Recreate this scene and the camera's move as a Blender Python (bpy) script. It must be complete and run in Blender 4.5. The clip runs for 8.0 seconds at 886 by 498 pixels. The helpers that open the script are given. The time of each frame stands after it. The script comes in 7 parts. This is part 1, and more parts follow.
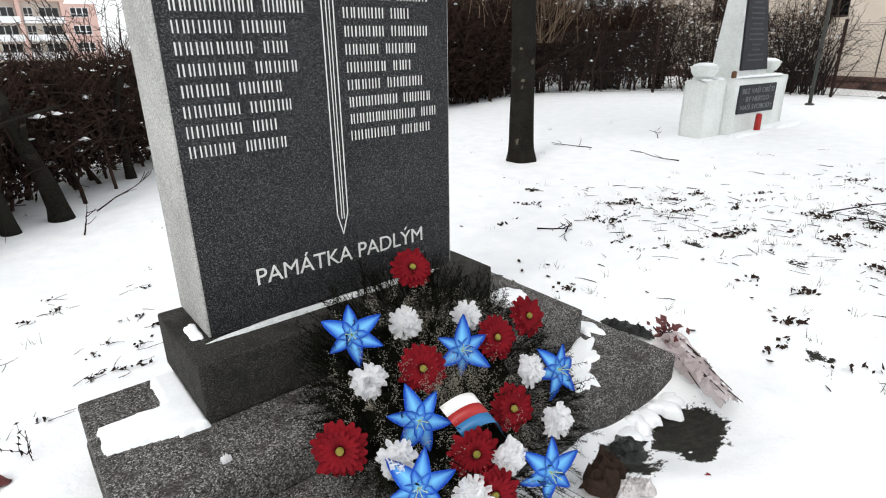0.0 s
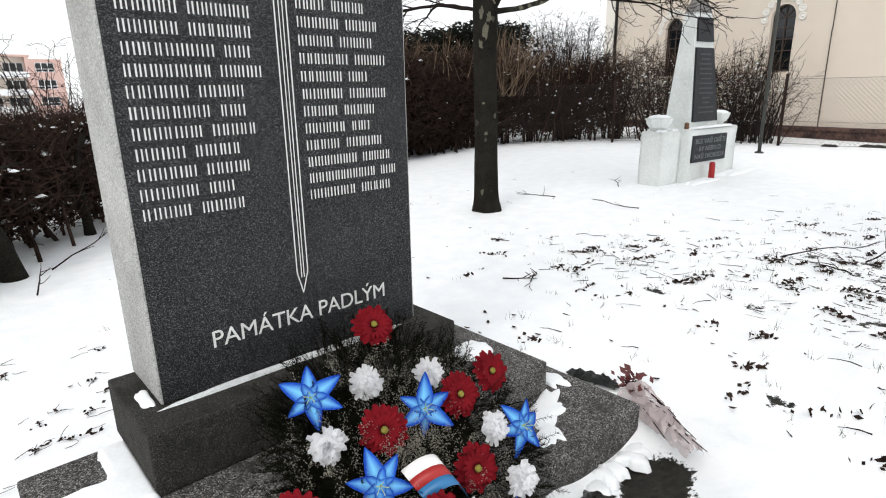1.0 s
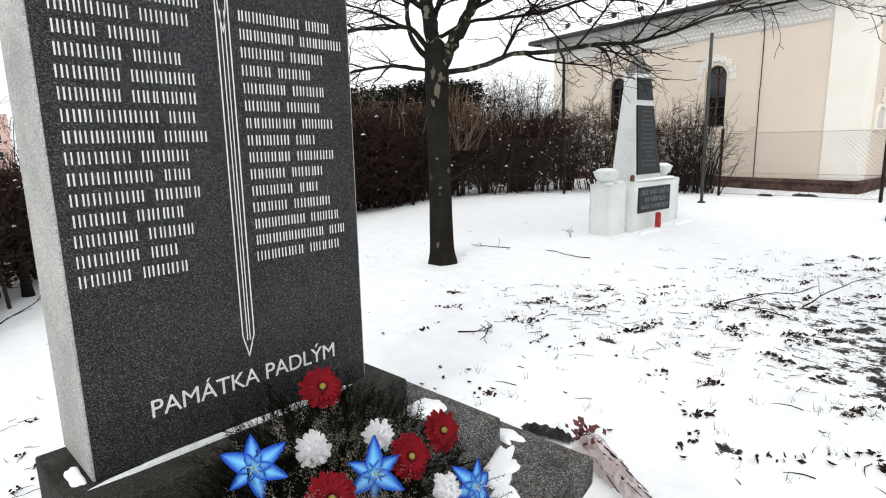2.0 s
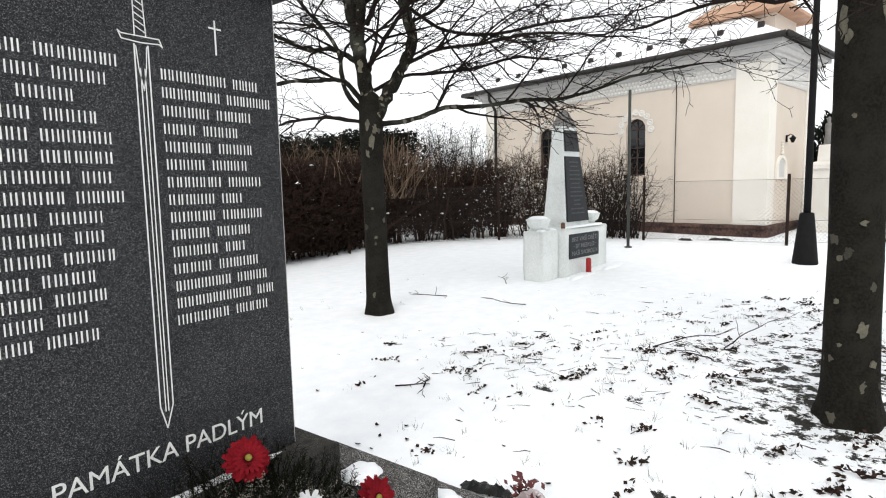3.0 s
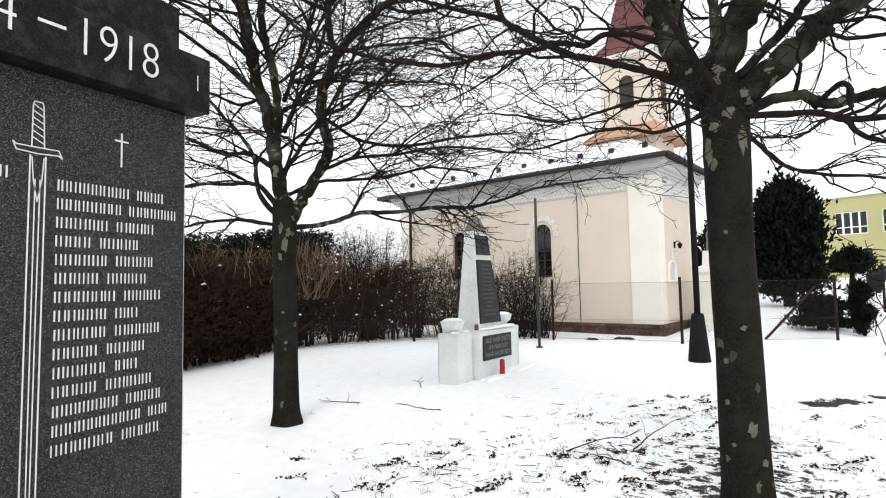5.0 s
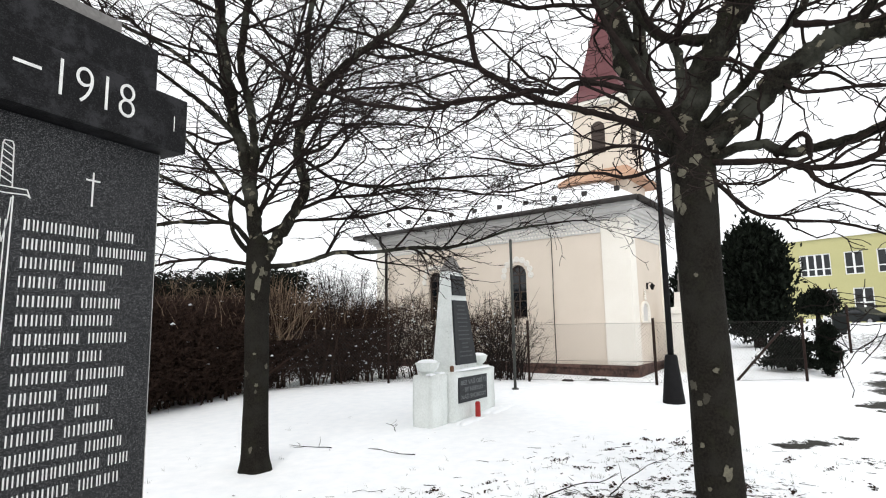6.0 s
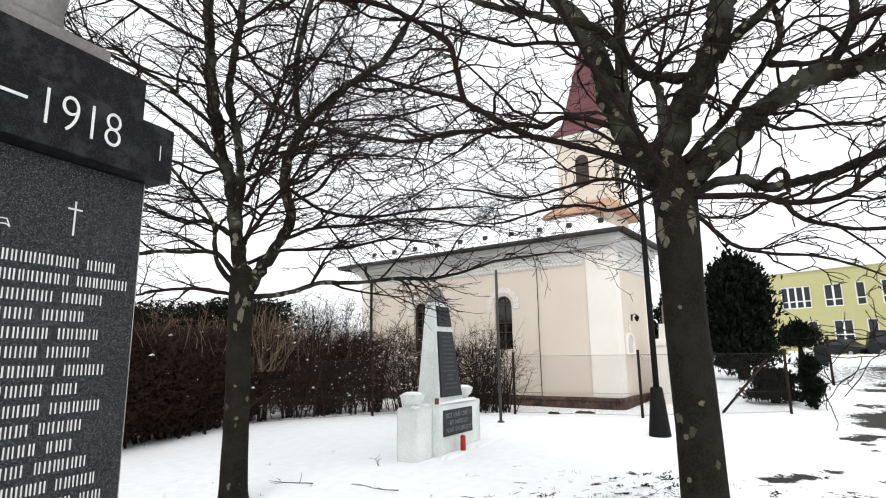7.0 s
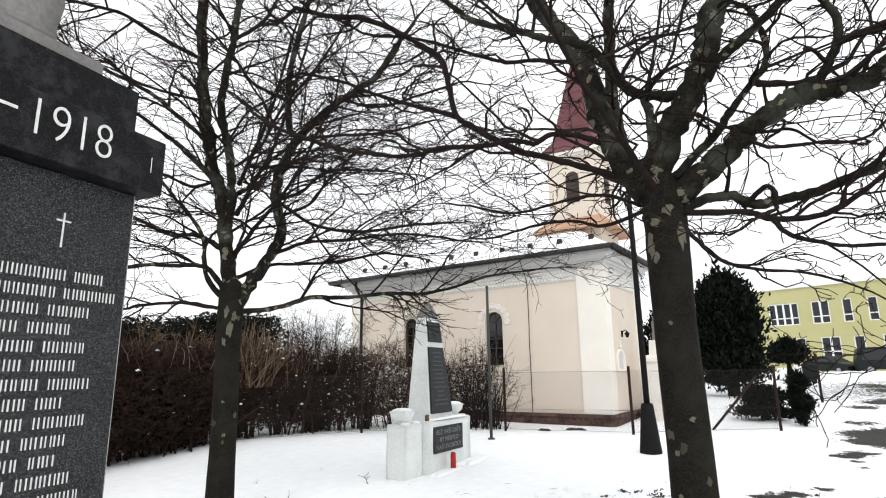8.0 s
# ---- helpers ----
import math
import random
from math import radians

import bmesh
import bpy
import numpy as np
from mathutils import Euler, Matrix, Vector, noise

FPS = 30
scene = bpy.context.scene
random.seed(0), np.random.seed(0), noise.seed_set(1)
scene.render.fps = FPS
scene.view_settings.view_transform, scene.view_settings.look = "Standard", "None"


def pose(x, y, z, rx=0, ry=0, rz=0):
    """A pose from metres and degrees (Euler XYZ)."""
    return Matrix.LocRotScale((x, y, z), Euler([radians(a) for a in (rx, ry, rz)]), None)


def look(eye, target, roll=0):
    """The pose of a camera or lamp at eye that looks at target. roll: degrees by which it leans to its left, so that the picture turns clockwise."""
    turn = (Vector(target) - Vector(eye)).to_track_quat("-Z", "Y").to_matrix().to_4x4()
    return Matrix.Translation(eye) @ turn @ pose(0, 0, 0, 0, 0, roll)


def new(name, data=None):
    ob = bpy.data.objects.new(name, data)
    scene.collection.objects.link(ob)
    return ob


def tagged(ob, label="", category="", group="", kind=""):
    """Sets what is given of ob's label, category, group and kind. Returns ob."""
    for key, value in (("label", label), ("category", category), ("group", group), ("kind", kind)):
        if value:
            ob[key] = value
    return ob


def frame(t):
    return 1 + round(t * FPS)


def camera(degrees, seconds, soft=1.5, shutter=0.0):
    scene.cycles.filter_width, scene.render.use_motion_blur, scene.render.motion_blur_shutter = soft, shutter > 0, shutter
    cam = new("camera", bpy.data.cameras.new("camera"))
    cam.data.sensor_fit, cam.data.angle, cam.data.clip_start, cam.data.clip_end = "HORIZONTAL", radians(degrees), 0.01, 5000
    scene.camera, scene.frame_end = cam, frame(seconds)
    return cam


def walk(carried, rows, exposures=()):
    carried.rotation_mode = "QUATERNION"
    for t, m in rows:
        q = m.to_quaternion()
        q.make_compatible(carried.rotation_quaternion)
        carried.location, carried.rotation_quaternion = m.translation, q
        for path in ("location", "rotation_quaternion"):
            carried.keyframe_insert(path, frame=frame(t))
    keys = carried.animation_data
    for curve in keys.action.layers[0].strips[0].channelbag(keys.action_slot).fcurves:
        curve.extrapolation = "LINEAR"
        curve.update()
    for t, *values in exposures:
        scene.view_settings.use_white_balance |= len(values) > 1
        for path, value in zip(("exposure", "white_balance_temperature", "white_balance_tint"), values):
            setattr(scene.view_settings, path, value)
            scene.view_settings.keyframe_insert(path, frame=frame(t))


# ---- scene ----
cam = camera(76.4, 8.0, soft=1.1)
PATH = [
    (0, (-0.443, -1.836, 1.415), (0.733, -0.377, 0.715), -0.9),
    (0.5, (-0.427, -1.846, 1.429), (0.804, -0.398, 0.807), -1.0),
    (1, (-0.411, -1.859, 1.446), (0.879, -0.429, 0.905), -1.1),
    (2.5, (-0.376, -1.91, 1.5), (1.124, -0.619, 1.211), -1.3),
    (3, (-0.362, -1.906, 1.523), (1.222, -0.703, 1.308), -1.3),
    (3.5, (-0.36, -1.91, 1.543), (1.293, -0.792, 1.406), -1.2),
    (4, (-0.36, -1.915, 1.558), (1.34, -0.862, 1.509), -1.2),
    (4.5, (-0.366, -1.928, 1.57), (1.365, -0.928, 1.615), -1.2),
    (6, (-0.37, -1.937, 1.588), (1.412, -1.07, 1.855), -1.0),
    (6.5, (-0.372, -1.938, 1.592), (1.416, -1.103, 1.92), -1.0),
    (7, (-0.37, -1.935, 1.592), (1.419, -1.123, 1.965), -0.9),
    (7.5, (-0.367, -1.929, 1.589), (1.424, -1.137, 1.994), -0.9),
    (8, (-0.368, -1.928, 1.586), (1.425, -1.151, 2.013), -0.8),
]
walk(cam, [(t, look(eye, target, roll)) for t, eye, target, roll in PATH])

# ---- light: an overcast winter sky with a wide, weak sun ----
world = bpy.data.worlds.new("overcast_sky")
scene.world = world
world.use_nodes = True
wn, wl = world.node_tree.nodes, world.node_tree.links
sky = wn.new("ShaderNodeTexSky")
sky.sky_type, sky.sun_disc = "NISHITA", False
sky.sun_elevation, sky.sun_rotation = radians(38), radians(215)
clouds = wn.new("ShaderNodeTexNoise")
clouds.inputs["Scale"].default_value, clouds.inputs["Detail"].default_value = 2.2, 5
cloud_ramp = wn.new("ShaderNodeValToRGB")
cloud_ramp.color_ramp.elements[0].color = (0.90, 0.93, 0.96, 1)
cloud_ramp.color_ramp.elements[1].color = (1.0, 1.0, 1.0, 1)
sky_dim = wn.new("ShaderNodeMixRGB")
sky_dim.blend_type = "MULTIPLY"
sky_dim.inputs[0].default_value = 1.0
sky_dim.inputs[2].default_value = (0.1, 0.1, 0.1, 1)
sky_mix = wn.new("ShaderNodeMixRGB")
sky_mix.inputs[0].default_value = 0.94
wl.new(wn.new("ShaderNodeTexCoord").outputs["Generated"], clouds.inputs["Vector"])
wl.new(clouds.outputs["Fac"], cloud_ramp.inputs[0])
wl.new(sky.outputs[0], sky_dim.inputs[1])
wl.new(sky_dim.outputs[0], sky_mix.inputs[1])
wl.new(cloud_ramp.outputs[0], sky_mix.inputs[2])
background = wn["Background"]
wl.new(sky_mix.outputs[0], background.inputs[0])
background.inputs[1].default_value = 1.02
sun = new("sun", bpy.data.lights.new("sun", "SUN"))
sun.data.energy, sun.data.angle, sun.data.color = 1.0, radians(25), (1.0, 0.96, 0.9)
sun.matrix_world = look((-9, -3, 9), (0, 0, 0))
scene.view_settings.exposure = 0.35


# ---- materials ----
def nodes_of(name):
    m = bpy.data.materials.new(name)
    m.use_nodes = True
    return m, m.node_tree.nodes, m.node_tree.links, m.node_tree.nodes["Principled BSDF"]


def ramp_of(n, stops):
    r = n.new("ShaderNodeValToRGB")
    e = r.color_ramp.elements
    while len(e) < len(stops):
        e.new(0.5)
    for k, (at, c) in zip(e, stops):
        k.position, k.color = at, (*c, 1)
    return r


def noise_of(n, l, coord, scale, detail=5, rough=0.6):
    t = n.new("ShaderNodeTexNoise")
    t.inputs["Scale"].default_value, t.inputs["Detail"].default_value = scale, detail
    t.inputs["Roughness"].default_value = rough
    l.new(coord, t.inputs["Vector"])
    return t


def stuff_mat(name, dark, light, scale=8.0, fine=90.0, rough=0.8, bump=0.25, metal=0.0, spec=0.3, vary=0.0, lo=0.3, hi=0.7):
    """Two scales of noise between two colours, with a bump; vary: how much whole objects or islands differ."""
    m, n, l, b = nodes_of(name)
    at = n.new("ShaderNodeTexCoord").outputs["Object"]
    big, small = noise_of(n, l, at, scale), noise_of(n, l, at, fine, 4)
    mean = n.new("ShaderNodeMath")
    mean.operation = "MULTIPLY_ADD"
    l.new(small.outputs["Fac"], mean.inputs[0])
    mean.inputs[1].default_value = 0.45
    half = n.new("ShaderNodeMath")
    half.operation = "MULTIPLY"
    l.new(big.outputs["Fac"], half.inputs[0])
    half.inputs[1].default_value = 0.55
    l.new(half.outputs[0], mean.inputs[2])
    r = ramp_of(n, [(lo, dark), (hi, light)])
    l.new(mean.outputs[0], r.inputs[0])
    out = r.outputs[0]
    if vary:
        hsv = n.new("ShaderNodeHueSaturation")
        isl = n.new("ShaderNodeNewGeometry").outputs["Random Per Island"]
        mr = n.new("ShaderNodeMapRange")
        mr.inputs[3].default_value, mr.inputs[4].default_value = 1 - vary, 1 + vary
        l.new(isl, mr.inputs[0])
        l.new(mr.outputs[0], hsv.inputs["Value"])
        l.new(out, hsv.inputs["Color"])
        out = hsv.outputs[0]
    l.new(out, b.inputs["Base Color"])
    b.inputs["Roughness"].default_value, b.inputs["Metallic"].default_value = rough, metal
    b.inputs["Specular IOR Level"].default_value = spec
    if bump:
        bp = n.new("ShaderNodeBump")
        bp.inputs["Strength"].default_value, bp.inputs["Distance"].default_value = bump, 0.01
        l.new(mean.outputs[0], bp.inputs["Height"])
        l.new(bp.outputs[0], b.inputs["Normal"])
    return m


def granite(name, stops, rough, bump, grain=260.0, stain=None):
    """Speckled stone: cells of crystal in several greys, with faint large stains."""
    m, n, l, b = nodes_of(name)
    at = n.new("ShaderNodeTexCoord").outputs["Object"]
    cells = n.new("ShaderNodeTexVoronoi")
    cells.inputs["Scale"].default_value = grain
    l.new(at, cells.inputs["Vector"])
    sep = n.new("ShaderNodeSeparateColor")
    l.new(cells.outputs["Color"], sep.inputs[0])
    r = ramp_of(n, stops)
    r.color_ramp.interpolation = "CONSTANT"
    l.new(sep.outputs[0], r.inputs[0])
    big = noise_of(n, l, at, 3.0, 6)
    wash = ramp_of(n, [(0.3, (0.72, 0.72, 0.72)), (0.7, (1.15, 1.15, 1.15))])
    l.new(big.outputs["Fac"], wash.inputs[0])
    mul = n.new("ShaderNodeMixRGB")
    mul.blend_type = "MULTIPLY"
    mul.inputs[0].default_value = 1
    l.new(r.outputs[0], mul.inputs[1])
    l.new(wash.outputs[0], mul.inputs[2])
    out = mul.outputs[0]
    if stain:
        dirt = noise_of(n, l, at, 9.0, 8, 0.7)
        edge = ramp_of(n, [(0.5, (0, 0, 0)), (0.62, (0.75, 0.75, 0.75))])
        l.new(dirt.outputs["Fac"], edge.inputs[0])
        mx = n.new("ShaderNodeMixRGB")
        l.new(edge.outputs[0], mx.inputs[0])
        l.new(out, mx.inputs[1])
        mx.inputs[2].default_value = (*stain, 1)
        out = mx.outputs[0]
    l.new(out, b.inputs["Base Color"])
    b.inputs["Roughness"].default_value = rough
    b.inputs["Specular IOR Level"].default_value = 0.16
    if bump:
        bp = n.new("ShaderNodeBump")
        bp.inputs["Strength"].default_value, bp.inputs["Distance"].default_value = bump, 0.004
        fine = noise_of(n, l, at, 180, 3)
        l.new(fine.outputs["Fac"], bp.inputs["Height"])
        l.new(bp.outputs[0], b.inputs["Normal"])
    return m


def plain_mat(name, colour, rough=0.5, spec=0.4):
    m, n, l, b = nodes_of(name)
    b.inputs["Base Color"].default_value = (*colour, 1)
    b.inputs["Roughness"].default_value, b.inputs["Specular IOR Level"].default_value = rough, spec
    return m


def snow_ground(name):
    """Snow that thins out to wet soil and grass where the sheet's own 'bare' value is high."""
    m, n, l, b = nodes_of(name)
    at = n.new("ShaderNodeTexCoord").outputs["Object"]
    bare = n.new("ShaderNodeAttribute")
    bare.attribute_name = "bare"
    patch = noise_of(n, l, at, 7.0, 9, 0.68)
    speck = noise_of(n, l, at, 38.0, 6, 0.7)
    a = n.new("ShaderNodeMath")
    a.operation = "MULTIPLY_ADD"
    l.new(speck.outputs["Fac"], a.inputs[0])
    a.inputs[1].default_value = 0.35
    l.new(patch.outputs["Fac"], a.inputs[2])
    s = n.new("ShaderNodeMath")
    l.new(a.outputs[0], s.inputs[0])
    l.new(bare.outputs["Fac"], s.inputs[1])
    mask = ramp_of(n, [(0.772, (0, 0, 0)), (0.80, (1, 1, 1))])
    half = n.new("ShaderNodeMath")
    half.operation = "MULTIPLY"
    half.inputs[1].default_value = 0.8
    l.new(s.outputs[0], half.inputs[0])
    l.new(half.outputs[0], mask.inputs[0])
    soil_n = noise_of(n, l, at, 30, 7, 0.7)
    soil = ramp_of(n, [(0.35, (0.006, 0.0055, 0.005)), (0.55, (0.02, 0.019, 0.014)), (0.75, (0.045, 0.043, 0.033))])
    l.new(soil_n.outputs["Fac"], soil.inputs[0])
    sn = noise_of(n, l, at, 5, 6)
    snow = ramp_of(n, [(0.3, (0.84, 0.865, 0.89)), (0.7, (0.93, 0.94, 0.95))])
    l.new(sn.outputs["Fac"], snow.inputs[0])
    mx = n.new("ShaderNodeMixRGB")
    l.new(mask.outputs[0], mx.inputs[0])
    l.new(snow.outputs[0], mx.inputs[1])
    l.new(soil.outputs[0], mx.inputs[2])
    l.new(mx.outputs[0], b.inputs["Base Color"])
    b.inputs["Roughness"].default_value = 0.75
    b.inputs["Specular IOR Level"].default_value = 0.25
    bp = n.new("ShaderNodeBump")
    bp.inputs["Strength"].default_value, bp.inputs["Distance"].default_value = 0.5, 0.02
    l.new(a.outputs[0], bp.inputs["Height"])
    l.new(bp.outputs[0], b.inputs["Normal"])
    return m


def bark(name, dark, mid, pale, moss, flake=0.972, plate=26.0, grey=None):
    """Dark trunk bark: fine grain, smooth grey areas where old bark has come off, pale flakes and a little green."""
    m, n, l, b = nodes_of(name)
    at = n.new("ShaderNodeTexCoord").outputs["Object"]
    big, fine = noise_of(n, l, at, 6, 8, 0.65), noise_of(n, l, at, 60, 5)
    base = ramp_of(n, [(0.35, dark), (0.65, mid)])
    l.new(fine.outputs["Fac"], base.inputs[0])
    out = base.outputs[0]
    if grey:
        area = noise_of(n, l, at, 3.4, 6, 0.6)
        where = ramp_of(n, [(0.46, (0, 0, 0)), (0.62, (0.75, 0.75, 0.75))])
        l.new(area.outputs["Fac"], where.inputs[0])
        peel = n.new("ShaderNodeMixRGB")
        l.new(where.outputs[0], peel.inputs[0])
        l.new(out, peel.inputs[1])
        peel.inputs[2].default_value = (*grey, 1)
        out = peel.outputs[0]
    green = ramp_of(n, [(0.52, (0, 0, 0)), (0.7, (0.5, 0.5, 0.5))])
    l.new(big.outputs["Fac"], green.inputs[0])
    mg = n.new("ShaderNodeMixRGB")
    l.new(green.outputs[0], mg.inputs[0])
    l.new(out, mg.inputs[1])
    mg.inputs[2].default_value = (*moss, 1)
    plates = n.new("ShaderNodeTexVoronoi")
    plates.inputs["Scale"].default_value = plate
    warp = n.new("ShaderNodeMixRGB")
    warp.inputs[0].default_value = 0.12
    l.new(at, warp.inputs[1])
    l.new(big.outputs["Color"], warp.inputs[2])
    l.new(warp.outputs[0], plates.inputs["Vector"])
    sep = n.new("ShaderNodeSeparateColor")
    l.new(plates.outputs["Color"], sep.inputs[0])
    pick = ramp_of(n, [(flake, (0, 0, 0)), (min(flake + 0.008, 1.0), (0.6, 0.6, 0.6))])
    l.new(sep.outputs[0], pick.inputs[0])
    mx = n.new("ShaderNodeMixRGB")
    l.new(pick.outputs[0], mx.inputs[0])
    l.new(mg.outputs[0], mx.inputs[1])
    mx.inputs[2].default_value = (*pale, 1)
    l.new(mx.outputs[0], b.inputs["Base Color"])
    b.inputs["Roughness"].default_value = 0.95
    b.inputs["Specular IOR Level"].default_value = 0.08
    bp = n.new("ShaderNodeBump")
    bp.inputs["Strength"].default_value, bp.inputs["Distance"].default_value = 0.6, 0.012
    l.new(fine.outputs["Fac"], bp.inputs["Height"])
    l.new(bp.outputs[0], b.inputs["Normal"])
    return m


M_POLISHED = granite("polished_granite", [(0.0, (0.008, 0.008, 0.009)), (0.36, (0.022, 0.0225, 0.024)), (0.7, (0.048, 0.049, 0.052)), (0.88, (0.13, 0.13, 0.135))], 0.42, 0.0, 450)
M_ROUGH = granite("hammered_granite", [(0.0, (0.30, 0.30, 0.29)), (0.25, (0.40, 0.40, 0.385)), (0.7, (0.47, 0.47, 0.455)), (0.92, (0.55, 0.55, 0.53))], 0.85, 0.5, 240)
M_LINTEL = granite("dark_lintel_granite", [(0.0, (0.003, 0.003, 0.0035)), (0.5, (0.007, 0.007, 0.008)), (0.85, (0.018, 0.018, 0.019))], 0.6, 0.15, 300, (0.03, 0.03, 0.033))
M_STEP = granite("weathered_step_granite", [(0.0, (0.022, 0.021, 0.021)), (0.3, (0.082, 0.079, 0.076)), (0.66, (0.18, 0.174, 0.168)), (0.88, (0.38, 0.37, 0.355))], 0.85, 0.8, 270, (0.035, 0.03, 0.028))
M_PLINTH = granite("damp_base_granite", [(0.0, (0.022, 0.021, 0.019)), (0.4, (0.04, 0.039, 0.035)), (0.75, (0.064, 0.061, 0.055)), (0.94, (0.11, 0.106, 0.098))], 0.85, 0.7, 380, (0.014, 0.013, 0.011))
M_INSCRIPTION = stuff_mat("white_inscription_paint", (0.55, 0.55, 0.54), (0.82, 0.82, 0.8), 30, 200, 0.7, 0.1)
M_SCULPT = stuff_mat("grey_sandstone", (0.12, 0.115, 0.11), (0.26, 0.25, 0.24), 6, 60, 0.9, 0.4)
M_GROUND = snow_ground("snow_over_soil")
M_SNOW = stuff_mat("fresh_snow", (0.82, 0.85, 0.88), (0.92, 0.93, 0.94), 9, 60, 0.7, 0.4)
M_DIRTY_SNOW = stuff_mat("icy_snow", (0.45, 0.47, 0.48), (0.85, 0.87, 0.88), 25, 120, 0.6, 0.5)
M_BARK = bark("plane_tree_bark", (0.007, 0.006, 0.005), (0.019, 0.017, 0.0135), (0.15, 0.14, 0.11), (0.02, 0.021, 0.012), 0.99, 24.0, (0.021, 0.020, 0.017))
M_LIMB = bark("smooth_limb_bark", (0.006, 0.0055, 0.005), (0.022, 0.02, 0.015), (0.22, 0.2, 0.15), (0.022, 0.024, 0.013), 0.93, 24.0, (0.062, 0.064, 0.052))
M_FLAKE = stuff_mat("pale_inner_bark", (0.055, 0.052, 0.04), (0.16, 0.148, 0.108), 20, 120, 0.9, 0.2)
M_TWIG = stuff_mat("dark_twig_bark", (0.008, 0.006, 0.006), (0.028, 0.021, 0.018), 10, 60, 0.9, 0.2, spec=0.06, vary=0.35)
M_HEDGE = stuff_mat("hedge_twig_bark", (0.014, 0.009, 0.008), (0.055, 0.035, 0.027), 4, 40, 0.95, 0.0, spec=0.06, vary=0.5)
M_DEADLEAF = stuff_mat("withered_brown_leaf", (0.010, 0.007, 0.006), (0.045, 0.028, 0.021), 3, 50, 0.9, 0.0, spec=0.06, vary=0.6)
M_SHOOT = stuff_mat("pale_shrub_shoot", (0.10, 0.07, 0.05), (0.22, 0.16, 0.11), 4, 50, 0.9, 0.0, spec=0.06, vary=0.4)
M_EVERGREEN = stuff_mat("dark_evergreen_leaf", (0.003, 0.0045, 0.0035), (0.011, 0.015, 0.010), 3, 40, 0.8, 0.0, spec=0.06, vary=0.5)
M_GRASS = stuff_mat("winter_grass", (0.02, 0.026, 0.012), (0.09, 0.10, 0.05), 3, 50, 0.9, 0.0, vary=0.5)
M_SOIL = stuff_mat("wet_dark_soil", (0.01, 0.009, 0.008), (0.05, 0.042, 0.036), 14, 120, 0.85, 0.8)
M_WHITEWASH = stuff_mat("worn_white_paint", (0.60, 0.63, 0.61), (0.76, 0.79, 0.77), 1.7, 30, 0.85, 0.2, lo=0.36, hi=0.6)
stained = M_WHITEWASH.node_tree.nodes["Color Ramp"].color_ramp.elements.new(0.335)
stained.color = (0.13, 0.14, 0.12, 1)
M_SLATE = stuff_mat("dark_slate_plaque", (0.014, 0.016, 0.018), (0.032, 0.035, 0.04), 12, 160, 0.55, 0.1, spec=0.2)
M_LETTER_GREY = stuff_mat("dulled_lettering", (0.12, 0.13, 0.135), (0.2, 0.21, 0.215), 30, 120, 0.6, 0.0)
M_LETTER_DIM = stuff_mat("weathered_lettering", (0.03, 0.033, 0.036), (0.07, 0.074, 0.08), 30, 120, 0.6, 0.0)
M_PLASTER = stuff_mat("peach_plaster", (0.62, 0.545, 0.46), (0.71, 0.63, 0.545), 0.9, 45, 0.92, 0.15)
M_CREAM = stuff_mat("cream_plaster", (0.74, 0.70, 0.63), (0.84, 0.81, 0.75), 1.1, 40, 0.92, 0.15)
M_STUCCO = stuff_mat("white_stucco_ornament", (0.66, 0.63, 0.58), (0.82, 0.8, 0.76), 4, 40, 0.9, 0.3)
M_PLINTHRED = stuff_mat("flaking_red_plinth", (0.022, 0.013, 0.011), (0.15, 0.085, 0.07), 3.5, 18, 0.95, 0.6, lo=0.4, hi=0.66)
M_CORNICE = stuff_mat("grey_cornice_plaster", (0.5, 0.49, 0.48), (0.66, 0.65, 0.63), 2, 30, 0.9, 0.15)
M_GUTTER = stuff_mat("dark_sheet_metal", (0.02, 0.018, 0.017), (0.05, 0.045, 0.042), 6, 60, 0.55, 0.1, metal=0.3)
M_SPIRE = stuff_mat("maroon_roof_metal", (0.085, 0.028, 0.032), (0.15, 0.055, 0.06), 2, 30, 0.6, 0.15)
M_COPPER = stuff_mat("tan_tower_apron", (0.36, 0.2, 0.13), (0.55, 0.36, 0.25), 2, 30, 0.8, 0.2)
M_GLASS = plain_mat("dark_window_glass", (0.008, 0.010, 0.012), 0.05, 0.5)
M_WINFRAME = stuff_mat("dark_brown_window_wood", (0.03, 0.021, 0.018), (0.07, 0.05, 0.042), 8, 80, 0.6, 0.1)
M_IRON = stuff_mat("black_painted_iron", (0.004, 0.004, 0.0045), (0.012, 0.012, 0.013), 8, 90, 0.7, 0.15, spec=0.12)
M_FENCE = stuff_mat("rusty_brown_post_paint", (0.01, 0.007, 0.006), (0.04, 0.024, 0.02), 9, 90, 0.8, 0.2, spec=0.12)
M_WIRE = stuff_mat("grey_fence_wire", (0.018, 0.015, 0.014), (0.045, 0.038, 0.035), 20, 90, 0.7, 0.0)
M_POLE = stuff_mat("grey_green_pole_paint", (0.025, 0.028, 0.025), (0.07, 0.073, 0.065), 5, 60, 0.6, 0.1)
M_CANDLE = stuff_mat("red_candle_plastic", (0.25, 0.012, 0.012), (0.42, 0.025, 0.022), 12, 60, 0.35, 0.0)
M_CANDLECAP = plain_mat("gold_brown_lid", (0.12, 0.05, 0.02), 0.4)
M_YELLOW = stuff_mat("yellow_green_facade", (0.40, 0.385, 0.19), (0.48, 0.455, 0.235), 0.5, 12, 0.9, 0.05)
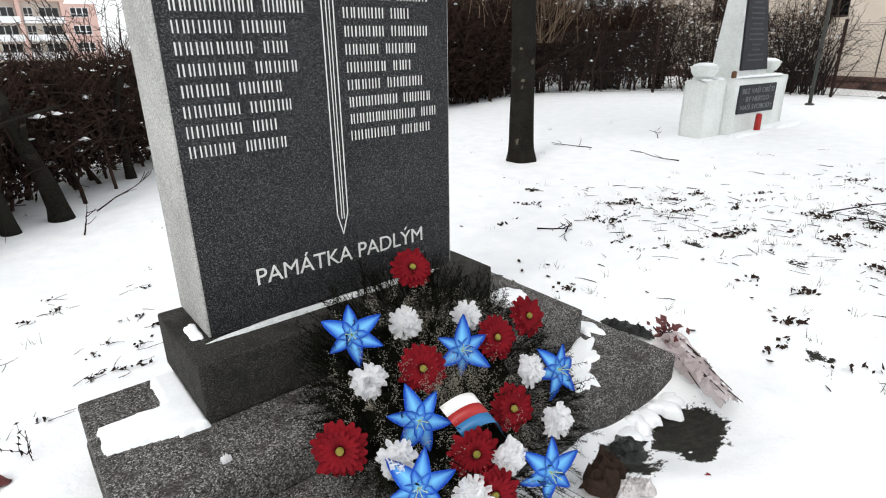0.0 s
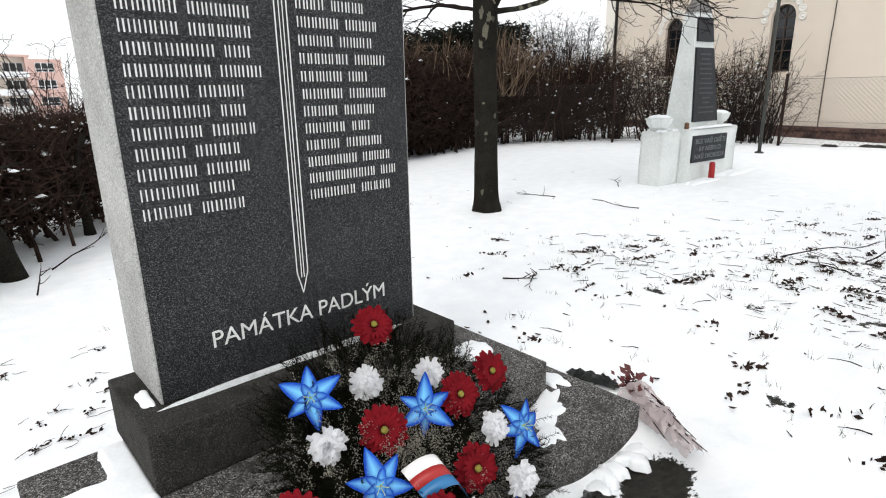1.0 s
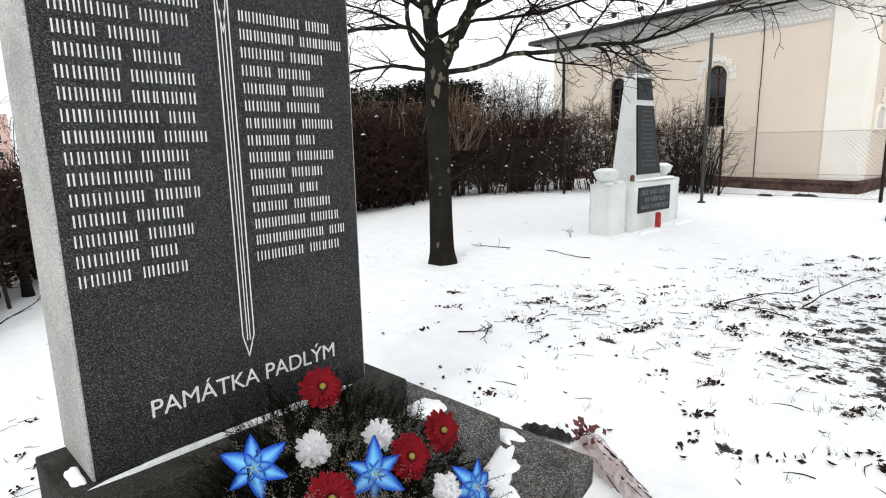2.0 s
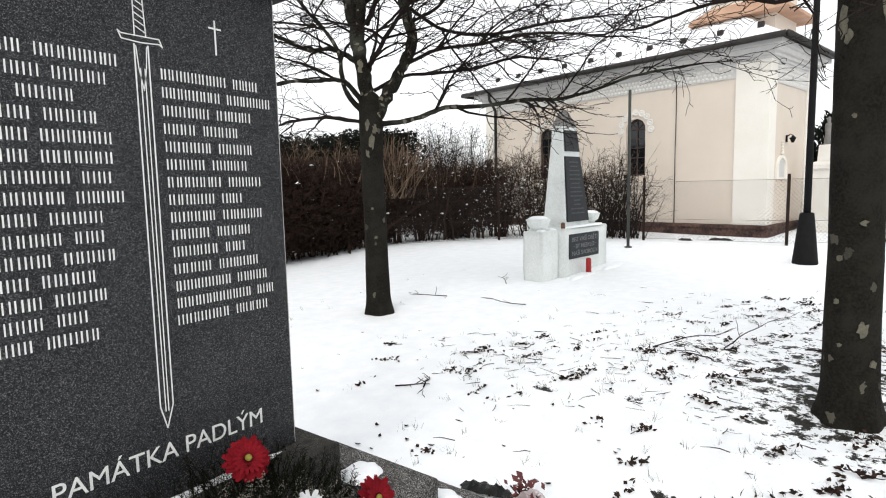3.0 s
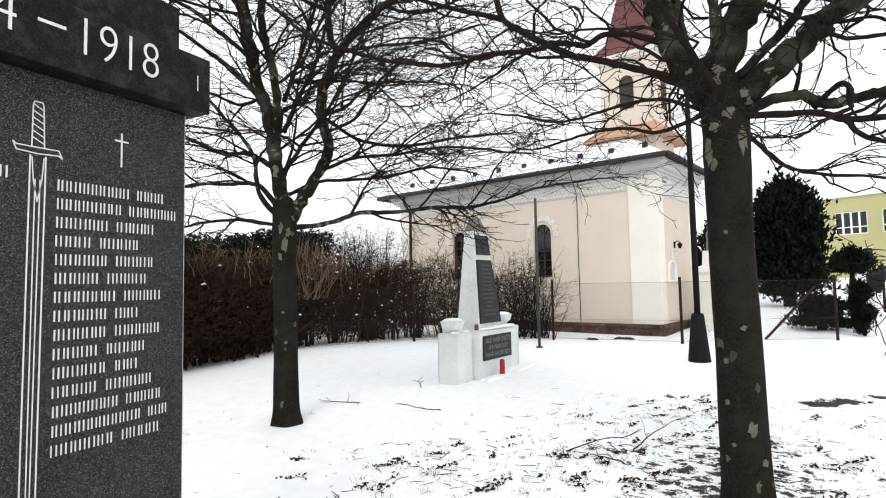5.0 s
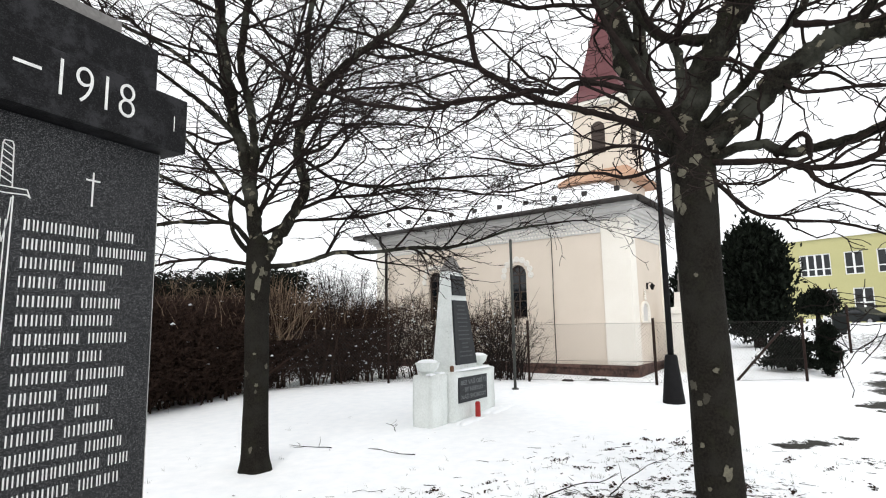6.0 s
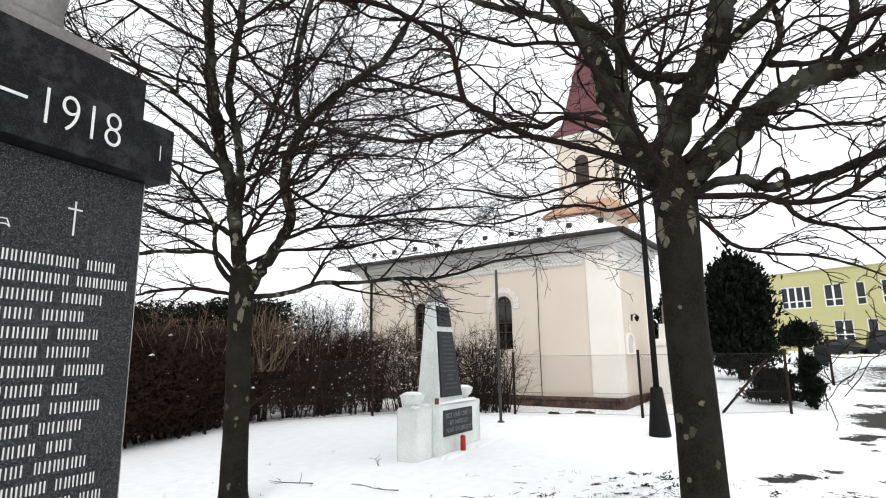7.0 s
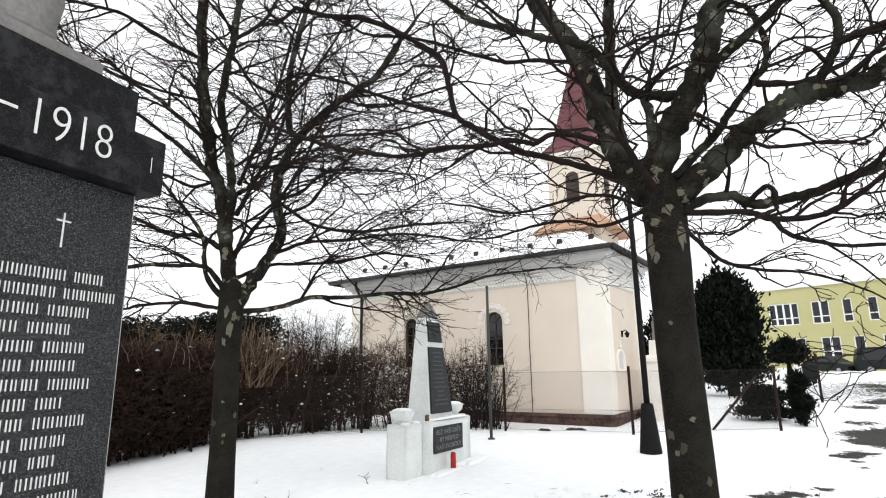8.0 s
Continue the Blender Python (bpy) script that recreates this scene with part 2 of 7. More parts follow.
M_WHITEPVC = stuff_mat("white_window_frame", (0.66, 0.67, 0.68), (0.8, 0.8, 0.8), 3, 30, 0.5, 0.0)
M_PINK = stuff_mat("pink_panel_facade", (0.5, 0.33, 0.29), (0.62, 0.43, 0.38), 0.3, 6, 0.9, 0.05)
M_BEIGE = stuff_mat("beige_panel_facade", (0.55, 0.48, 0.42), (0.66, 0.6, 0.53), 0.3, 6, 0.9, 0.05)
M_CAR = stuff_mat("dark_green_car_paint", (0.006, 0.008, 0.008), (0.012, 0.015, 0.015), 2, 20, 0.4, 0.0, spec=0.2)
M_TYRE = stuff_mat("black_rubber", (0.01, 0.01, 0.01), (0.025, 0.025, 0.025), 10, 60, 0.9, 0.1)
M_RIM = plain_mat("dull_alloy", (0.3, 0.3, 0.31), 0.4)


# ---- mesh helpers ----
def link(name, me, material, parent, label=""):
    me.materials.append(material)
    ob = new(name, me)
    ob.parent = parent
    return tagged(ob, label)


def part(name, bm, material, parent, label="", smooth=False):
    """Links a bmesh as one mesh object under a thing or a part."""
    me = bpy.data.meshes.new(name)
    bmesh.ops.recalc_face_normals(bm, faces=bm.faces)
    for f in bm.faces:
        f.smooth = smooth
    bm.to_mesh(me)
    bm.free()
    return link(name, me, material, parent, label)


def raw(name, verts, faces, material, parent, label="", smooth=False):
    me = bpy.data.meshes.new(name)
    me.from_pydata(verts, [], faces)
    if smooth:
        me.polygons.foreach_set("use_smooth", [True] * len(me.polygons))
    return link(name, me, material, parent, label)


def thing(name, label, category, m=None, group="", kind=""):
    ob = new(name)
    ob.empty_display_size = 0.1
    if m is not None:
        ob.matrix_world = m
    return tagged(ob, label, category, group, kind)


def box(bm, x0, x1, y0, y1, z0, z1, bevel=0.0, segs=2):
    v = [bm.verts.new(p) for p in ((x0, y0, z0), (x1, y0, z0), (x1, y1, z0), (x0, y1, z0), (x0, y0, z1), (x1, y0, z1), (x1, y1, z1), (x0, y1, z1))]
    fs = [bm.faces.new([v[i] for i in q]) for q in ((3, 2, 1, 0), (4, 5, 6, 7), (0, 1, 5, 4), (1, 2, 6, 5), (2, 3, 7, 6), (3, 0, 4, 7))]
    if bevel:
        es = list({e for f in fs for e in f.edges})
        bmesh.ops.bevel(bm, geom=es, offset=bevel, segments=segs, affect="EDGES", profile=0.6)
    return bm


def box_bm(*a, **k):
    return box(bmesh.new(), *a, **k)


def frustum(bm, rects):
    """Stacked rectangles (x0, x1, y0, y1, z), joined into one closed body."""
    rings = [[bm.verts.new(p) for p in ((a, c, z), (b, c, z), (b, d, z), (a, d, z))] for a, b, c, d, z in rects]
    bm.faces.new(rings[0][::-1])
    bm.faces.new(rings[-1])
    for lo, hi in zip(rings, rings[1:]):
        for i in range(4):
            j = (i + 1) % 4
            bm.faces.new((lo[i], lo[j], hi[j], hi[i]))
    return bm


def lathe(bm, profile, sides=20, at=(0, 0, 0)):
    """A turned body: profile of (radius, height)."""
    rings = []
    for r, z in profile:
        rings.append([bm.verts.new((at[0] + r * math.cos(2 * math.pi * i / sides), at[1] + r * math.sin(2 * math.pi * i / sides), at[2] + z)) for i in range(sides)])
    for lo, hi in zip(rings, rings[1:]):
        for i in range(sides):
            j = (i + 1) % sides
            bm.faces.new((lo[i], lo[j], hi[j], hi[i]))
    bm.faces.new(rings[0][::-1])
    bm.faces.new(rings[-1])
    return bm


def tube(vs, fs, pts, radii, sides=4, cap=True):
    """Adds a bent tube to lists of vertices and faces; its rings keep their turn from one to the next."""
    base = len(vs)
    n = len(pts)
    pts = [Vector(p) for p in pts]
    a = None
    for k in range(n):
        d = (pts[min(k + 1, n - 1)] - pts[max(k - 1, 0)]).normalized()
        a = d.orthogonal() if a is None else a - d * a.dot(d)
        if a.length < 1e-6:
            a = d.orthogonal()
        a.normalize()
        b = d.cross(a)
        for i in range(sides):
            t = 2 * math.pi * i / sides
            p = pts[k] + (a * math.cos(t) + b * math.sin(t)) * radii[k]
            vs.append((p.x, p.y, p.z))
    for k in range(n - 1):
        for i in range(sides):
            j = (i + 1) % sides
            q = base + k * sides
            fs.append((q + i, q + j, q + sides + j, q + sides + i))
    if cap:
        fs.append(tuple(base + i for i in range(sides))[::-1])
        fs.append(tuple(base + (n - 1) * sides + i for i in range(sides)))


def tube_part(name, pts, r, material, parent, label="", sides=8):
    vs, fs = [], []
    tube(vs, fs, pts, [r] * len(pts) if not isinstance(r, (list, tuple)) else r, sides)
    return raw(name, vs, fs, material, parent, label, smooth=True)


def wander(p, d, length, n, rnd, wild, lift=0.0, flat=0.0):
    """A crooked line of n steps from p in the direction d."""
    pts = [Vector(p)]
    d = Vector(d).normalized()
    for i in range(n):
        d = d + Vector((rnd.gauss(0, wild), rnd.gauss(0, wild), rnd.gauss(0, wild) + lift))
        d.z *= 1 - flat
        d.normalize()
        pts.append(pts[-1] + d * (length / n))
    return pts


def lettering(name, body, size, m, material, parent, depth=0.002, bold=0.0, spacing=1.0):
    """Words in the built-in font, as a mesh that stands proud of its face."""
    cu = bpy.data.curves.new(name, "FONT")
    cu.body, cu.size, cu.extrude, cu.offset, cu.space_character = body, size, depth, bold, spacing
    cu.align_x = "CENTER"
    tmp = bpy.data.objects.new(name, cu)
    scene.collection.objects.link(tmp)
    me = bpy.data.meshes.new_from_object(tmp.evaluated_get(bpy.context.evaluated_depsgraph_get()))
    bpy.data.objects.remove(tmp)
    me.transform(m)
    me.materials.clear()
    return link(name, me, material, parent)


def snow_pad(name, cx, cy, z, w, d, h, label, seed=0, turn=0.0, bite=0.25, material=None, rows=7, cols=28):
    """A lump of lying snow with a soft, uneven rim."""
    vs, fs = [], []
    for k in range(rows + 1):
        t = k / rows
        for i in range(cols):
            a = 2 * math.pi * i / cols
            edge = 1 + bite * noise.noise((math.cos(a) * 1.7 + seed, math.sin(a) * 1.7, seed * 1.3))
            sq = 1 / max(abs(math.cos(a)), abs(math.sin(a))) ** 0.6
            r = edge * sq * t
            x, y = math.cos(a) * r * w / 2, math.sin(a) * r * d / 2
            hz = h * (1 - t ** 4) ** 0.6 * (1 + 0.25 * noise.noise((x * 14, y * 14, seed)))
            c, s = math.cos(turn), math.sin(turn)
            vs.append((cx + c * x - s * y, cy + s * x + c * y, z + hz if k < rows else z - 0.004))
    for k in range(rows):
        for i in range(cols):
            j = (i + 1) % cols
            fs.append((k * cols + i, k * cols + j, (k + 1) * cols + j, (k + 1) * cols + i))
    ob = raw(name, vs, fs, material or M_SNOW, None, "", smooth=True)
    return tagged(ob, label, "snow", "snow on the stones", "stuff")


# ---- ground ----
def ground_z(x, y):
    z = float(np.interp(x, (8, 11, 13.5, 15.5, 18, 22, 25, 45, 48, 51, 65), (0, 0.1, 0.15, 0.13, 0.24, 0.46, 0.52, 1.12, 1.24, 0.98, 1.0)))
    z -= 0.06 * max(0.0, min(y - 18, 110))
    near = math.exp(-((x - 3) ** 2 + (y + 0.5) ** 2) / 60)
    z += near * (0.018 * noise.noise((x * 0.9, y * 0.9, 0)) + 0.010 * noise.noise((x * 3.1, y * 3.1, 4)))
    return z


# (x, y, spread, how bare) of the places where the snow has worn through
WORN_NEAR = ((5.3, -1.1, 0.75, 0.16), (4.0, -1.75, 0.6, 0.19), (3.0, -1.6, 0.55, 0.11), (4.6, -2.6, 1.0, 0.16), (5.0, -0.3, 0.5, 0.10),
        (3.6, 0.1, 0.5, 0.07), (2.34, -1.17, 0.05, 0.45), (3.53, -0.63, 0.07, 0.34), (3.42, 0.02, 0.1, 0.27), (3.9, 0.7, 0.35, 0.07))
WORN_BEYOND = ((8.2, -2.62, 0.17, 0.55), (8.5, -2.95, 0.15, 0.55), (8.85, -3.32, 0.13, 0.5), (11.6, -4.15, 0.2, 0.55), (12.0, -4.45, 0.18, 0.5), (11.05, -4.18, 0.1, 0.45), (10.5, -4.1, 0.09, 0.4), (8.45, -3.85, 0.12, 0.5), (14, -7.5, 2.2, 0.22), (24, -9, 5.0, 0.22), (33, -11, 6.0, 0.26), (4.65, 2.9, 0.22, 0.22),
        (1.56, -0.93, 0.08, 0.6), (1.46, -1.02, 0.085, 0.7), (1.34, -1.12, 0.05, 0.5), (1.12, -0.95, 0.10, 0.5), (1.90, -0.45, 0.07, 0.3), (1.6, 0.1, 0.3, 0.1), (-0.35, 0.9, 0.5, 0.08),
        (0.2, 4.2, 0.7, 0.1), (14.5, 1.5, 0.8, 0.12), (7.1, -1.25, 0.4, 0.16), (6.2, -2.2, 0.8, 0.15), (9.6, -4.5, 0.28, 0.34), (7.6, -3.35, 0.3, 0.3), (13.0, -5.4, 0.5, 0.32), (15.3, -5.4, 0.6, 0.32), (13.6, -4.9, 0.35, 0.3))
BARE = WORN_NEAR + WORN_BEYOND
# strips of wet ground worn through the snow beyond the trees
wet = random.Random(97)
WORN = BARE + tuple((x + 0.5 * k, y - 0.35 * k, 0.28, 0.36) for x, y in [(wet.uniform(13.5, 33), wet.uniform(-1.5, 0.6)) for _ in range(26)] for y in [y - 0.27 * x - 1.1] for k in range(wet.randint(1, 4)))


def stretch(parts):
    out = []
    for a, b, step in parts:
        out += list(np.arange(a, b - 1e-6, step))
    return out + [parts[-1][1]]


def build_ground():
    xs = stretch([(-400, -60, 40), (-60, -6, 4), (-6, -1, 0.4), (-1, 6.5, 0.06), (6.5, 13, 0.12), (13, 34, 0.3), (34, 60, 2), (60, 600, 45)])
    ys = stretch([(-400, -60, 40), (-60, -13, 4), (-13, -5, 0.3), (-5, -3, 0.12), (-3, 3.5, 0.06), (3.5, 12, 0.3), (12, 60, 3), (60, 600, 45)])
    vs, bare = [], []
    for y in ys:
        for x in xs:
            b = sum(s * math.exp(-((x - cx) ** 2 + (y - cy) ** 2) / (2 * r * r)) for cx, cy, r, s in WORN if abs(x - cx) < 4 * r and abs(y - cy) < 4 * r)
            bare.append(b)
            z = ground_z(float(x), float(y)) - 0.018 * min(b / 0.3, 1.2) - 0.085 * math.exp(-((x - 1.4) ** 2 / 0.3 + (y + 0.9) ** 2 / 0.035))
            rim = math.hypot(x - 1.45, y + 0.98)
            if 1.0 < x:
                z += 0.035 * math.exp(-((rim - 0.40) / 0.1) ** 2)
            vs.append((float(x), float(y), z))
    w = len(xs)
    fs = [(j * w + i, j * w + i + 1, (j + 1) * w + i + 1, (j + 1) * w + i) for j in range(len(ys) - 1) for i in range(w - 1)]
    ob = raw("ground", vs, fs, M_GROUND, None, smooth=True)
    ob.data.attributes.new("bare", "FLOAT", "POINT").data.foreach_set("value", bare)
    tagged(ob, "snow-covered churchyard lawn with worn patches of soil", "ground", kind="structure")


build_ground()


# ---- the war memorial in front ----
def stroke(bm, a, b, w=0.004, y=-0.0012):
    """A thin engraved line on the front face, from a to b in (x, z)."""
    d = Vector((b[0] - a[0], b[1] - a[1]))
    n = Vector((-d.y, d.x)).normalized() * w / 2
    e = d.normalized() * w * 0.3
    q = [(a[0] - e.x + n.x, a[1] - e.y + n.y), (a[0] - e.x - n.x, a[1] - e.y - n.y), (b[0] + e.x - n.x, b[1] + e.y - n.y), (b[0] + e.x + n.x, b[1] + e.y + n.y)]
    lo = [bm.verts.new((x, 0.002, z)) for x, z in q]
    hi = [bm.verts.new((x, y, z)) for x, z in q]
    bm.faces.new(hi)
    for i in range(4):
        bm.faces.new((lo[i], lo[(i + 1) % 4], hi[(i + 1) % 4], hi[i]))


# letters per word of each line, as plain marks
LEFT_LINES = ((6, 8), (7, 5), (4, 5), (6, 5), (6, 7), (6, 7), (9, 3), (9, 5), (6, 5), (8, 3), (7, 5), (5, 5), (6, 5), (6, 3), (5, 5))
RIGHT_LINES = ((9, 4), (8, 7), (6, 5), (4, 5), (6, 5), (5, 5), (7, 5), (6, 3), (6, 6), (5, 5), (6, 3), (5, 6), (8, 5), (11, 3), (7, 5))


def name_line(parent, x, z, words, pitch, h):
    """A line of names, as thin plain upright bars of the letters' height and stroke."""
    bm = bmesh.new()
    rnd = random.Random(int(x * 100 + z * 1000))
    for n in words:
        for i in range(n):
            for k in (0.10, 0.58):
                w = rnd.uniform(0.0040, 0.0052)
                xx = x + pitch * (k + rnd.uniform(-0.06, 0.06))
                box(bm, xx, xx + w, -0.0042, 0.002, z, z + h)
            x += pitch
        x += pitch * 0.85
    tagged(part("inscription_line", bm, M_INSCRIPTION, parent, "white engraved line of lettering"), kind="stuff")


def memorial():
    t = thing("war_memorial", "dark granite war memorial stele on a stepped plinth", "memorial")
    part("lower_step", box_bm(-0.41, 1.72, -0.79, 0.255, -0.12, 0.088, bevel=0.012), M_STEP, t, "weathered grey granite step, damp and lichen-stained")
    part("upper_step", box_bm(-0.405, 1.51, -0.43, 0.262, 0.09, 0.24, bevel=0.012), M_STEP, t)
    part("plinth", box_bm(-0.088, 1.185, -0.16, 0.335, 0.242, 0.46, bevel=0.010), M_PLINTH, t, "dark damp granite plinth block")
    slab = part("stele", box_bm(0, 1.08, 0.0, 0.335, 0.462, 2.27, bevel=0.006), M_ROUGH, t, "granite slab with rough grey sides")
    part("polished_face", box_bm(0.008, 1.072, -0.003, 0.02, 0.466, 2.268), M_POLISHED, slab, "polished black granite front")
    part("lintel", box_bm(-0.05, 1.125, -0.085, 0.39, 2.272, 2.49, bevel=0.006), M_LINTEL, t, "near-black projecting lintel")
    bm = bmesh.new()
    frustum(bm, [(0.06, 1.02, -0.035, 0.34, 2.492), (0.06, 1.02, -0.035, 0.34, 2.672), (0.075, 1.005, -0.02, 0.325, 2.68)])
    part("attic_block", bm, M_LINTEL, t)
    bm = bmesh.new()
    frustum(bm, [(0.19, 0.89, 0.0, 0.31, 2.682), (0.19, 0.89, 0.0, 0.31, 2.735), (0.21, 0.87, 0.02, 0.29, 2.745)])
    part("crown_slab", bm, M_SCULPT, t, "pale weathered sandstone slab")
    # the carved relief on the top
    bm = bmesh.new()
    frustum(bm, [(0.31, 0.775, 0.04, 0.28, 2.742), (0.32, 0.765, 0.05, 0.27, 2.86), (0.36, 0.72, 0.07, 0.25, 3.05), (0.42, 0.66, 0.11, 0.22, 3.3)])
    bmesh.ops.subdivide_edges(bm, edges=bm.edges[:], cuts=3, use_grid_fill=True)
    for v in bm.verts:
        v.co += Vector((noise.noise(v.co * 7), noise.noise(v.co * 7 + Vector((5, 0, 0))), 0)) * 0.035
    part("carved_top", bm, M_SCULPT, t, "rough carved sandstone top", smooth=True)
    face = slab
    up = Matrix.Rotation(radians(90), 4, "X")
    lettering("inscription", "PAMÁTKA PADLÝM", 0.0875, Matrix.Translation((0.556, -0.0035, 0.607)) @ up, M_INSCRIPTION, face, 0.0012, 0.0, 0.975)
    for word, cx in (("1914", 0.305), ("1918", 0.757)):
        lettering("date_inscription", word, 0.185, Matrix.Translation((cx, -0.0862, 2.340)) @ up @ Matrix.Diagonal((0.80, 1, 1, 1)), M_INSCRIPTION, t, 0.0015, -0.0034, 1.02)
    part("date_dash", box_bm(0.505, 0.585, -0.0872, -0.084, 2.400, 2.410), M_INSCRIPTION, t)
    for i, words in enumerate(LEFT_LINES):
        name_line(face, 0.037 + 0.0015 * (14 - i), 1.078 + 0.0605 * (14 - i), words, 0.0302 if sum(words) < 13 else 0.0285, 0.036)
    for i, words in enumerate(RIGHT_LINES):
        name_line(face, 0.609, 1.068 + 0.0598 * (14 - i), words, 0.0288 if sum(words) < 13 else 0.0272, 0.035)
    # the sword
    bm = bmesh.new()
    y = -0.0042
    for s in (-1, 1):
        stroke(bm, (0.555 + s * 0.022, 2.005), (0.5485 + s * 0.022, 0.80), 0.0042, y)
        stroke(bm, (0.5485 + s * 0.022, 0.80), (0.546, 0.720), 0.0042, y)
        stroke(bm, (0.555 + s * 0.007, 1.93), (0.549 + s * 0.005, 0.78), 0.0032, y)
        stroke(bm, (0.555 + s * 0.017, 2.0), (0.555 + s * 0.012, 1.93), 0.003, y)
        stroke(bm, (0.555 + s * 0.012, 1.93), (0.555, 1.86), 0.003, y)
        stroke(bm, (0.5545 + s * 0.018, 2.034), (0.553 + s * 0.015, 2.165), 0.0036, y)
        stroke(bm, (0.555, 2.012), (0.555 + s * 0.060, 2.016), 0.0036, y)
        stroke(bm, (0.555, 2.032), (0.555 + s * 0.060, 2.032), 0.0036, y)
        stroke(bm, (0.555 + s * 0.060, 2.016), (0.555 + s * 0.070, 2.008 if s > 0 else 2.04), 0.0036, y)
        stroke(bm, (0.555 + s * 0.060, 2.032), (0.555 + s * 0.070, 2.008 if s > 0 else 2.04), 0.0036, y)
    for a, b in (((0.538, 2.165), (0.542, 2.176)), ((0.542, 2.176), (0.564, 2.176)), ((0.564, 2.176), (0.568, 2.165))):
        stroke(bm, a, b, 0.0036, y)
    for k in range(6):
        z = 2.045 + 0.021 * k
        stroke(bm, (0.538, z + 0.018), (0.571, z), 0.003, y)
    part("engraved_sword", bm, M_INSCRIPTION, face, "white engraved sword outline")
    bm = bmesh.new()
    stroke(bm, (0.82, 2.018), (0.82, 2.135), 0.006, y)
    stroke(bm, (0.797, 2.108), (0.843, 2.108), 0.006, y)
    part("engraved_cross", bm, M_INSCRIPTION, face, "small white engraved cross")
    bm = bmesh.new()
    box(bm, 1.065, 1.068, -0.0865, -0.084, 2.35, 2.41)
    part("crack", bm, M_INSCRIPTION, t, "pale scratch on the lintel")


memorial()


def corner_snow():
    """One flat-topped slab of snow, bent round the plinth's corner."""
    nx, ny, step = 56, 64, 0.0062
    vs, fs, keep = [], [], []
    for j in range(ny):
        for i in range(nx):
            x, y = -0.408 + step * i, -0.172 + step * j
            rough = 0.008 * noise.noise((x * 22, y * 22, 4)) + 0.0015 * noise.noise((x * 80, y * 80, 2))
            arm = min(x + 0.378, 0.032 - y, y + 0.104 + 0.19 * (x + 0.392))
            back = min(x + 0.178, 0.246 - y, y + 0.165)
            inner = 0.045 - math.hypot(min(0, x + 0.178 - 0.03), max(0, y - 0.03)) if x < -0.178 and y > 0.0 else -1
            d = min(max(arm, back, min(inner - 0.03, 0.02)) + rough, -0.086 - x + 0.004)
            t = max(0.0, min(1.0, d / 0.017))
            vs.append((x, y, 0.236 + 0.031 * math.sqrt(1 - (1 - t) ** 2) + (0.003 * noise.noise((x * 15, y * 15, 7)) if t > 0.5 else 0)))
            keep.append(d)
    for j in range(ny - 1):
        for i in range(nx - 1):
            q = (j * nx + i, j * nx + i + 1, (j + 1) * nx + i + 1, (j + 1) * nx + i)
            if max(keep[k] for k in q) > 0:
                fs.append(q)
    ob = raw("snow", vs, fs, M_SNOW, None, "", smooth=True)
    tagged(ob, "flat slab of snow on the step round the plinth corner", "snow", "snow on the stones", "stuff")


corner_snow()
snow_pad("snow", 0.50, -0.025, 0.46, 0.95, 0.034, 0.014, "narrow strip of icy snow at the stele's foot", 3, bite=0.3, material=M_DIRTY_SNOW, cols=60)
snow_pad("snow", -0.03, 0.08, 0.46, 0.045, 0.13, 0.016, "small lump of snow beside the stele", 4, material=M_SNOW)
snow_pad("snow", 1.33, -0.12, 0.24, 0.2, 0.16, 0.03, "snow patch on the upper step", 5)
snow_pad("snow", 1.36, -0.55, 0.088, 0.36, 0.12, 0.014, "broken snow patch on the lower step", 6, 0.35, 0.9, cols=48)
snow_pad("snow", 1.27, -0.62, 0.088, 0.2, 0.13, 0.012, "broken snow patch on the lower step", 7, 0.9, 1.0, cols=48)
snow_pad("snow", 1.60, -0.36, 0.088, 0.11, 0.22, 0.016, "snow patch on the lower step", 8, 0, 0.7, cols=40)
for i in range(2, 7):
    snow_pad("snow", 1.12 + 0.085 * i, -0.835 - 0.012 * (i % 3), -0.095, 0.12, 0.08, 0.03 + 0.01 * (i % 2), "crusty snow at the step's foot", 50 + i, 0.4 * i, 0.6)
for i, (x, y, s) in enumerate(((1.35, -1.1, 0.07), (1.43, -1.16, 0.05), (1.28, -1.08, 0.035), (1.16, -1.13, 0.12), (1.5, -1.2, 0.06))):
    snow_pad("snow", x, y, -0.075, s, s * 0.8, s * 0.35, "loose lump of snow on bare soil", 20 + i, i, 0.4)


# ---- the wreath ----
WREATH = Matrix(((1, 0, 0, 0.55), (0, 0.8677, -0.4972, -0.495), (0, 0.4972, 0.8677, 0.284), (0, 0, 0, 1)))
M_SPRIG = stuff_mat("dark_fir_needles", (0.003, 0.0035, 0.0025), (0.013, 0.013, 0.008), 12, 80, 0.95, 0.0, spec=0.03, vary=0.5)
M_DRYFLOWER = stuff_mat("grey_dried_filler", (0.16, 0.15, 0.12), (0.42, 0.40, 0.34), 20, 120, 0.9, 0.0, vary=0.4)
M_LILY = stuff_mat("blue_lily_fabric", (0.004, 0.03, 0.29), (0.012, 0.08, 0.47), 12, 120, 0.75, 0.05, lo=0.4, hi=0.6, spec=0.15)
M_GERBERA = stuff_mat("red_gerbera_fabric", (0.075, 0.003, 0.006), (0.23, 0.008, 0.014), 20, 140, 0.85, 0.1, spec=0.1, vary=0.25)
M_GERBMID = stuff_mat("yellow_green_flower_heart", (0.14, 0.12, 0.02), (0.3, 0.26, 0.05), 60, 200, 0.9, 0.4)
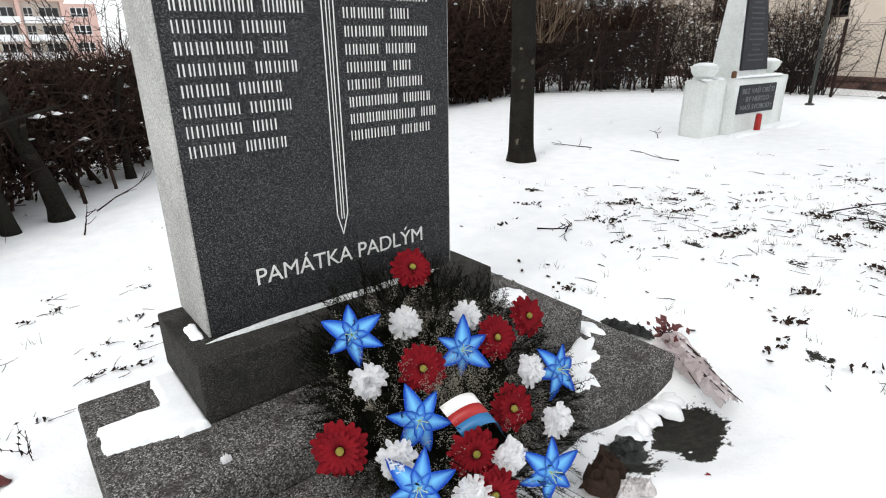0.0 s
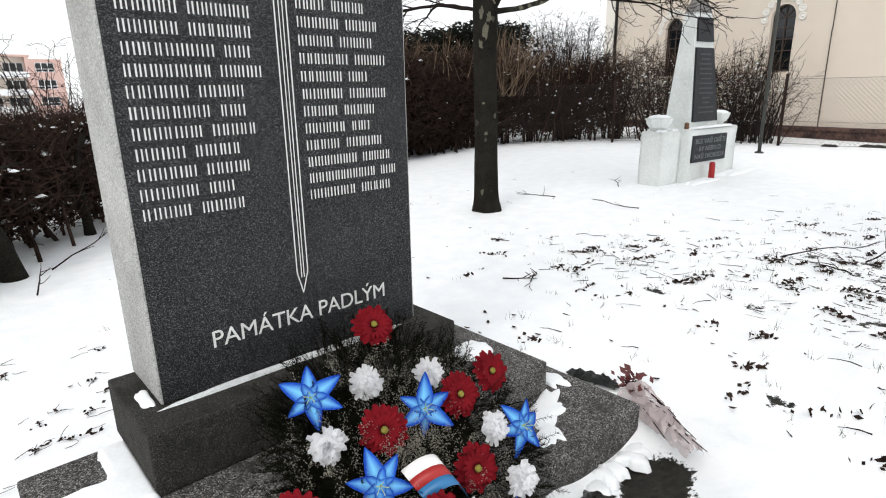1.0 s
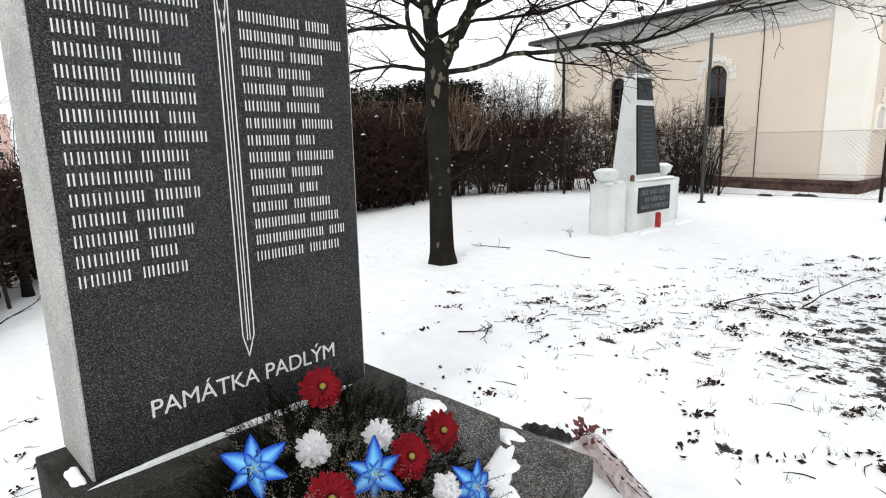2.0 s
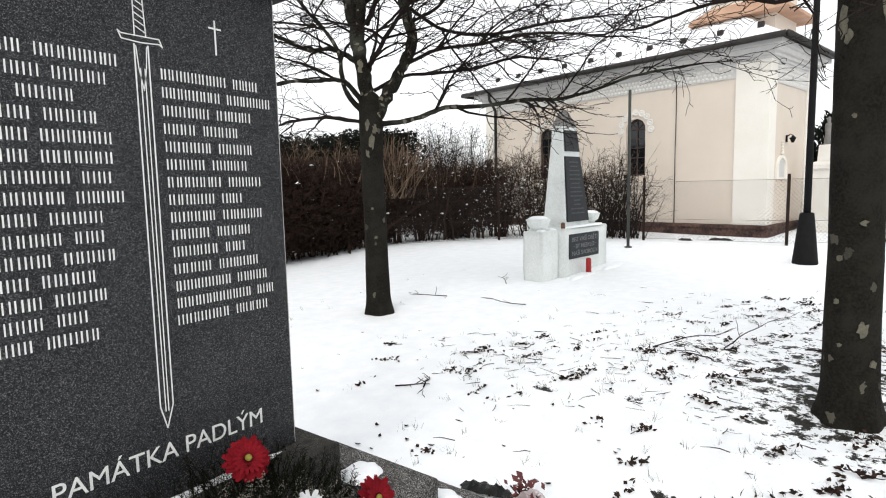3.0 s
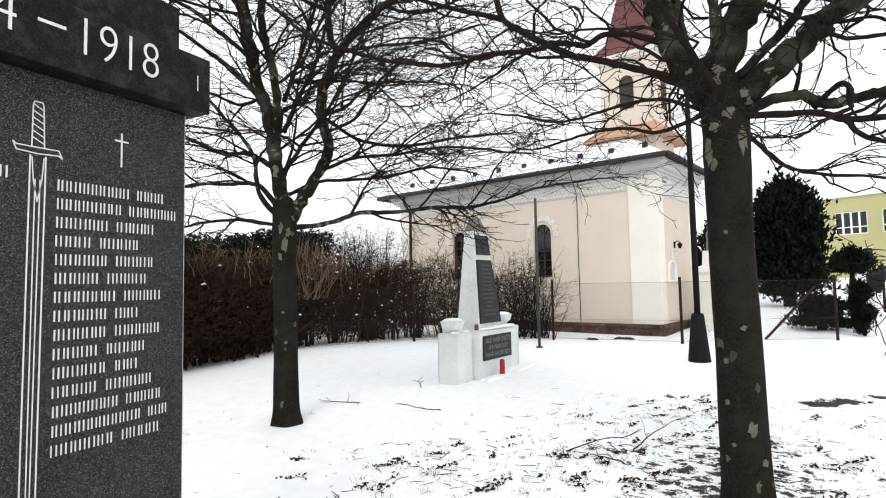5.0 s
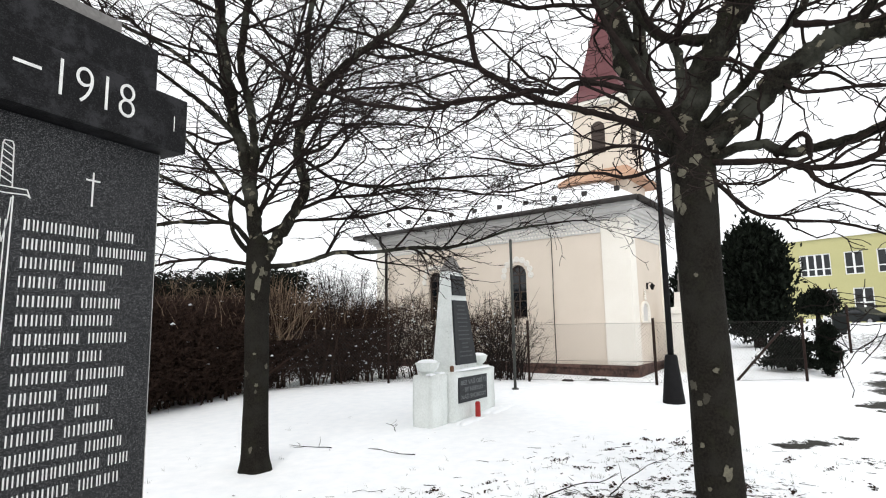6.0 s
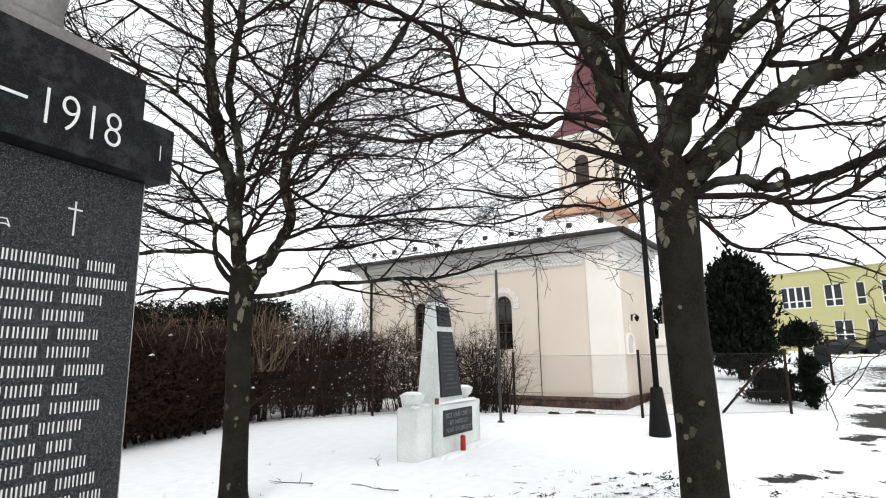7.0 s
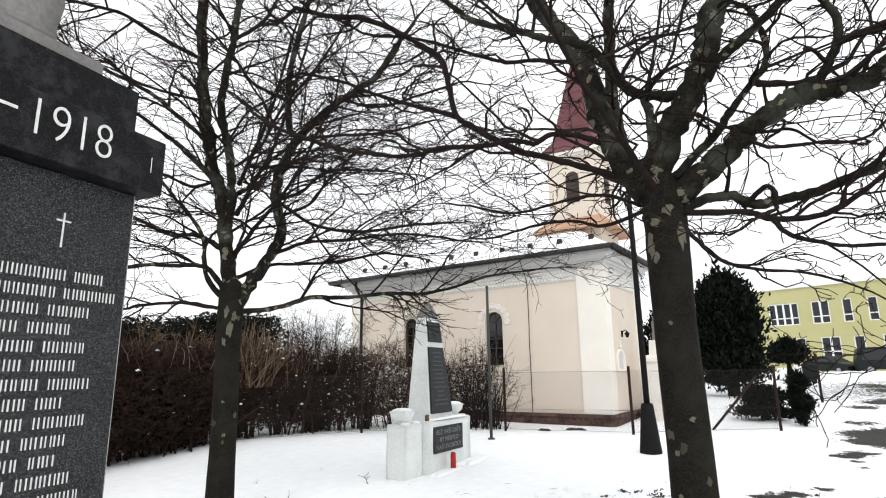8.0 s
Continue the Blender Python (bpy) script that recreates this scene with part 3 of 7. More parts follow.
M_CARNATION = stuff_mat("white_carnation_fabric", (0.9, 0.91, 0.93), (0.96, 0.96, 0.96), 30, 140, 0.85, 0.0, spec=0.1)
ln, ll = M_LILY.node_tree.nodes, M_LILY.node_tree.links
throat, pale_mix = ln.new("ShaderNodeAttribute"), ln.new("ShaderNodeMixRGB")
throat.attribute_name = "throat"
lily_base = ln["Principled BSDF"].inputs["Base Color"]
edge_ramp = ramp_of(ln, [(0.2, (0, 0, 0)), (0.85, (1, 1, 1))])
ll.new(throat.outputs["Fac"], edge_ramp.inputs[0])
ll.new(edge_ramp.outputs[0], pale_mix.inputs[0])
ll.new(lily_base.links[0].from_socket, pale_mix.inputs[1])
pale_mix.inputs[2].default_value = (0.18, 0.53, 0.87, 1)
ll.new(pale_mix.outputs[0], lily_base)
cn, cl = M_CARNATION.node_tree.nodes, M_CARNATION.node_tree.links
thin_cloth, cloth_mix = cn.new("ShaderNodeBsdfTranslucent"), cn.new("ShaderNodeMixShader")
thin_cloth.inputs[0].default_value, cloth_mix.inputs[0].default_value = (0.97, 0.97, 0.98, 1), 0.55
cl.new(cn["Principled BSDF"].outputs[0], cloth_mix.inputs[1])
cl.new(thin_cloth.outputs[0], cloth_mix.inputs[2])
cl.new(cloth_mix.outputs[0], cn["Material Output"].inputs[0])
M_STAMEN = plain_mat("pale_green_stamen", (0.45, 0.55, 0.3), 0.7)
M_RIB_WHITE = plain_mat("white_ribbon_satin", (0.8, 0.79, 0.78), 0.45)
M_RIB_RED = plain_mat("red_ribbon_satin", (0.35, 0.02, 0.02), 0.4)
M_RIB_BLUE = plain_mat("blue_ribbon_satin", (0.03, 0.16, 0.36), 0.4)
LILIES = ((-0.207, 0.213), (0.115, 0.012), (0.404, -0.204), (-0.169, -0.139), (0.11, -0.464), (-0.283, -0.305))
GERBERAS = ((0.281, 0.005), (-0.05, 0.012), (0.149, -0.242), (-0.064, -0.305), (-0.421, -0.11), (0.164, 0.403), (0.47, 0.032), (-0.09, -0.429))
CARNATIONS = ((-0.01, 0.188), (0.223, 0.127), (-0.243, 0.044), (0.3, -0.156), (0.256, -0.34), (-0.292, -0.206), (0.023, -0.359), (-0.153, -0.398))


def petal(vs, fs, m, length, width, curl, tip=0.15, cup=0.1, cols=4, pointed=False):
    """One petal that grows along +x, curling up (curl > 0) or down, pointed at the end."""
    base = len(vs)
    for k in range(cols + 1):
        t = k / cols
        w = width * (math.sin(math.pi * (0.12 + 0.80 * t)) ** 0.8) * (1 if k < cols else tip)
        if pointed:
            w = width * min(1.0, 0.55 + 1.5 * t) * max(0.02, 1 - t ** 1.6) ** 0.75
        z = curl * length * t * t
        for s in (-1, 0, 1):
            p = m @ Vector((length * t * (1 - 0.12 * abs(curl) * t), s * w / 2, z + (cup * width if s else 0)))
            vs.append((p.x, p.y, p.z))
    for k in range(cols):
        for s in range(2):
            q = base + 3 * k + s
            fs.append((q, q + 1, q + 4, q + 3))


def flower_pose(u, v, rnd, h=0.10):
    out = Matrix.Translation((u, v, h))
    lean = Vector((u * 0.9, v * 0.6 - 0.25, 1.0)).normalized()
    lean = (lean + Vector((-0.35, -0.35, 0))).normalized()
    return out @ lean.to_track_quat("Z", "Y").to_matrix().to_4x4() @ Matrix.Rotation(rnd.uniform(0, 6.3), 4, "Z")


def lily(parent, u, v, rnd, size=0.114):
    m = flower_pose(u, v, rnd, 0.14)
    fl = raw("lily", *star_heart(m), M_STAMEN, parent, "blue artificial lily")
    for i in range(6):
        r = m @ Matrix.Rotation(i * math.pi / 3 + rnd.uniform(-0.1, 0.1), 4, "Z")
        s = size * rnd.uniform(0.9, 1.1) * (1.0 if i % 2 else 0.9)
        c = rnd.uniform(-0.25, 0.2)
        vs, fs = [], []
        petal(vs, fs, r, s, s * 0.60, c - 0.10, 0.03, 0.13, 7, True)
        p = raw("petal", vs, fs, M_LILY, fl, smooth=True)
        pale = [(1.0 - 0.7 * (k / 7) ** 1.6) * (1.0 if q == 1 else 0.22 * (1 - k / 7)) for k in range(8) for q in range(3)]
        p.data.attributes.new("throat", "FLOAT", "POINT").data.foreach_set("value", pale)


def star_heart(m):
    vs, fs = [], []
    for i in range(5):
        a = i * 1.26
        tube(vs, fs, [m @ Vector((0, 0, 0)), m @ Vector((0.008 * math.cos(a), 0.008 * math.sin(a), 0.025)), m @ Vector((0.02 * math.cos(a), 0.02 * math.sin(a), 0.045))], [0.0022, 0.0012, 0.0018], 3)
    return vs, fs


def corolla(vs, fs, m, n, size, curl, rnd):
    """A ring of joined petals round one centre point."""
    c = len(vs)
    p = m @ Vector((0, 0, 0))
    vs.append((p.x, p.y, p.z))
    cols = 4 * n
    wob = [rnd.uniform(0.88, 1.06) for _ in range(n)]
    for k in (1, 2, 3, 4):
        t = k / 4
        for i in range(cols):
            a = 2 * math.pi * i / cols
            f = abs(math.sin(math.pi * i / 4))
            r = size * t * (wob[i // 4] * (0.70 + 0.30 * f ** 0.6) if k > 2 else 0.95)
            p = m @ Vector((r * math.cos(a), r * math.sin(a), size * (curl * t * t + 0.09 * f * t)))
            vs.append((p.x, p.y, p.z))
    for i in range(cols):
        j = (i + 1) % cols
        fs.append((c, c + 1 + i, c + 1 + j))
        for k in range(3):
            q = c + 1 + k * cols
            fs.append((q + i, q + j, q + cols + j, q + cols + i))


def gerbera(parent, u, v, rnd, size=0.084):
    m = flower_pose(u, v, rnd, 0.13)
    vs, fs = [], []
    corolla(vs, fs, m @ Matrix.Translation((0, 0, 0.005)), 18, size * 0.72, 0.12, rnd)
    fl = raw("gerbera", vs, fs, M_GERBERA, parent, "dark red artificial gerbera", smooth=True)
    for i in range(19):
        vs, fs = [], []
        r = m @ Matrix.Rotation(2 * math.pi * i / 19 + rnd.uniform(-0.07, 0.07), 4, "Z")
        petal(vs, fs, r, size * rnd.uniform(0.9, 1.06), size * 0.44, -0.1 + rnd.uniform(-0.16, 0.14), 0.85, 0.12, 5)
        raw("petal", vs, fs, M_GERBERA, fl, smooth=True)
    bm = lathe(bmesh.new(), [(0.011, 0), (0.0125, 0.006), (0.009, 0.012), (0.003, 0.013)], 12)
    bmesh.ops.transform(bm, matrix=m @ Matrix.Translation((0, 0, 0.006)), verts=bm.verts)
    part("flower_heart", bm, M_GERBMID, fl, "yellow-green heart", smooth=True)


def carnation(parent, u, v, rnd, size=0.051):
    m = flower_pose(u, v, rnd, 0.135)
    vs, fs = [tuple(m.translation)], []
    for i in range(110):
        a, e = rnd.uniform(0, 6.28), rnd.uniform(-0.1, 1.45)
        r = m @ Matrix.Rotation(a, 4, "Z") @ Matrix.Rotation(-e, 4, "Y") @ Matrix.Rotation(rnd.uniform(-0.8, 0.8), 4, "X")
        s = size * rnd.uniform(0.75, 1.1)
        base = len(vs)
        for k, (x, w) in enumerate(((0.7, 0.26), (0.94, 0.36), (1.14, 0.27))):
            for q in (-1, 0, 1):
                p = r @ Vector((s * x + (0.09 * s * rnd.uniform(-1, 1) if k == 2 else 0), q * s * w / 2, s * 0.1 * (1 if q else -1)))
                vs.append((p.x, p.y, p.z))
        for q in range(2):
            fs.append((0, base + q, base + q + 1))
            for k in range(2):
                b = base + 3 * k + q
                fs.append((b, b + 1, b + 4, b + 3))
    for k in range(1, 5):
        for i in range(12):
            e, a = 1.57 - 0.42 * k, i * 0.5236
            p = m @ Vector((0.78 * size * math.cos(e) * math.cos(a), 0.78 * size * math.cos(e) * math.sin(a), 0.78 * size * math.sin(e)))
            vs.append((p.x, p.y, p.z))
    b = len(vs) - 48
    for k in range(3):
        for i in range(12):
            j = (i + 1) % 12
            fs.append((b + 12 * k + i, b + 12 * k + j, b + 12 * k + 12 + j, b + 12 * k + 12 + i))
    fs.append(tuple(b + i for i in range(12)))
    raw("carnation", vs, fs, M_CARNATION, parent, "white frilled artificial carnation")


def wreath():
    t = thing("wreath", "wreath of red, white and blue flowers leaning on the plinth", "wreath", WREATH)
    rnd = random.Random(5)
    # ring of bound straw under the greenery
    vs, fs = [], []
    n, k = 40, 10
    for i in range(n):
        a = 2 * math.pi * i / n
        for j in range(k):
            b = 2 * math.pi * j / k
            r = 0.18 + 0.13 * math.cos(b) + 0.01 * noise.noise((4 * math.cos(a), 4 * math.sin(a), b))
            vs.append((r * math.cos(a) * 1.08 + 0.02, r * math.sin(a) - 0.03, -0.02 + 0.06 * math.sin(b)))
    for i in range(n):
        for j in range(k):
            fs.append((i * k + j, ((i + 1) % n) * k + j, ((i + 1) % n) * k + (j + 1) % k, i * k + (j + 1) % k))
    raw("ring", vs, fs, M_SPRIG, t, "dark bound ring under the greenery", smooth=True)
    vs, fs = [], []
    for i in range(1500):
        a = rnd.uniform(0, 6.283)
        rr = (rnd.uniform(0.05, 0.46) if i % 3 else rnd.uniform(0.34, 0.46)) * (1 - 0.2 * max(0, -math.cos(a)))
        p = Vector((rr * math.cos(a) * 1.05 + 0.02, rr * math.sin(a) - 0.03, rnd.uniform(0.0, 0.07)))
        d = Vector((math.cos(a), math.sin(a), rnd.uniform(0.0, 0.9))) + Vector((rnd.uniform(-0.7, 0.7), rnd.uniform(-0.7, 0.7), 0))
        d.normalize()
        length = rnd.uniform(0.07, 0.15)
        side = d.cross(Vector((0, 0, 1))).normalized()
        tube(vs, fs, [p, p + d * length], [0.0016, 0.0008], 3, False)
        for q in range(22):
            o = p + d * length * (0.1 + 0.9 * q / 22)
            w = (side * rnd.choice((-1, 1)) + d * 0.5 + Vector((0, 0, rnd.uniform(-0.5, 0.7)))).normalized() * rnd.uniform(0.013, 0.024)
            c = w.cross(d).normalized() * 0.0019
            b = len(vs)
            vs += [tuple(o - c), tuple(o + c), tuple(o + w)]
            fs.append((b, b + 1, b + 2))
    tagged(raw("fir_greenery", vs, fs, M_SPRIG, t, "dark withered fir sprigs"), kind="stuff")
    vs, fs = [], []
    for i in range(420):
        a, rr = rnd.uniform(0, 6.283), rnd.uniform(0.02, 0.4)
        p = Vector((rr * math.cos(a) + 0.02, rr * math.sin(a) - 0.05, 0.06))
        d = Vector((rnd.uniform(-0.5, 0.5), rnd.uniform(-0.3, 0.7), 1)).normalized() * rnd.uniform(0.05, 0.1)
        for q in range(26):
            o = p + d * rnd.uniform(0.3, 1.05) + Vector([rnd.uniform(-0.014, 0.014) for _ in range(3)])
            s = rnd.uniform(0.0012, 0.0026)
            b = len(vs)
            vs += [tuple(o + Vector(e) * s) for e in ((1, 0, 0), (-0.5, 0.9, 0), (-0.5, -0.9, 0), (0, 0, 1.3))]
            fs += [(b, b + 1, b + 3), (b + 1, b + 2, b + 3), (b + 2, b, b + 3), (b, b + 2, b + 1)]
    tagged(raw("dried_filler", vs, fs, M_DRYFLOWER, t, "pale grey dried filler sprays"), kind="stuff")
    for u, v in LILIES:
        lily(t, u, v, rnd)
    for u, v in GERBERAS:
        gerbera(t, u, v, rnd)
    for u, v in CARNATIONS:
        carnation(t, u, v, rnd)
    # tricolour ribbon, bent over the flowers
    for i, (m, lab) in enumerate(((M_RIB_WHITE, "white band of the ribbon"), (M_RIB_RED, "red band of the ribbon"), (M_RIB_BLUE, "blue band of the ribbon"))):
        vs, fs = [], []
        for k in range(15):
            s = k / 14
            for e in (0, 1):
                w = (i + e) * 0.036
                x = -0.10 + 0.172 * s + 0.25 * w
                y = -0.140 - w - 0.055 * s * s
                z = 0.165 + 0.045 * math.sin(math.pi * min(1, s * 1.05)) - 0.16 * max(0, s - 0.6) - 0.25 * w
                vs.append((x, y, z))
                vs.append((x, y, z - 0.0012))
        for k in range(14):
            b = 4 * k
            fs += [(b, b + 2, b + 6, b + 4), (b + 1, b + 5, b + 7, b + 3), (b, b + 4, b + 5, b + 1), (b + 2, b + 3, b + 7, b + 6)]
        raw("ribbon", vs, fs, m, t, lab, smooth=True)


wreath()


# ---- litter beside the steps ----
M_FOIL = stuff_mat("crumpled_clear_wrap", (0.2, 0.17, 0.17), (0.62, 0.6, 0.6), 30, 90, 0.25, 0.3, spec=0.7)
M_DARKWRAP = stuff_mat("dark_red_wrapped_stems", (0.03, 0.012, 0.012), (0.2, 0.05, 0.05), 40, 120, 0.5, 0.3)
M_BLACKBAG = stuff_mat("black_plastic_sheet", (0.006, 0.007, 0.007), (0.02, 0.022, 0.02), 20, 90, 0.35, 0.5)


def crumple(name, cx, cy, z, w, d, h, material, label, seed, turn=0.0, category="litter"):
    vs, fs = [], []
    nx, ny = 16, 8
    c, s = math.cos(turn), math.sin(turn)
    for side in (1, 0):
        for j in range(ny + 1):
            for i in range(nx + 1):
                u, v = i / nx * 2 - 1, j / ny * 2 - 1
                edge = max(0, 1 - abs(u) ** 3) * max(0, 1 - abs(v) ** 2)
                x = u * w / 2 * (1 + 0.2 * noise.noise((v * 2, seed, 3)))
                y = v * d / 2 * (1 + 0.35 * noise.noise((u * 2, seed, 7)))
                hz = side * h * edge ** 0.5 * (0.7 + 0.6 * noise.noise((u * 4 + seed, v * 4, 1)) + 0.4 * noise.noise((u * 11, v * 11, seed)))
                vs.append((cx + c * x - s * y, cy + s * x + c * y, z + max(hz, 0.0)))
    m = (nx + 1) * (ny + 1)
    for o in (0, m):
        for j in range(ny):
            for i in range(nx):
                q = o + j * (nx + 1) + i
                fs.append((q, q + 1, q + nx + 2, q + nx + 1))
    return tagged(raw(name, vs, fs, material, None), label, category)


def old_bouquet():
    """Withered cut stems in a torn clear wrapper, half sunk in the snow."""
    rnd = random.Random(44)
    t = thing("old_bouquet", "withered bouquet in torn clear wrapper lying in snow", "bouquet", pose(1.93, -0.58, 0.02, 0, 0, -122))
    for i in range(16):
        y = rnd.uniform(-0.045, 0.045)
        line = wander((rnd.uniform(0.0, 0.15), y, rnd.uniform(0.02, 0.06)), (1, -y * 1.2 + rnd.gauss(0, 0.03), -0.02), rnd.uniform(0.3, 0.56), 6, rnd, 0.03)
        tube_part("stem", [Vector((p.x, p.y, max(p.z, 0.004))) for p in line], [0.004, 0.004, 0.0036, 0.0034, 0.003, 0.0026, 0.002], M_TWIG, t, sides=5)
    vs, fs = [], []
    for i in range(70):
        c = Vector((rnd.gauss(0.08, 0.07), rnd.gauss(0, 0.04), rnd.uniform(0.02, 0.075)))
        a = Vector([rnd.gauss(0, 1) for _ in range(3)]).normalized() * rnd.uniform(0.012, 0.03)
        b = a.orthogonal().normalized() * rnd.uniform(0.008, 0.018)
        q = len(vs)
        vs += [tuple(c - a), tuple(c + b), tuple(c + a), tuple(c - b)]
        fs.append((q, q + 1, q + 2, q + 3))
    tagged(raw("withered_petals", vs, fs, M_DARKWRAP, t, "dark red withered petals"), kind="stuff")
    for k, (x0, x1, w, seed) in enumerate(((0.12, 0.44, 0.10, 3), (0.30, 0.60, 0.07, 7))):
        vs, fs = [], []
        nx, ny = 22, 9
        for j in range(ny + 1):
            for i in range(nx + 1):
                u, v = i / nx, j / ny * 2 - 1
                x = x0 + (x1 - x0) * u + 0.02 * noise.noise((v * 3, seed, u))
                y = v * w * (1.0 - 0.45 * u) + 0.018 * noise.noise((u * 6, v * 2, seed))
                z = 0.075 * (1 - v * v) ** 0.5 * (1 - 0.4 * u) + 0.028 * noise.noise((u * 9, v * 5, seed)) + 0.012 * noise.noise((u * 24, v * 14, seed))
                vs.append((x, y, max(z, 0.003)))
        fs = [(j * (nx + 1) + i, j * (nx + 1) + i + 1, (j + 1) * (nx + 1) + i + 1, (j + 1) * (nx + 1) + i) for j in range(ny) for i in range(nx)]
        raw("wrapper", vs, fs, M_WRAP, t, "crumpled clear wrapper")


M_WRAP, wrn, wrl, wrb = nodes_of("clear_crumpled_film")
wrb.inputs["Base Color"].default_value = (0.5, 0.42, 0.42, 1)
wrb.inputs["Roughness"].default_value = 0.18
film_clear, film_mix = wrn.new("ShaderNodeBsdfTransparent"), wrn.new("ShaderNodeMixShader")
film_mix.inputs[0].default_value = 0.4
wrl.new(wrb.outputs[0], film_mix.inputs[1])
wrl.new(film_clear.outputs[0], film_mix.inputs[2])
wrl.new(film_mix.outputs[0], wrn["Material Output"].inputs[0])
old_bouquet()
crumple("plastic_sheet", 1.90, -0.43, 0.0, 0.26, 0.07, 0.05, M_BLACKBAG, "black plastic sheet beside the step", 8, 1.75)
crumple("plastic_sheet", 1.14, -0.94, -0.085, 0.32, 0.15, 0.045, M_BLACKBAG, "black plastic sheet half covered by snow", 9, 0.5)
crumple("fallen_leaf", 0.93, -0.99, 0.0, 0.18, 0.12, 0.10, M_DEADLEAF, "withered brown leaves at the wreath's foot", 12, 0.3, "leaf")
crumple("paper_scrap", 0.97, -1.08, 0.0, 0.14, 0.08, 0.04, M_FOIL, "crumpled silver wrapping paper on snow", 14, -0.6)
crumple("flower_scrap", 1.18, -1.22, 0.02, 0.035, 0.03, 0.015, M_GERBERA, "torn red petal lying on snow", 15, 0)
crumple("sweet_wrapper", -0.10, -0.36, 0.24, 0.03, 0.026, 0.022, M_CARNATION, "small white pebble with red stripes on the step", 17, 0, "pebble")

crumple("flower_scrap", -0.70, 0.33, 0.0, 0.10, 0.07, 0.05, M_DARKWRAP, "torn red and pale flower scraps on snow", 21, 0.5)


# ---- the white obelisk monument ----
def urn(parent, x, y, z):
    u = part("urn", lathe(bmesh.new(), [(0.10, 0), (0.105, 0.03), (0.15, 0.06), (0.185, 0.12), (0.19, 0.16), (0.205, 0.165), (0.205, 0.19), (0.17, 0.19)], 8, (x, y, z)), M_WHITEWASH, parent, "white octagonal stone urn")
    part("snow_cap", lathe(bmesh.new(), [(0.168, 0.191), (0.15, 0.215), (0.09, 0.235), (0.01, 0.24)], 12, (x, y, z)), M_SNOW, u, "snow filling", smooth=True)


OB = pose(8.895, 2.0, 0.0, 0, 0, -6)


def obelisk():
    t = thing("obelisk_monument", "white-painted obelisk monument with dark slate plaques", "monument", OB)

    def block(name, x0, x1, y0, y1, h, label=""):
        """A plastered block with soft arrises and an uneven, hand-trowelled face."""
        bm = box_bm(x0, x1, y0, y1, -0.1, h)
        bmesh.ops.subdivide_edges(bm, edges=bm.edges[:], cuts=5, use_grid_fill=True)
        for v in bm.verts:
            c = v.co
            inner = min(abs(c.x - x0), abs(c.x - x1)) > 0.02 or min(abs(c.y - y0), abs(c.y - y1)) > 0.02
            v.co += Vector((noise.noise(c * 3.1), noise.noise(c * 3.1 + Vector((9, 0, 0))), noise.noise(c * 2.3 + Vector((0, 7, 0))))) * (0.008 if inner else 0.012)
        bmesh.ops.bevel(bm, geom=[e for e in bm.edges if e.calc_face_angle(0) > 0.9], offset=0.018, segments=2, affect="EDGES")
        return part(name, bm, M_WHITEWASH, t, label, smooth=True)
    block("wing", -1.30, -0.785, 0.06, 0.42, 0.80)
    block("wing", 0.785, 1.20, 0.30, 0.66, 0.80)
    block("central_block", -0.78, 0.78, 0.0, 0.66, 0.815)
    bm = bmesh.new()
    frustum(bm, [(-0.56, 0.24, 0.075, 0.52, 0.812), (-0.545, 0.225, 0.085, 0.51, 0.88), (-0.37, 0.09, 0.26, 0.44, 2.52)])
    part("shaft", bm, M_WHITEWASH, t)
    bm = bmesh.new()
    frustum(bm, [(-0.37, 0.09, 0.26, 0.44, 2.521), (-0.345, 0.065, 0.275, 0.43, 2.60), (-0.25, -0.03, 0.305, 0.40, 2.74), (-0.17, -0.11, 0.335, 0.37, 2.81)])
    part("cap", bm, M_SCULPT, t, "grey lichen-stained pointed cap")

    def leaning(x0, x1, z0, z1, taper):
        """A slab that lies on the sloping front of the shaft."""
        bm = bmesh.new()
        f = lambda z: 0.052 + (z - 0.88) * 0.1067
        k = taper * (z1 - z0)
        frustum(bm, [(x0, x1, f(z0), f(z0) + 0.045, z0), (x0 + k, x1 - k, f(z1), f(z1) + 0.045, z1)])
        return bm, f
    bm, _ = leaning(-0.36, 0.09, 2.10, 2.45, 0.08)
    part("upper_plaque", bm, M_SLATE, t, "dark slate plaque")
    bm, f = leaning(-0.50, 0.20, 0.91, 2.01, 0.1)
    low = part("lower_plaque", bm, M_SLATE, t, "long dark slate plaque")
    rnd = random.Random(2)
    for k in range(13):
        z = 1.04 + 0.072 * k
        w = rnd.uniform(0.10, 0.22)
        part("inscription_line", box_bm(-0.15 - w, -0.15 + w, f(z) - 0.002, f(z) + 0.006, z, z + 0.022), M_LETTER_DIM, low)
    tab = part("tablet", box_bm(-0.575, 0.41, -0.026, 0.004, 0.292, 0.707, bevel=0.006), M_SLATE, t, "dark slate tablet")
    up = Matrix.Rotation(radians(90), 4, "X")
    for i, line in enumerate(("BEZ VAŠÍ OBĚTI", "· BY NEBYLO ·", "NAŠÍ SVOBODY")):
        tagged(lettering("inscription", line, 0.105, Matrix.Translation((-0.08, -0.0275, 0.582 - 0.118 * i)) @ up @ Matrix.Diagonal((1.18, 1, 1, 1)), M_LETTER_GREY, tab, 0.001), "dulled grey lettering", kind="stuff")
    urn(t, -1.10, 0.25, 0.80)
    urn(t, 1.0, 0.48, 0.80)
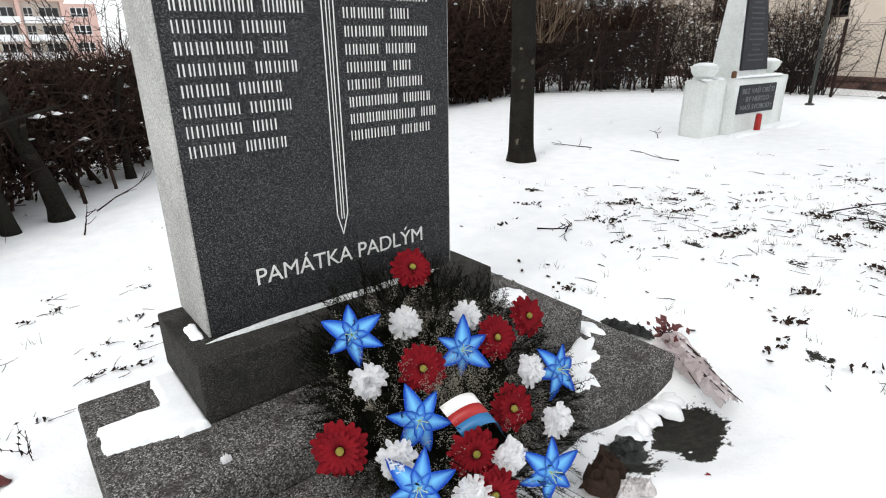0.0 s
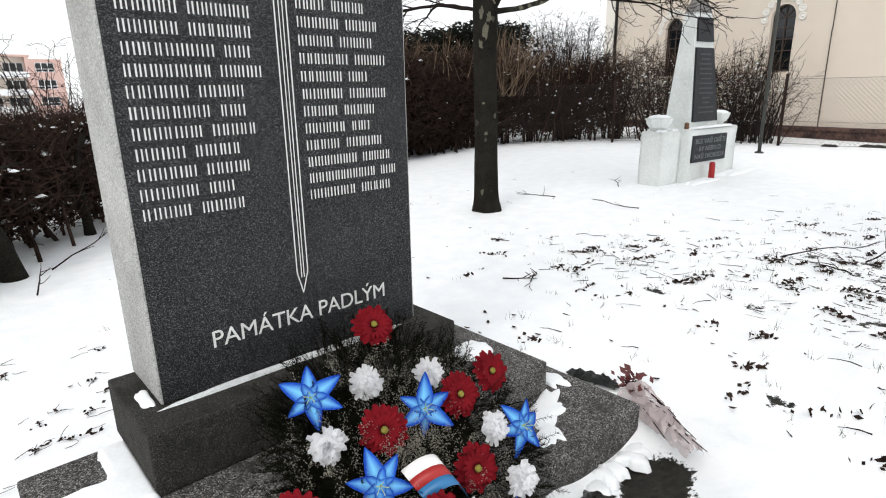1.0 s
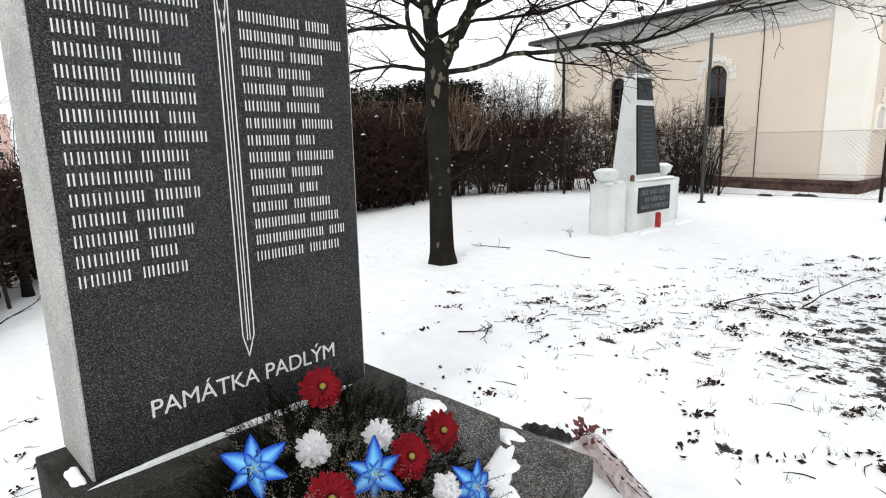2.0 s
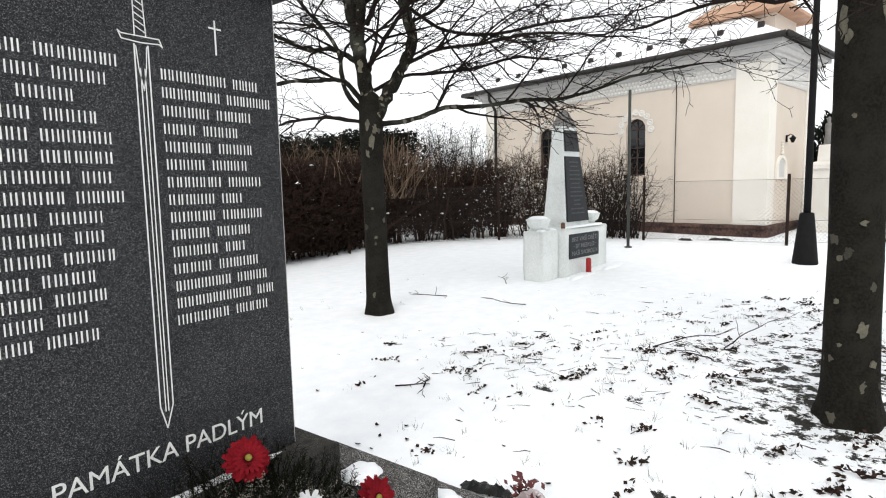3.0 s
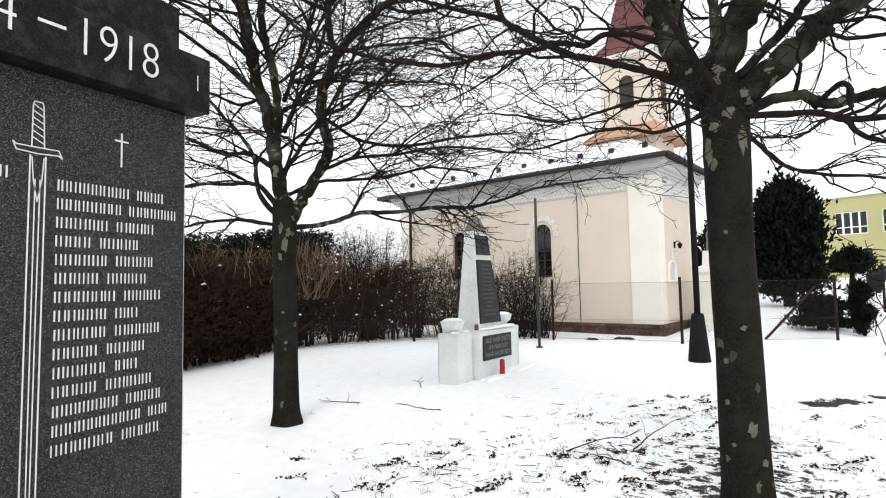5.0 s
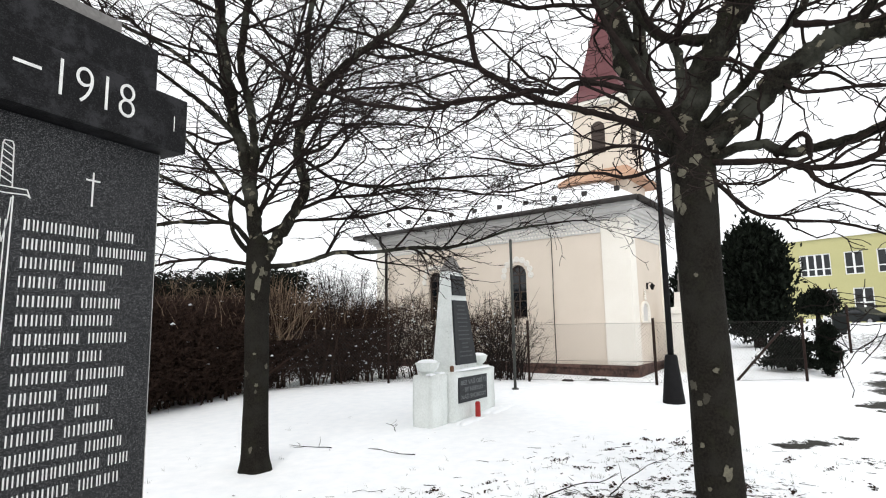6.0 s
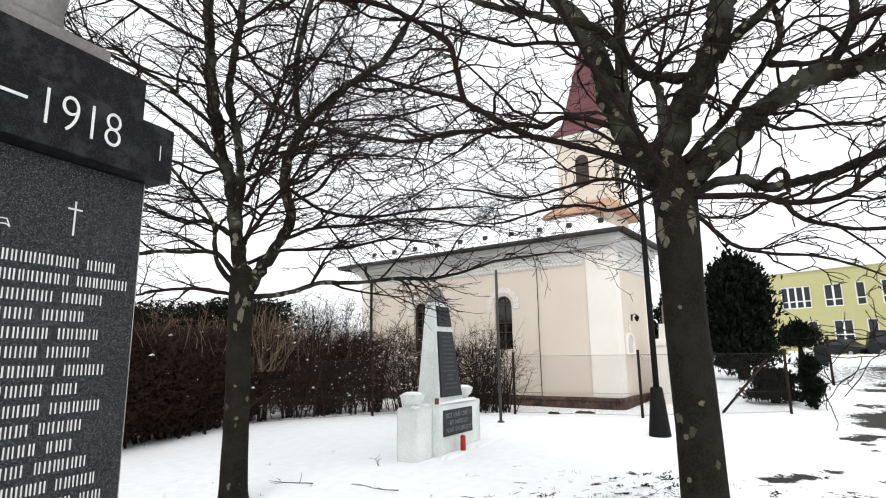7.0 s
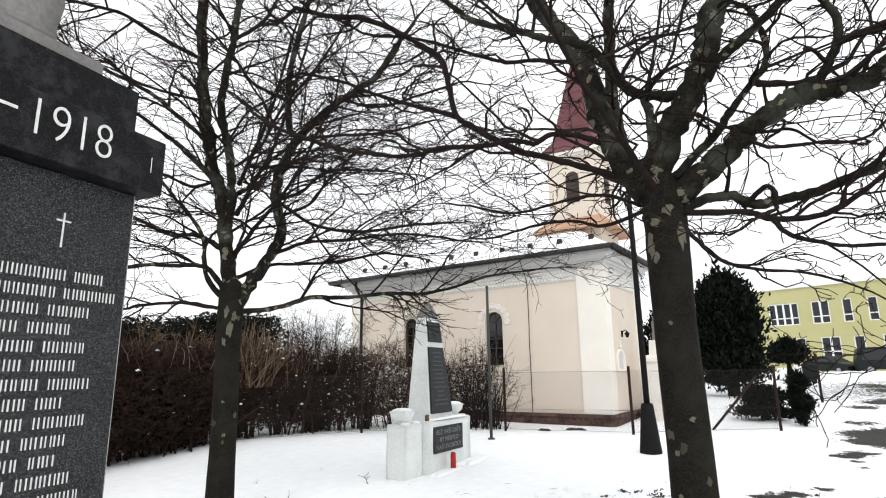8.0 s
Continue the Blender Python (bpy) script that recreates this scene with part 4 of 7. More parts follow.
    part("grave_lantern", lathe(bmesh.new(), [(0.036, 0), (0.036, 0.075), (0.042, 0.08), (0.018, 0.098)], 10, (-0.66, 0.06, 0.815)), M_CANDLECAP, t, "small brown lantern")
    return t


obelisk()


def ledge_snow(x, y, z, w, d, h, label, seed):
    q = OB @ Vector((x, y, z))
    snow_pad("snow", q.x, q.y, q.z, w, d, h, label, seed, radians(-6), 0.4, cols=44)


ledge_snow(0.0, 0.03, 0.815, 1.35, 0.09, 0.03, "thin snow on the monument's ledge", 40)
ledge_snow(-1.2, 0.13, 0.80, 0.2, 0.1, 0.025, "thin snow on the monument's ledge", 41)
ledge_snow(-0.86, 0.2, 0.80, 0.16, 0.2, 0.025, "thin snow on the monument's ledge", 43)
ledge_snow(0.75, -0.12, 0.0, 1.2, 0.34, 0.09, "snow heaped at the monument's foot", 42)
ledge_snow(-0.4, -0.16, 0.0, 0.9, 0.22, 0.05, "snow heaped at the monument's foot", 44)


def grave_candle():
    t = thing("grave_candle", "tall red grave candle standing in snow", "candle", OB @ Matrix.Translation((-0.2, -0.16, 0.03)))
    part("body", lathe(bmesh.new(), [(0.045, 0), (0.047, 0.02), (0.045, 0.21), (0.04, 0.22)], 14), M_CANDLE, t, smooth=True)
    part("lid", lathe(bmesh.new(), [(0.045, 0.221), (0.045, 0.245), (0.022, 0.265)], 14), M_CANDLE, t, "red lid")


grave_candle()


# ---- the chapel ----
CH = pose(15.45, 0.24, 0.10, 0, 0, -101)
CHL, CHW, CHH, XE = 9.2, 3.3, 4.75, 0.09


def arch_loop(cx, w, z0, z1, n=12):
    """Outline of an arched opening, in (x, z): sill z0, crown z1."""
    r = w / 2
    pts = [(cx - r, z0), (cx + r, z0)]
    for i in range(n + 1):
        a = math.pi * i / n
        pts.append((cx + r * math.cos(a), z1 - r + r * math.sin(a)))
    return pts


def wall_with_holes(rect, holes, y0, y1):
    x0, x1, z0, z1 = rect
    bm = bmesh.new()
    edges = []
    for loop in [[(x0, z0), (x1, z0), (x1, z1), (x0, z1)]] + holes:
        v = [bm.verts.new((x, y0, z)) for x, z in loop]
        edges += [bm.edges.new((v[i], v[(i + 1) % len(v)])) for i in range(len(v))]
    bmesh.ops.triangle_fill(bm, edges=edges, use_beauty=True)
    out = bmesh.ops.extrude_face_region(bm, geom=bm.faces[:])
    bmesh.ops.translate(bm, verts=[g for g in out["geom"] if isinstance(g, bmesh.types.BMVert)], vec=(0, y1 - y0, 0))
    return bm


def ring_bm(loop, inner, y0, y1):
    bm = bmesh.new()
    n = len(loop)
    rows = [[bm.verts.new((x, y, z)) for x, z in lp] for lp, y in ((loop, y0), (inner, y0), (inner, y1), (loop, y1))]
    for a, b in ((0, 1), (1, 2), (2, 3), (3, 0)):
        for i in range(n):
            j = (i + 1) % n
            bm.faces.new((rows[a][i], rows[a][j], rows[b][j], rows[b][i]))
    return bm


def arched_window(parent, cx, z0, z1, w):
    win = part("window", ring_bm(arch_loop(cx, w, z0, z1), arch_loop(cx, w - 0.10, z0 + 0.05, z1 - 0.05), 0.10, 0.16), M_WINFRAME, parent, "arched window in dark brown wood")
    bm = bmesh.new()
    loop = arch_loop(cx, w - 0.08, z0 + 0.04, z1 - 0.04)
    bm.faces.new([bm.verts.new((x, 0.135, z)) for x, z in loop])
    part("pane", bm, M_GLASS, win, "dark glass")
    bm = bmesh.new()
    zs = z1 - w / 2
    box(bm, cx - 0.014, cx + 0.014, 0.105, 0.15, z0 + 0.04, zs + 0.02)
    for z in (zs, zs - 0.26, zs - 0.52, zs - 0.80):
        box(bm, cx - w / 2 + 0.04, cx + w / 2 - 0.04, 0.107, 0.148, z - 0.014, z + 0.014)
    for a in (45, 90, 135):
        c, s = math.cos(radians(a)), math.sin(radians(a))
        v0, v1 = Vector((cx, 0, zs)), Vector((cx + c * (w / 2 - 0.04), 0, zs + s * (w / 2 - 0.04)))
        n = Vector((-s, 0, c)) * 0.013
        lo = [bm.verts.new(p + Vector((0, 0.11, 0))) for p in (v0 - n, v1 - n, v1 + n, v0 + n)]
        hi = [bm.verts.new(p + Vector((0, 0.145, 0))) for p in (v0 - n, v1 - n, v1 + n, v0 + n)]
        bm.faces.new(lo), bm.faces.new(hi)
        for i in range(4):
            bm.faces.new((lo[i], lo[(i + 1) % 4], hi[(i + 1) % 4], hi[i]))
    part("glazing_bar", bm, M_WINFRAME, win)
    part("sill", box_bm(cx - w / 2 - 0.06, cx + w / 2 + 0.06, -0.03, 0.10, z0 - 0.05, z0 - 0.004, bevel=0.01), M_PLASTER, win)
    # rosettes round the crown
    for i in range(9):
        a = math.pi * (-0.02 + 1.04 * i / 8)
        rr = w / 2 + 0.17
        at = Matrix.Translation((cx + rr * math.cos(a), -0.005, zs + rr * math.sin(a))) @ Matrix.Rotation(radians(90), 4, "X")
        bm = lathe(bmesh.new(), [(0.095, 0), (0.095, 0.025), (0.068, 0.035), (0.05, 0.018), (0.03, 0.02), (0.02, 0.04), (0.004, 0.045)], 12)
        bmesh.ops.transform(bm, matrix=at, verts=bm.verts)
        part("rosette", bm, M_STUCCO, win, "white stucco rosette")


def chapel():
    t = thing("chapel", "small peach-plastered chapel with snowy roof and maroon spire", "chapel", CH)
    wx = (-3.38, -6.56)
    holes = [arch_loop(x, 0.60, 1.66, 3.27) for x in wx]
    part("wall", wall_with_holes((-CHL, XE, 0.33, CHH), holes, 0.0, 0.30), M_PLASTER, t, "peach plaster wall")
    part("wall", box_bm(XE - 0.30, XE, 0.302, CHW, 0.33, CHH), M_PLASTER, t)
    part("wall", box_bm(-CHL, XE - 0.302, CHW - 0.3, CHW, 0.33, CHH), M_PLASTER, t)
    part("wall", box_bm(-CHL, -CHL + 0.3, 0.302, CHW - 0.302, 0.33, CHH), M_PLASTER, t)
    part("inner_floor", box_bm(-CHL + 0.3, XE - 0.3, 0.3, CHW - 0.3, 0.2, 0.3), M_SOIL, t)
    part("plinth", box_bm(-CHL - 0.10, XE + 0.10, -0.10, CHW + 0.1, -0.5, 0.328, bevel=0.03), M_PLINTHRED, t, "flaking red plinth")
    part("plinth_ledge", box_bm(-CHL - 0.14, XE + 0.14, -0.14, CHW + 0.14, 0.24, 0.325, bevel=0.012), M_PLINTHRED, t)
    # corner pilasters
    part("pilaster", box_bm(-0.66, XE + 0.045, -0.045, 0.42, 0.332, 4.33, bevel=0.006), M_CREAM, t, "cream corner pilaster")
    part("pilaster", box_bm(XE - 0.40, XE + 0.045, CHW - 0.55, CHW + 0.045, 0.332, 4.33, bevel=0.006), M_CREAM, t)
    part("pilaster", box_bm(-CHL - 0.045, -CHL + 0.5, -0.045, 0.5, 0.332, 4.33, bevel=0.006), M_CREAM, t)
    # frieze with rows of relief scales, between the pilasters
    # the ground's grey paints in shade between the bosses, to deepen the relief
    fr = part("frieze", box_bm(-CHL + 0.5, -0.66, -0.03, -0.001, 3.98, 4.33), M_CORNICE, t, "plaster frieze, its ground greyed as shade between the bosses")
    bm = bmesh.new()
    rnd = random.Random(4)
    for row in range(3):
        for i in range(74):
            x = -CHL + 0.56 + 0.11 * i + (0.055 if row % 2 else 0)
            if x > -0.72:
                continue
            z = 4.045 + 0.105 * row
            ring = [bm.verts.new((x + 0.048 * math.cos(a), -0.03, z + 0.045 * math.sin(a))) for a in (0, 1.05, 2.1, 3.14, 4.19, 5.24)]
            top = bm.verts.new((x, -0.075, z))
            for k in range(6):
                bm.faces.new((ring[k], ring[(k + 1) % 6], top))
    tagged(part("frieze_relief", bm, M_STUCCO, fr, "row of small stucco bosses"), kind="stuff")
    # same greyed ground on the gable side, shade put into its colour
    fr2 = part("frieze", box_bm(XE + 0.001, XE + 0.03, 0.42, CHW - 0.55, 3.82, 4.33), M_CORNICE, t)
    bm = bmesh.new()
    for row in range(4):
        for i in range(22):
            y = 0.48 + 0.11 * i + (0.055 if row % 2 else 0)
            if y > CHW - 0.6:
                continue
            z = 3.9 + 0.11 * row
            ring = [bm.verts.new((XE + 0.03, y + 0.048 * math.cos(a), z + 0.045 * math.sin(a))) for a in (0, 1.05, 2.1, 3.14, 4.19, 5.24)]
            top = bm.verts.new((XE + 0.055, y, z))
            for k in range(6):
                bm.faces.new((ring[k], ring[(k + 1) % 6], top))
    tagged(part("frieze_relief", bm, M_STUCCO, fr2), kind="stuff")
    # pilaster ornaments
    for x in (-0.12,):
        bm = bmesh.new()
        for k, (z, s) in enumerate(((4.18, 0.055), (4.08, 0.046), (3.99, 0.04), (3.92, 0.028))):
            bmesh.ops.create_icosphere(bm, subdivisions=1, radius=s, matrix=Matrix.Translation((x, -0.05, z)))
        part("stucco_drop", bm, M_STUCCO, t, "white stucco drop ornament", smooth=True)
    # stepped cornice
    for i, (o, z0, z1) in enumerate(((0.07, 4.332, 4.40), (0.14, 4.402, 4.48), (0.24, 4.482, 4.60), (0.34, 4.602, 4.72))):
        part("cornice", box_bm(-CHL - o, XE + o, -o, CHW + o, z0, z1, bevel=0.012), M_CORNICE, t)
    # hipped roof with gutter
    e = 0.46
    bm = bmesh.new()
    z0, zr = 4.74, 6.25
    q = [bm.verts.new(p) for p in ((-CHL - 0.75, -e, z0), (XE + e, -e, z0), (XE + e, CHW + e, z0), (-CHL - 0.75, CHW + e, z0), (-CHL + 1.9, CHW / 2, zr), (-1.9, CHW / 2, zr))]
    for f in ((3, 2, 1, 0), (0, 1, 5, 4), (1, 2, 5), (2, 3, 4, 5), (3, 0, 4)):
        bm.faces.new([q[i] for i in f])
    roof = part("roof", bm, M_GUTTER, t, "hipped roof under snow")
    bm = bmesh.new()
    s = 0.05
    z1 = z0 + 0.055
    q = [bm.verts.new(p) for p in ((-CHL - 0.75 + s, -e + s, z1), (XE + e - s, -e + s, z1), (XE + e - s, CHW + e - s, z1), (-CHL - 0.75 + s, CHW + e - s, z1), (-CHL + 1.9, CHW / 2, zr + 0.07), (-1.9, CHW / 2, zr + 0.07))]
    for f in ((0, 1, 5, 4), (1, 2, 5), (2, 3, 4, 5), (3, 0, 4)):
        bm.faces.new([q[i] for i in f])
    part("roof_snow", bm, M_SNOW, roof, "even layer of snow")
    for i in range(10):
        part("snow_guard", box_bm(-8.7 + 0.95 * i - 0.07, -8.7 + 0.95 * i + 0.07, -0.02, 0.06, 5.03, 5.23), M_GUTTER, roof, "dark metal snow guard")
    for pts in ([(-CHL - 0.75, -e - 0.04, z0), (XE + e, -e - 0.04, z0)], [(XE + e + 0.04, -e, z0), (XE + e + 0.04, CHW + e, z0)], [(-CHL - 0.79, -e - 0.04, z0), (-CHL - 0.79, CHW + e, z0)]):
        tube_part("gutter", pts, 0.075, M_GUTTER, t, "dark metal gutter")
    tube_part("downpipe", [(-CHL + 0.47, -0.42, 4.68), (-CHL + 0.47, -0.40, 4.45), (-CHL + 0.47, -0.10, 4.1), (-CHL + 0.47, -0.09, 0.1)], 0.05, M_GUTTER, t, "dark metal downpipe")
    tube_part("lightning_rod", [(-2.18, -0.5, 4.72), (-2.18, -0.06, 4.1), (-2.18, -0.03, 3.8), (-2.18, -0.03, 2.6), (-2.18, -0.05, 2.58), (-2.18, -0.03, 0.33), (-2.18, -0.13, 0.3), (-2.18, -0.13, -0.1)], 0.012, M_GUTTER, t, "thin lightning conductor")
    for x in wx:
        arched_window(t, x, 1.66, 3.27, 0.60)
    # wall lamp and niche on the gable side
    lamp = part("wall_lamp", box_bm(XE + 0.001, XE + 0.035, 1.28, 1.34, 2.40, 2.58), M_IRON, t, "black iron wall lantern")
    tube_part("arm", [(XE + 0.03, 1.31, 2.54), (XE + 0.1, 1.31, 2.6), (XE + 0.16, 1.31, 2.56)], 0.012, M_IRON, lamp)
    part("lantern", lathe(bmesh.new(), [(0.03, 0), (0.07, 0.1), (0.085, 0.11), (0.03, 0.16), (0.01, 0.19)], 6, (XE + 0.16, 1.31, 2.38)), M_IRON, lamp)
    nl = [(y, z) for y, z in arch_loop(1.0, 0.52, 1.5, 2.0)]
    bm = ring_bm([(1.0 + (y - 1.0) * 1.4, 1.45 + (z - 1.5) * 1.22) for y, z in nl], nl, -0.05, 0.0)
    bmesh.ops.transform(bm, matrix=Matrix.Translation((XE, 0, 0)) @ Matrix.Rotation(radians(90), 4, "Z"), verts=bm.verts)
    niche = part("niche_frame", bm, M_CREAM, t, "cream stucco niche frame")
    bm = bmesh.new()
    bm.faces.new([bm.verts.new((XE + 0.004, y, z)) for y, z in nl])
    part("niche_back", bm, M_CORNICE, niche)
    bm = bmesh.new()
    for k in range(5):
        bmesh.ops.create_icosphere(bm, subdivisions=1, radius=0.05 - 0.006 * k, matrix=Matrix.Translation((XE + 0.03, 1.0, 2.12 + 0.07 * k)))
    part("niche_finial", bm, M_CREAM, niche, smooth=True)
    # tower on the ridge
    tx, ty, h = -0.95, 1.75, 0.80
    tower = part("tower", box_bm(tx - h, tx + h, ty - h, ty + h, 4.8, 8.0, bevel=0.01), M_PLASTER, t, "square cream belfry")
    bm = bmesh.new()
    frustum(bm, [(tx - h - 0.42, tx + h + 0.42, ty - h - 0.42, ty + h + 0.42, 5.62), (tx - h - 0.40, tx + h + 0.40, ty - h - 0.40, ty + h + 0.40, 5.72), (tx - h - 0.01, tx + h + 0.01, ty - h - 0.01, ty + h + 0.01, 6.05)])
    part("tower_apron", bm, M_COPPER, tower, "tan sheet-metal apron")
    for o, z0, z1 in ((0.08, 8.0, 8.1), (0.18, 8.102, 8.22)):
        part("tower_cornice", box_bm(tx - h - o, tx + h + o, ty - h - o, ty + h + o, z0, z1, bevel=0.01), M_CREAM, tower)
    bm = bmesh.new()
    frustum(bm, [(tx - h - 0.22, tx + h + 0.22, ty - h - 0.22, ty + h + 0.22, 8.222), (tx - h + 0.15, tx + h - 0.15, ty - h + 0.15, ty + h - 0.15, 8.72), (tx - 0.04, tx + 0.04, ty - 0.04, ty + 0.04, 11.8)])
    sp = part("spire", bm, M_SPIRE, tower, "steep maroon metal spire")
    for y in np.arange(9.1, 11.4, 0.45):
        f = (y - 8.72) / (11.8 - 8.72)
        w = (h - 0.15) * (1 - f) + 0.04 * f + 0.012
        part("seam", box_bm(tx - w, tx + w, ty - w, ty + w, float(y), float(y) + 0.02), M_SPIRE, sp)
    for face in ("front", "side"):
        nl = arch_loop(0, 0.42, 6.55, 7.55)
        bm = bmesh.new()
        a = [bm.verts.new((x, -h - 0.02, z)) for x, z in nl]
        b = [bm.verts.new((x, -h + 0.01, z)) for x, z in nl]
        bm.faces.new(a)
        for i in range(len(a)):
            bm.faces.new((a[i], a[(i + 1) % len(a)], b[(i + 1) % len(a)], b[i]))
        rot = Matrix.Rotation(radians(90) if face == "side" else 0, 4, "Z")
        bmesh.ops.transform(bm, matrix=Matrix.Translation((tx, ty, 0)) @ rot, verts=bm.verts)
        lou = part("louvre_window", bm, M_WINFRAME, tower, "dark arched louvre window")
        for k in range(6):
            bm = box_bm(-0.17, 0.17, -h - 0.045, -h - 0.018, 6.62 + 0.12 * k, 6.65 + 0.12 * k)
            bmesh.ops.transform(bm, matrix=Matrix.Translation((tx, ty, 0)) @ rot, verts=bm.verts)
            part("slat", bm, M_WINFRAME, lou)


chapel()


# ---- fence, lamp post and pole ----
def fence(points, height=1.45, mesh_at=0.085):
    t = thing("wire_fence", "chain-link fence on dark rusty steel posts", "fence")
    for x, y in points:
        z = ground_z(x, y)
        post = tube_part("post", [(x, y, z - 0.3), (x, y, z + height + 0.06)], 0.032, M_FENCE, t)
    vs, fs = [], []
    for (xa, ya), (xb, yb) in zip(points, points[1:]):
        a, b = Vector((xa, ya, ground_z(xa, ya) + 0.05)), Vector((xb, yb, ground_z(xb, yb) + 0.05))
        length, h = (b - a).length, height - 0.1
        d = (b - a) / length
        off = -h
        while off < length:
            for s in (0, 1):
                s0, s1 = max(off, 0.0), min(off + h, length)
                if s1 - s0 > 0.02:
                    z0, z1 = s0 - off, s1 - off
                    if s:
                        z0, z1 = h - z0, h - z1
                    tube(vs, fs, [a + d * s0 + Vector((0, 0, z0)), a + d * s1 + Vector((0, 0, z1))], [0.0022, 0.0022], 3, False)
            off += mesh_at
        for z in (0.0, h * 0.35, h):
            tube(vs, fs, [a + Vector((0, 0, z)), b + Vector((0, 0, z))], [0.004, 0.004], 3, False)
    tagged(raw("chain_link", vs, fs, M_WIRE, t, "grey wire mesh"), kind="stuff")


FENCE = [(9.6, 8.6), (12.3, 5.85), (13.5, 2.47), (13.5, -0.53), (15.5, -3.66)]
fence(FENCE)
t_post = thing("fence_post", "lone dark steel fence post in snow", "post")
tube_part("shaft", [(22.0, -5.65, ground_z(22.0, -5.65) - 0.2), (22.0, -5.65, ground_z(22.0, -5.65) + 1.55)], 0.04, M_FENCE, t_post)
t_brace = thing("fence_brace", "slanting dark steel brace of the fence", "brace")
tube_part("strut", [(15.3, -2.2, ground_z(15.3, -2.2)), (15.7, -3.3, ground_z(15.5, -3.4) + 1.25)], 0.03, M_FENCE, t_brace)


def lamp_post():
    x, y = 11.0, -1.06
    t = thing("street_lamp", "black iron lamp post with conical base", "street lamp", pose(x, y, ground_z(x, y)))
    part("base", lathe(bmesh.new(), [(0.20, -0.1), (0.195, 0.02), (0.11, 0.84), (0.095, 0.87)], 16), M_IRON, t, "black conical base", smooth=True)
    part("pole", lathe(bmesh.new(), [(0.055, 0.86), (0.052, 3.0), (0.046, 4.9)], 12), M_IRON, t, smooth=True)


lamp_post()
t_pole = thing("steel_pole", "thin grey-green steel pole standing in snow", "pole", pose(12.0, 2.33, ground_z(12.0, 2.33)))
part("shaft", lathe(bmesh.new(), [(0.032, -0.2), (0.032, 3.4), (0.02, 3.42)], 10), M_POLE, t_pole, smooth=True)
part("foot_plate", lathe(bmesh.new(), [(0.08, 0.0), (0.08, 0.025), (0.04, 0.04)], 10), M_POLE, t_pole)
part("clamp", lathe(bmesh.new(), [(0.042, 0.95), (0.042, 1.02)], 10), M_GUTTER, t_pole)
for x, y, w in ((14.3, 0.9, 0.5), (13.9, 1.6, 0.3)):
    crumple("stone_slab", x, y, ground_z(x, y) - 0.01, w, 0.2, 0.07, M_SOIL, "dark flat stone lying in snow", x, 1.5, "stone")


def pillar_shrine():
    x, y = 17.2, -0.98
    t = thing("wayside_shrine", "pale sandstone wayside shrine pillar with a stone statue", "shrine", pose(x, y, ground_z(x, y), 0, 0, -15))
    bm = bmesh.new()
    frustum(bm, [(-0.42, 0.42, -0.42, 0.42, -0.2), (-0.42, 0.42, -0.42, 0.42, 0.45)])
    part("pedestal", bm, M_STUCCO, t)
    bm = bmesh.new()
    frustum(bm, [(-0.32, 0.32, -0.32, 0.32, 0.452), (-0.30, 0.30, -0.30, 0.30, 1.55), (-0.38, 0.38, -0.38, 0.38, 1.6), (-0.38, 0.38, -0.38, 0.38, 1.7), (-0.2, 0.2, -0.2, 0.2, 1.78)])
    part("pillar", bm, M_STUCCO, t)
    bm = bmesh.new()
    frustum(bm, [(-0.17, 0.17, -0.17, 0.17, 1.782), (-0.15, 0.15, -0.15, 0.15, 2.2)])
    part("cap_stone", bm, M_STUCCO, t)
    s = raw("statue", *statue_mesh(), M_SCULPT, None, smooth=True)
    s.matrix_world = pose(x, y, ground_z(x, y) + 2.2)
    tagged(s, "small grey stone statue on the shrine pillar", "statue")


def statue_mesh():
    vs, fs = [], []
    prof = ((0.11, 0.0), (0.12, 0.1), (0.09, 0.3), (0.11, 0.45), (0.10, 0.52), (0.04, 0.56), (0.055, 0.62), (0.05, 0.68), (0.01, 0.71))
    for r, z in prof:
        for i in range(10):
            a = 2 * math.pi * i / 10
            vs.append((r * math.cos(a), r * 0.8 * math.sin(a), z))
    for k in range(len(prof) - 1):
        for i in range(10):
            j = (i + 1) % 10
            fs.append((k * 10 + i, k * 10 + j, (k + 1) * 10 + j, (k + 1) * 10 + i))
    return vs, fs


pillar_shrine()


# ---- trees ----


def smooth_line(pts, steps, rnd, jitter):
    out = []
    n = len(pts)
    for k in range(n - 1):
        p0, p1, p2, p3 = (Vector(pts[max(k - 1, 0)]), Vector(pts[k]), Vector(pts[k + 1]), Vector(pts[min(k + 2, n - 1)]))
        for s in range(steps):
            t = s / steps
            q = 0.5 * ((2 * p1) + (p2 - p0) * t + (2 * p0 - 5 * p1 + 4 * p2 - p3) * t * t + (3 * p1 - p0 - 3 * p2 + p3) * t ** 3)
            if k or s:
                q += Vector([rnd.gauss(0, jitter) for _ in range(3)])
            out.append(q)
    return out + [Vector(pts[-1])]


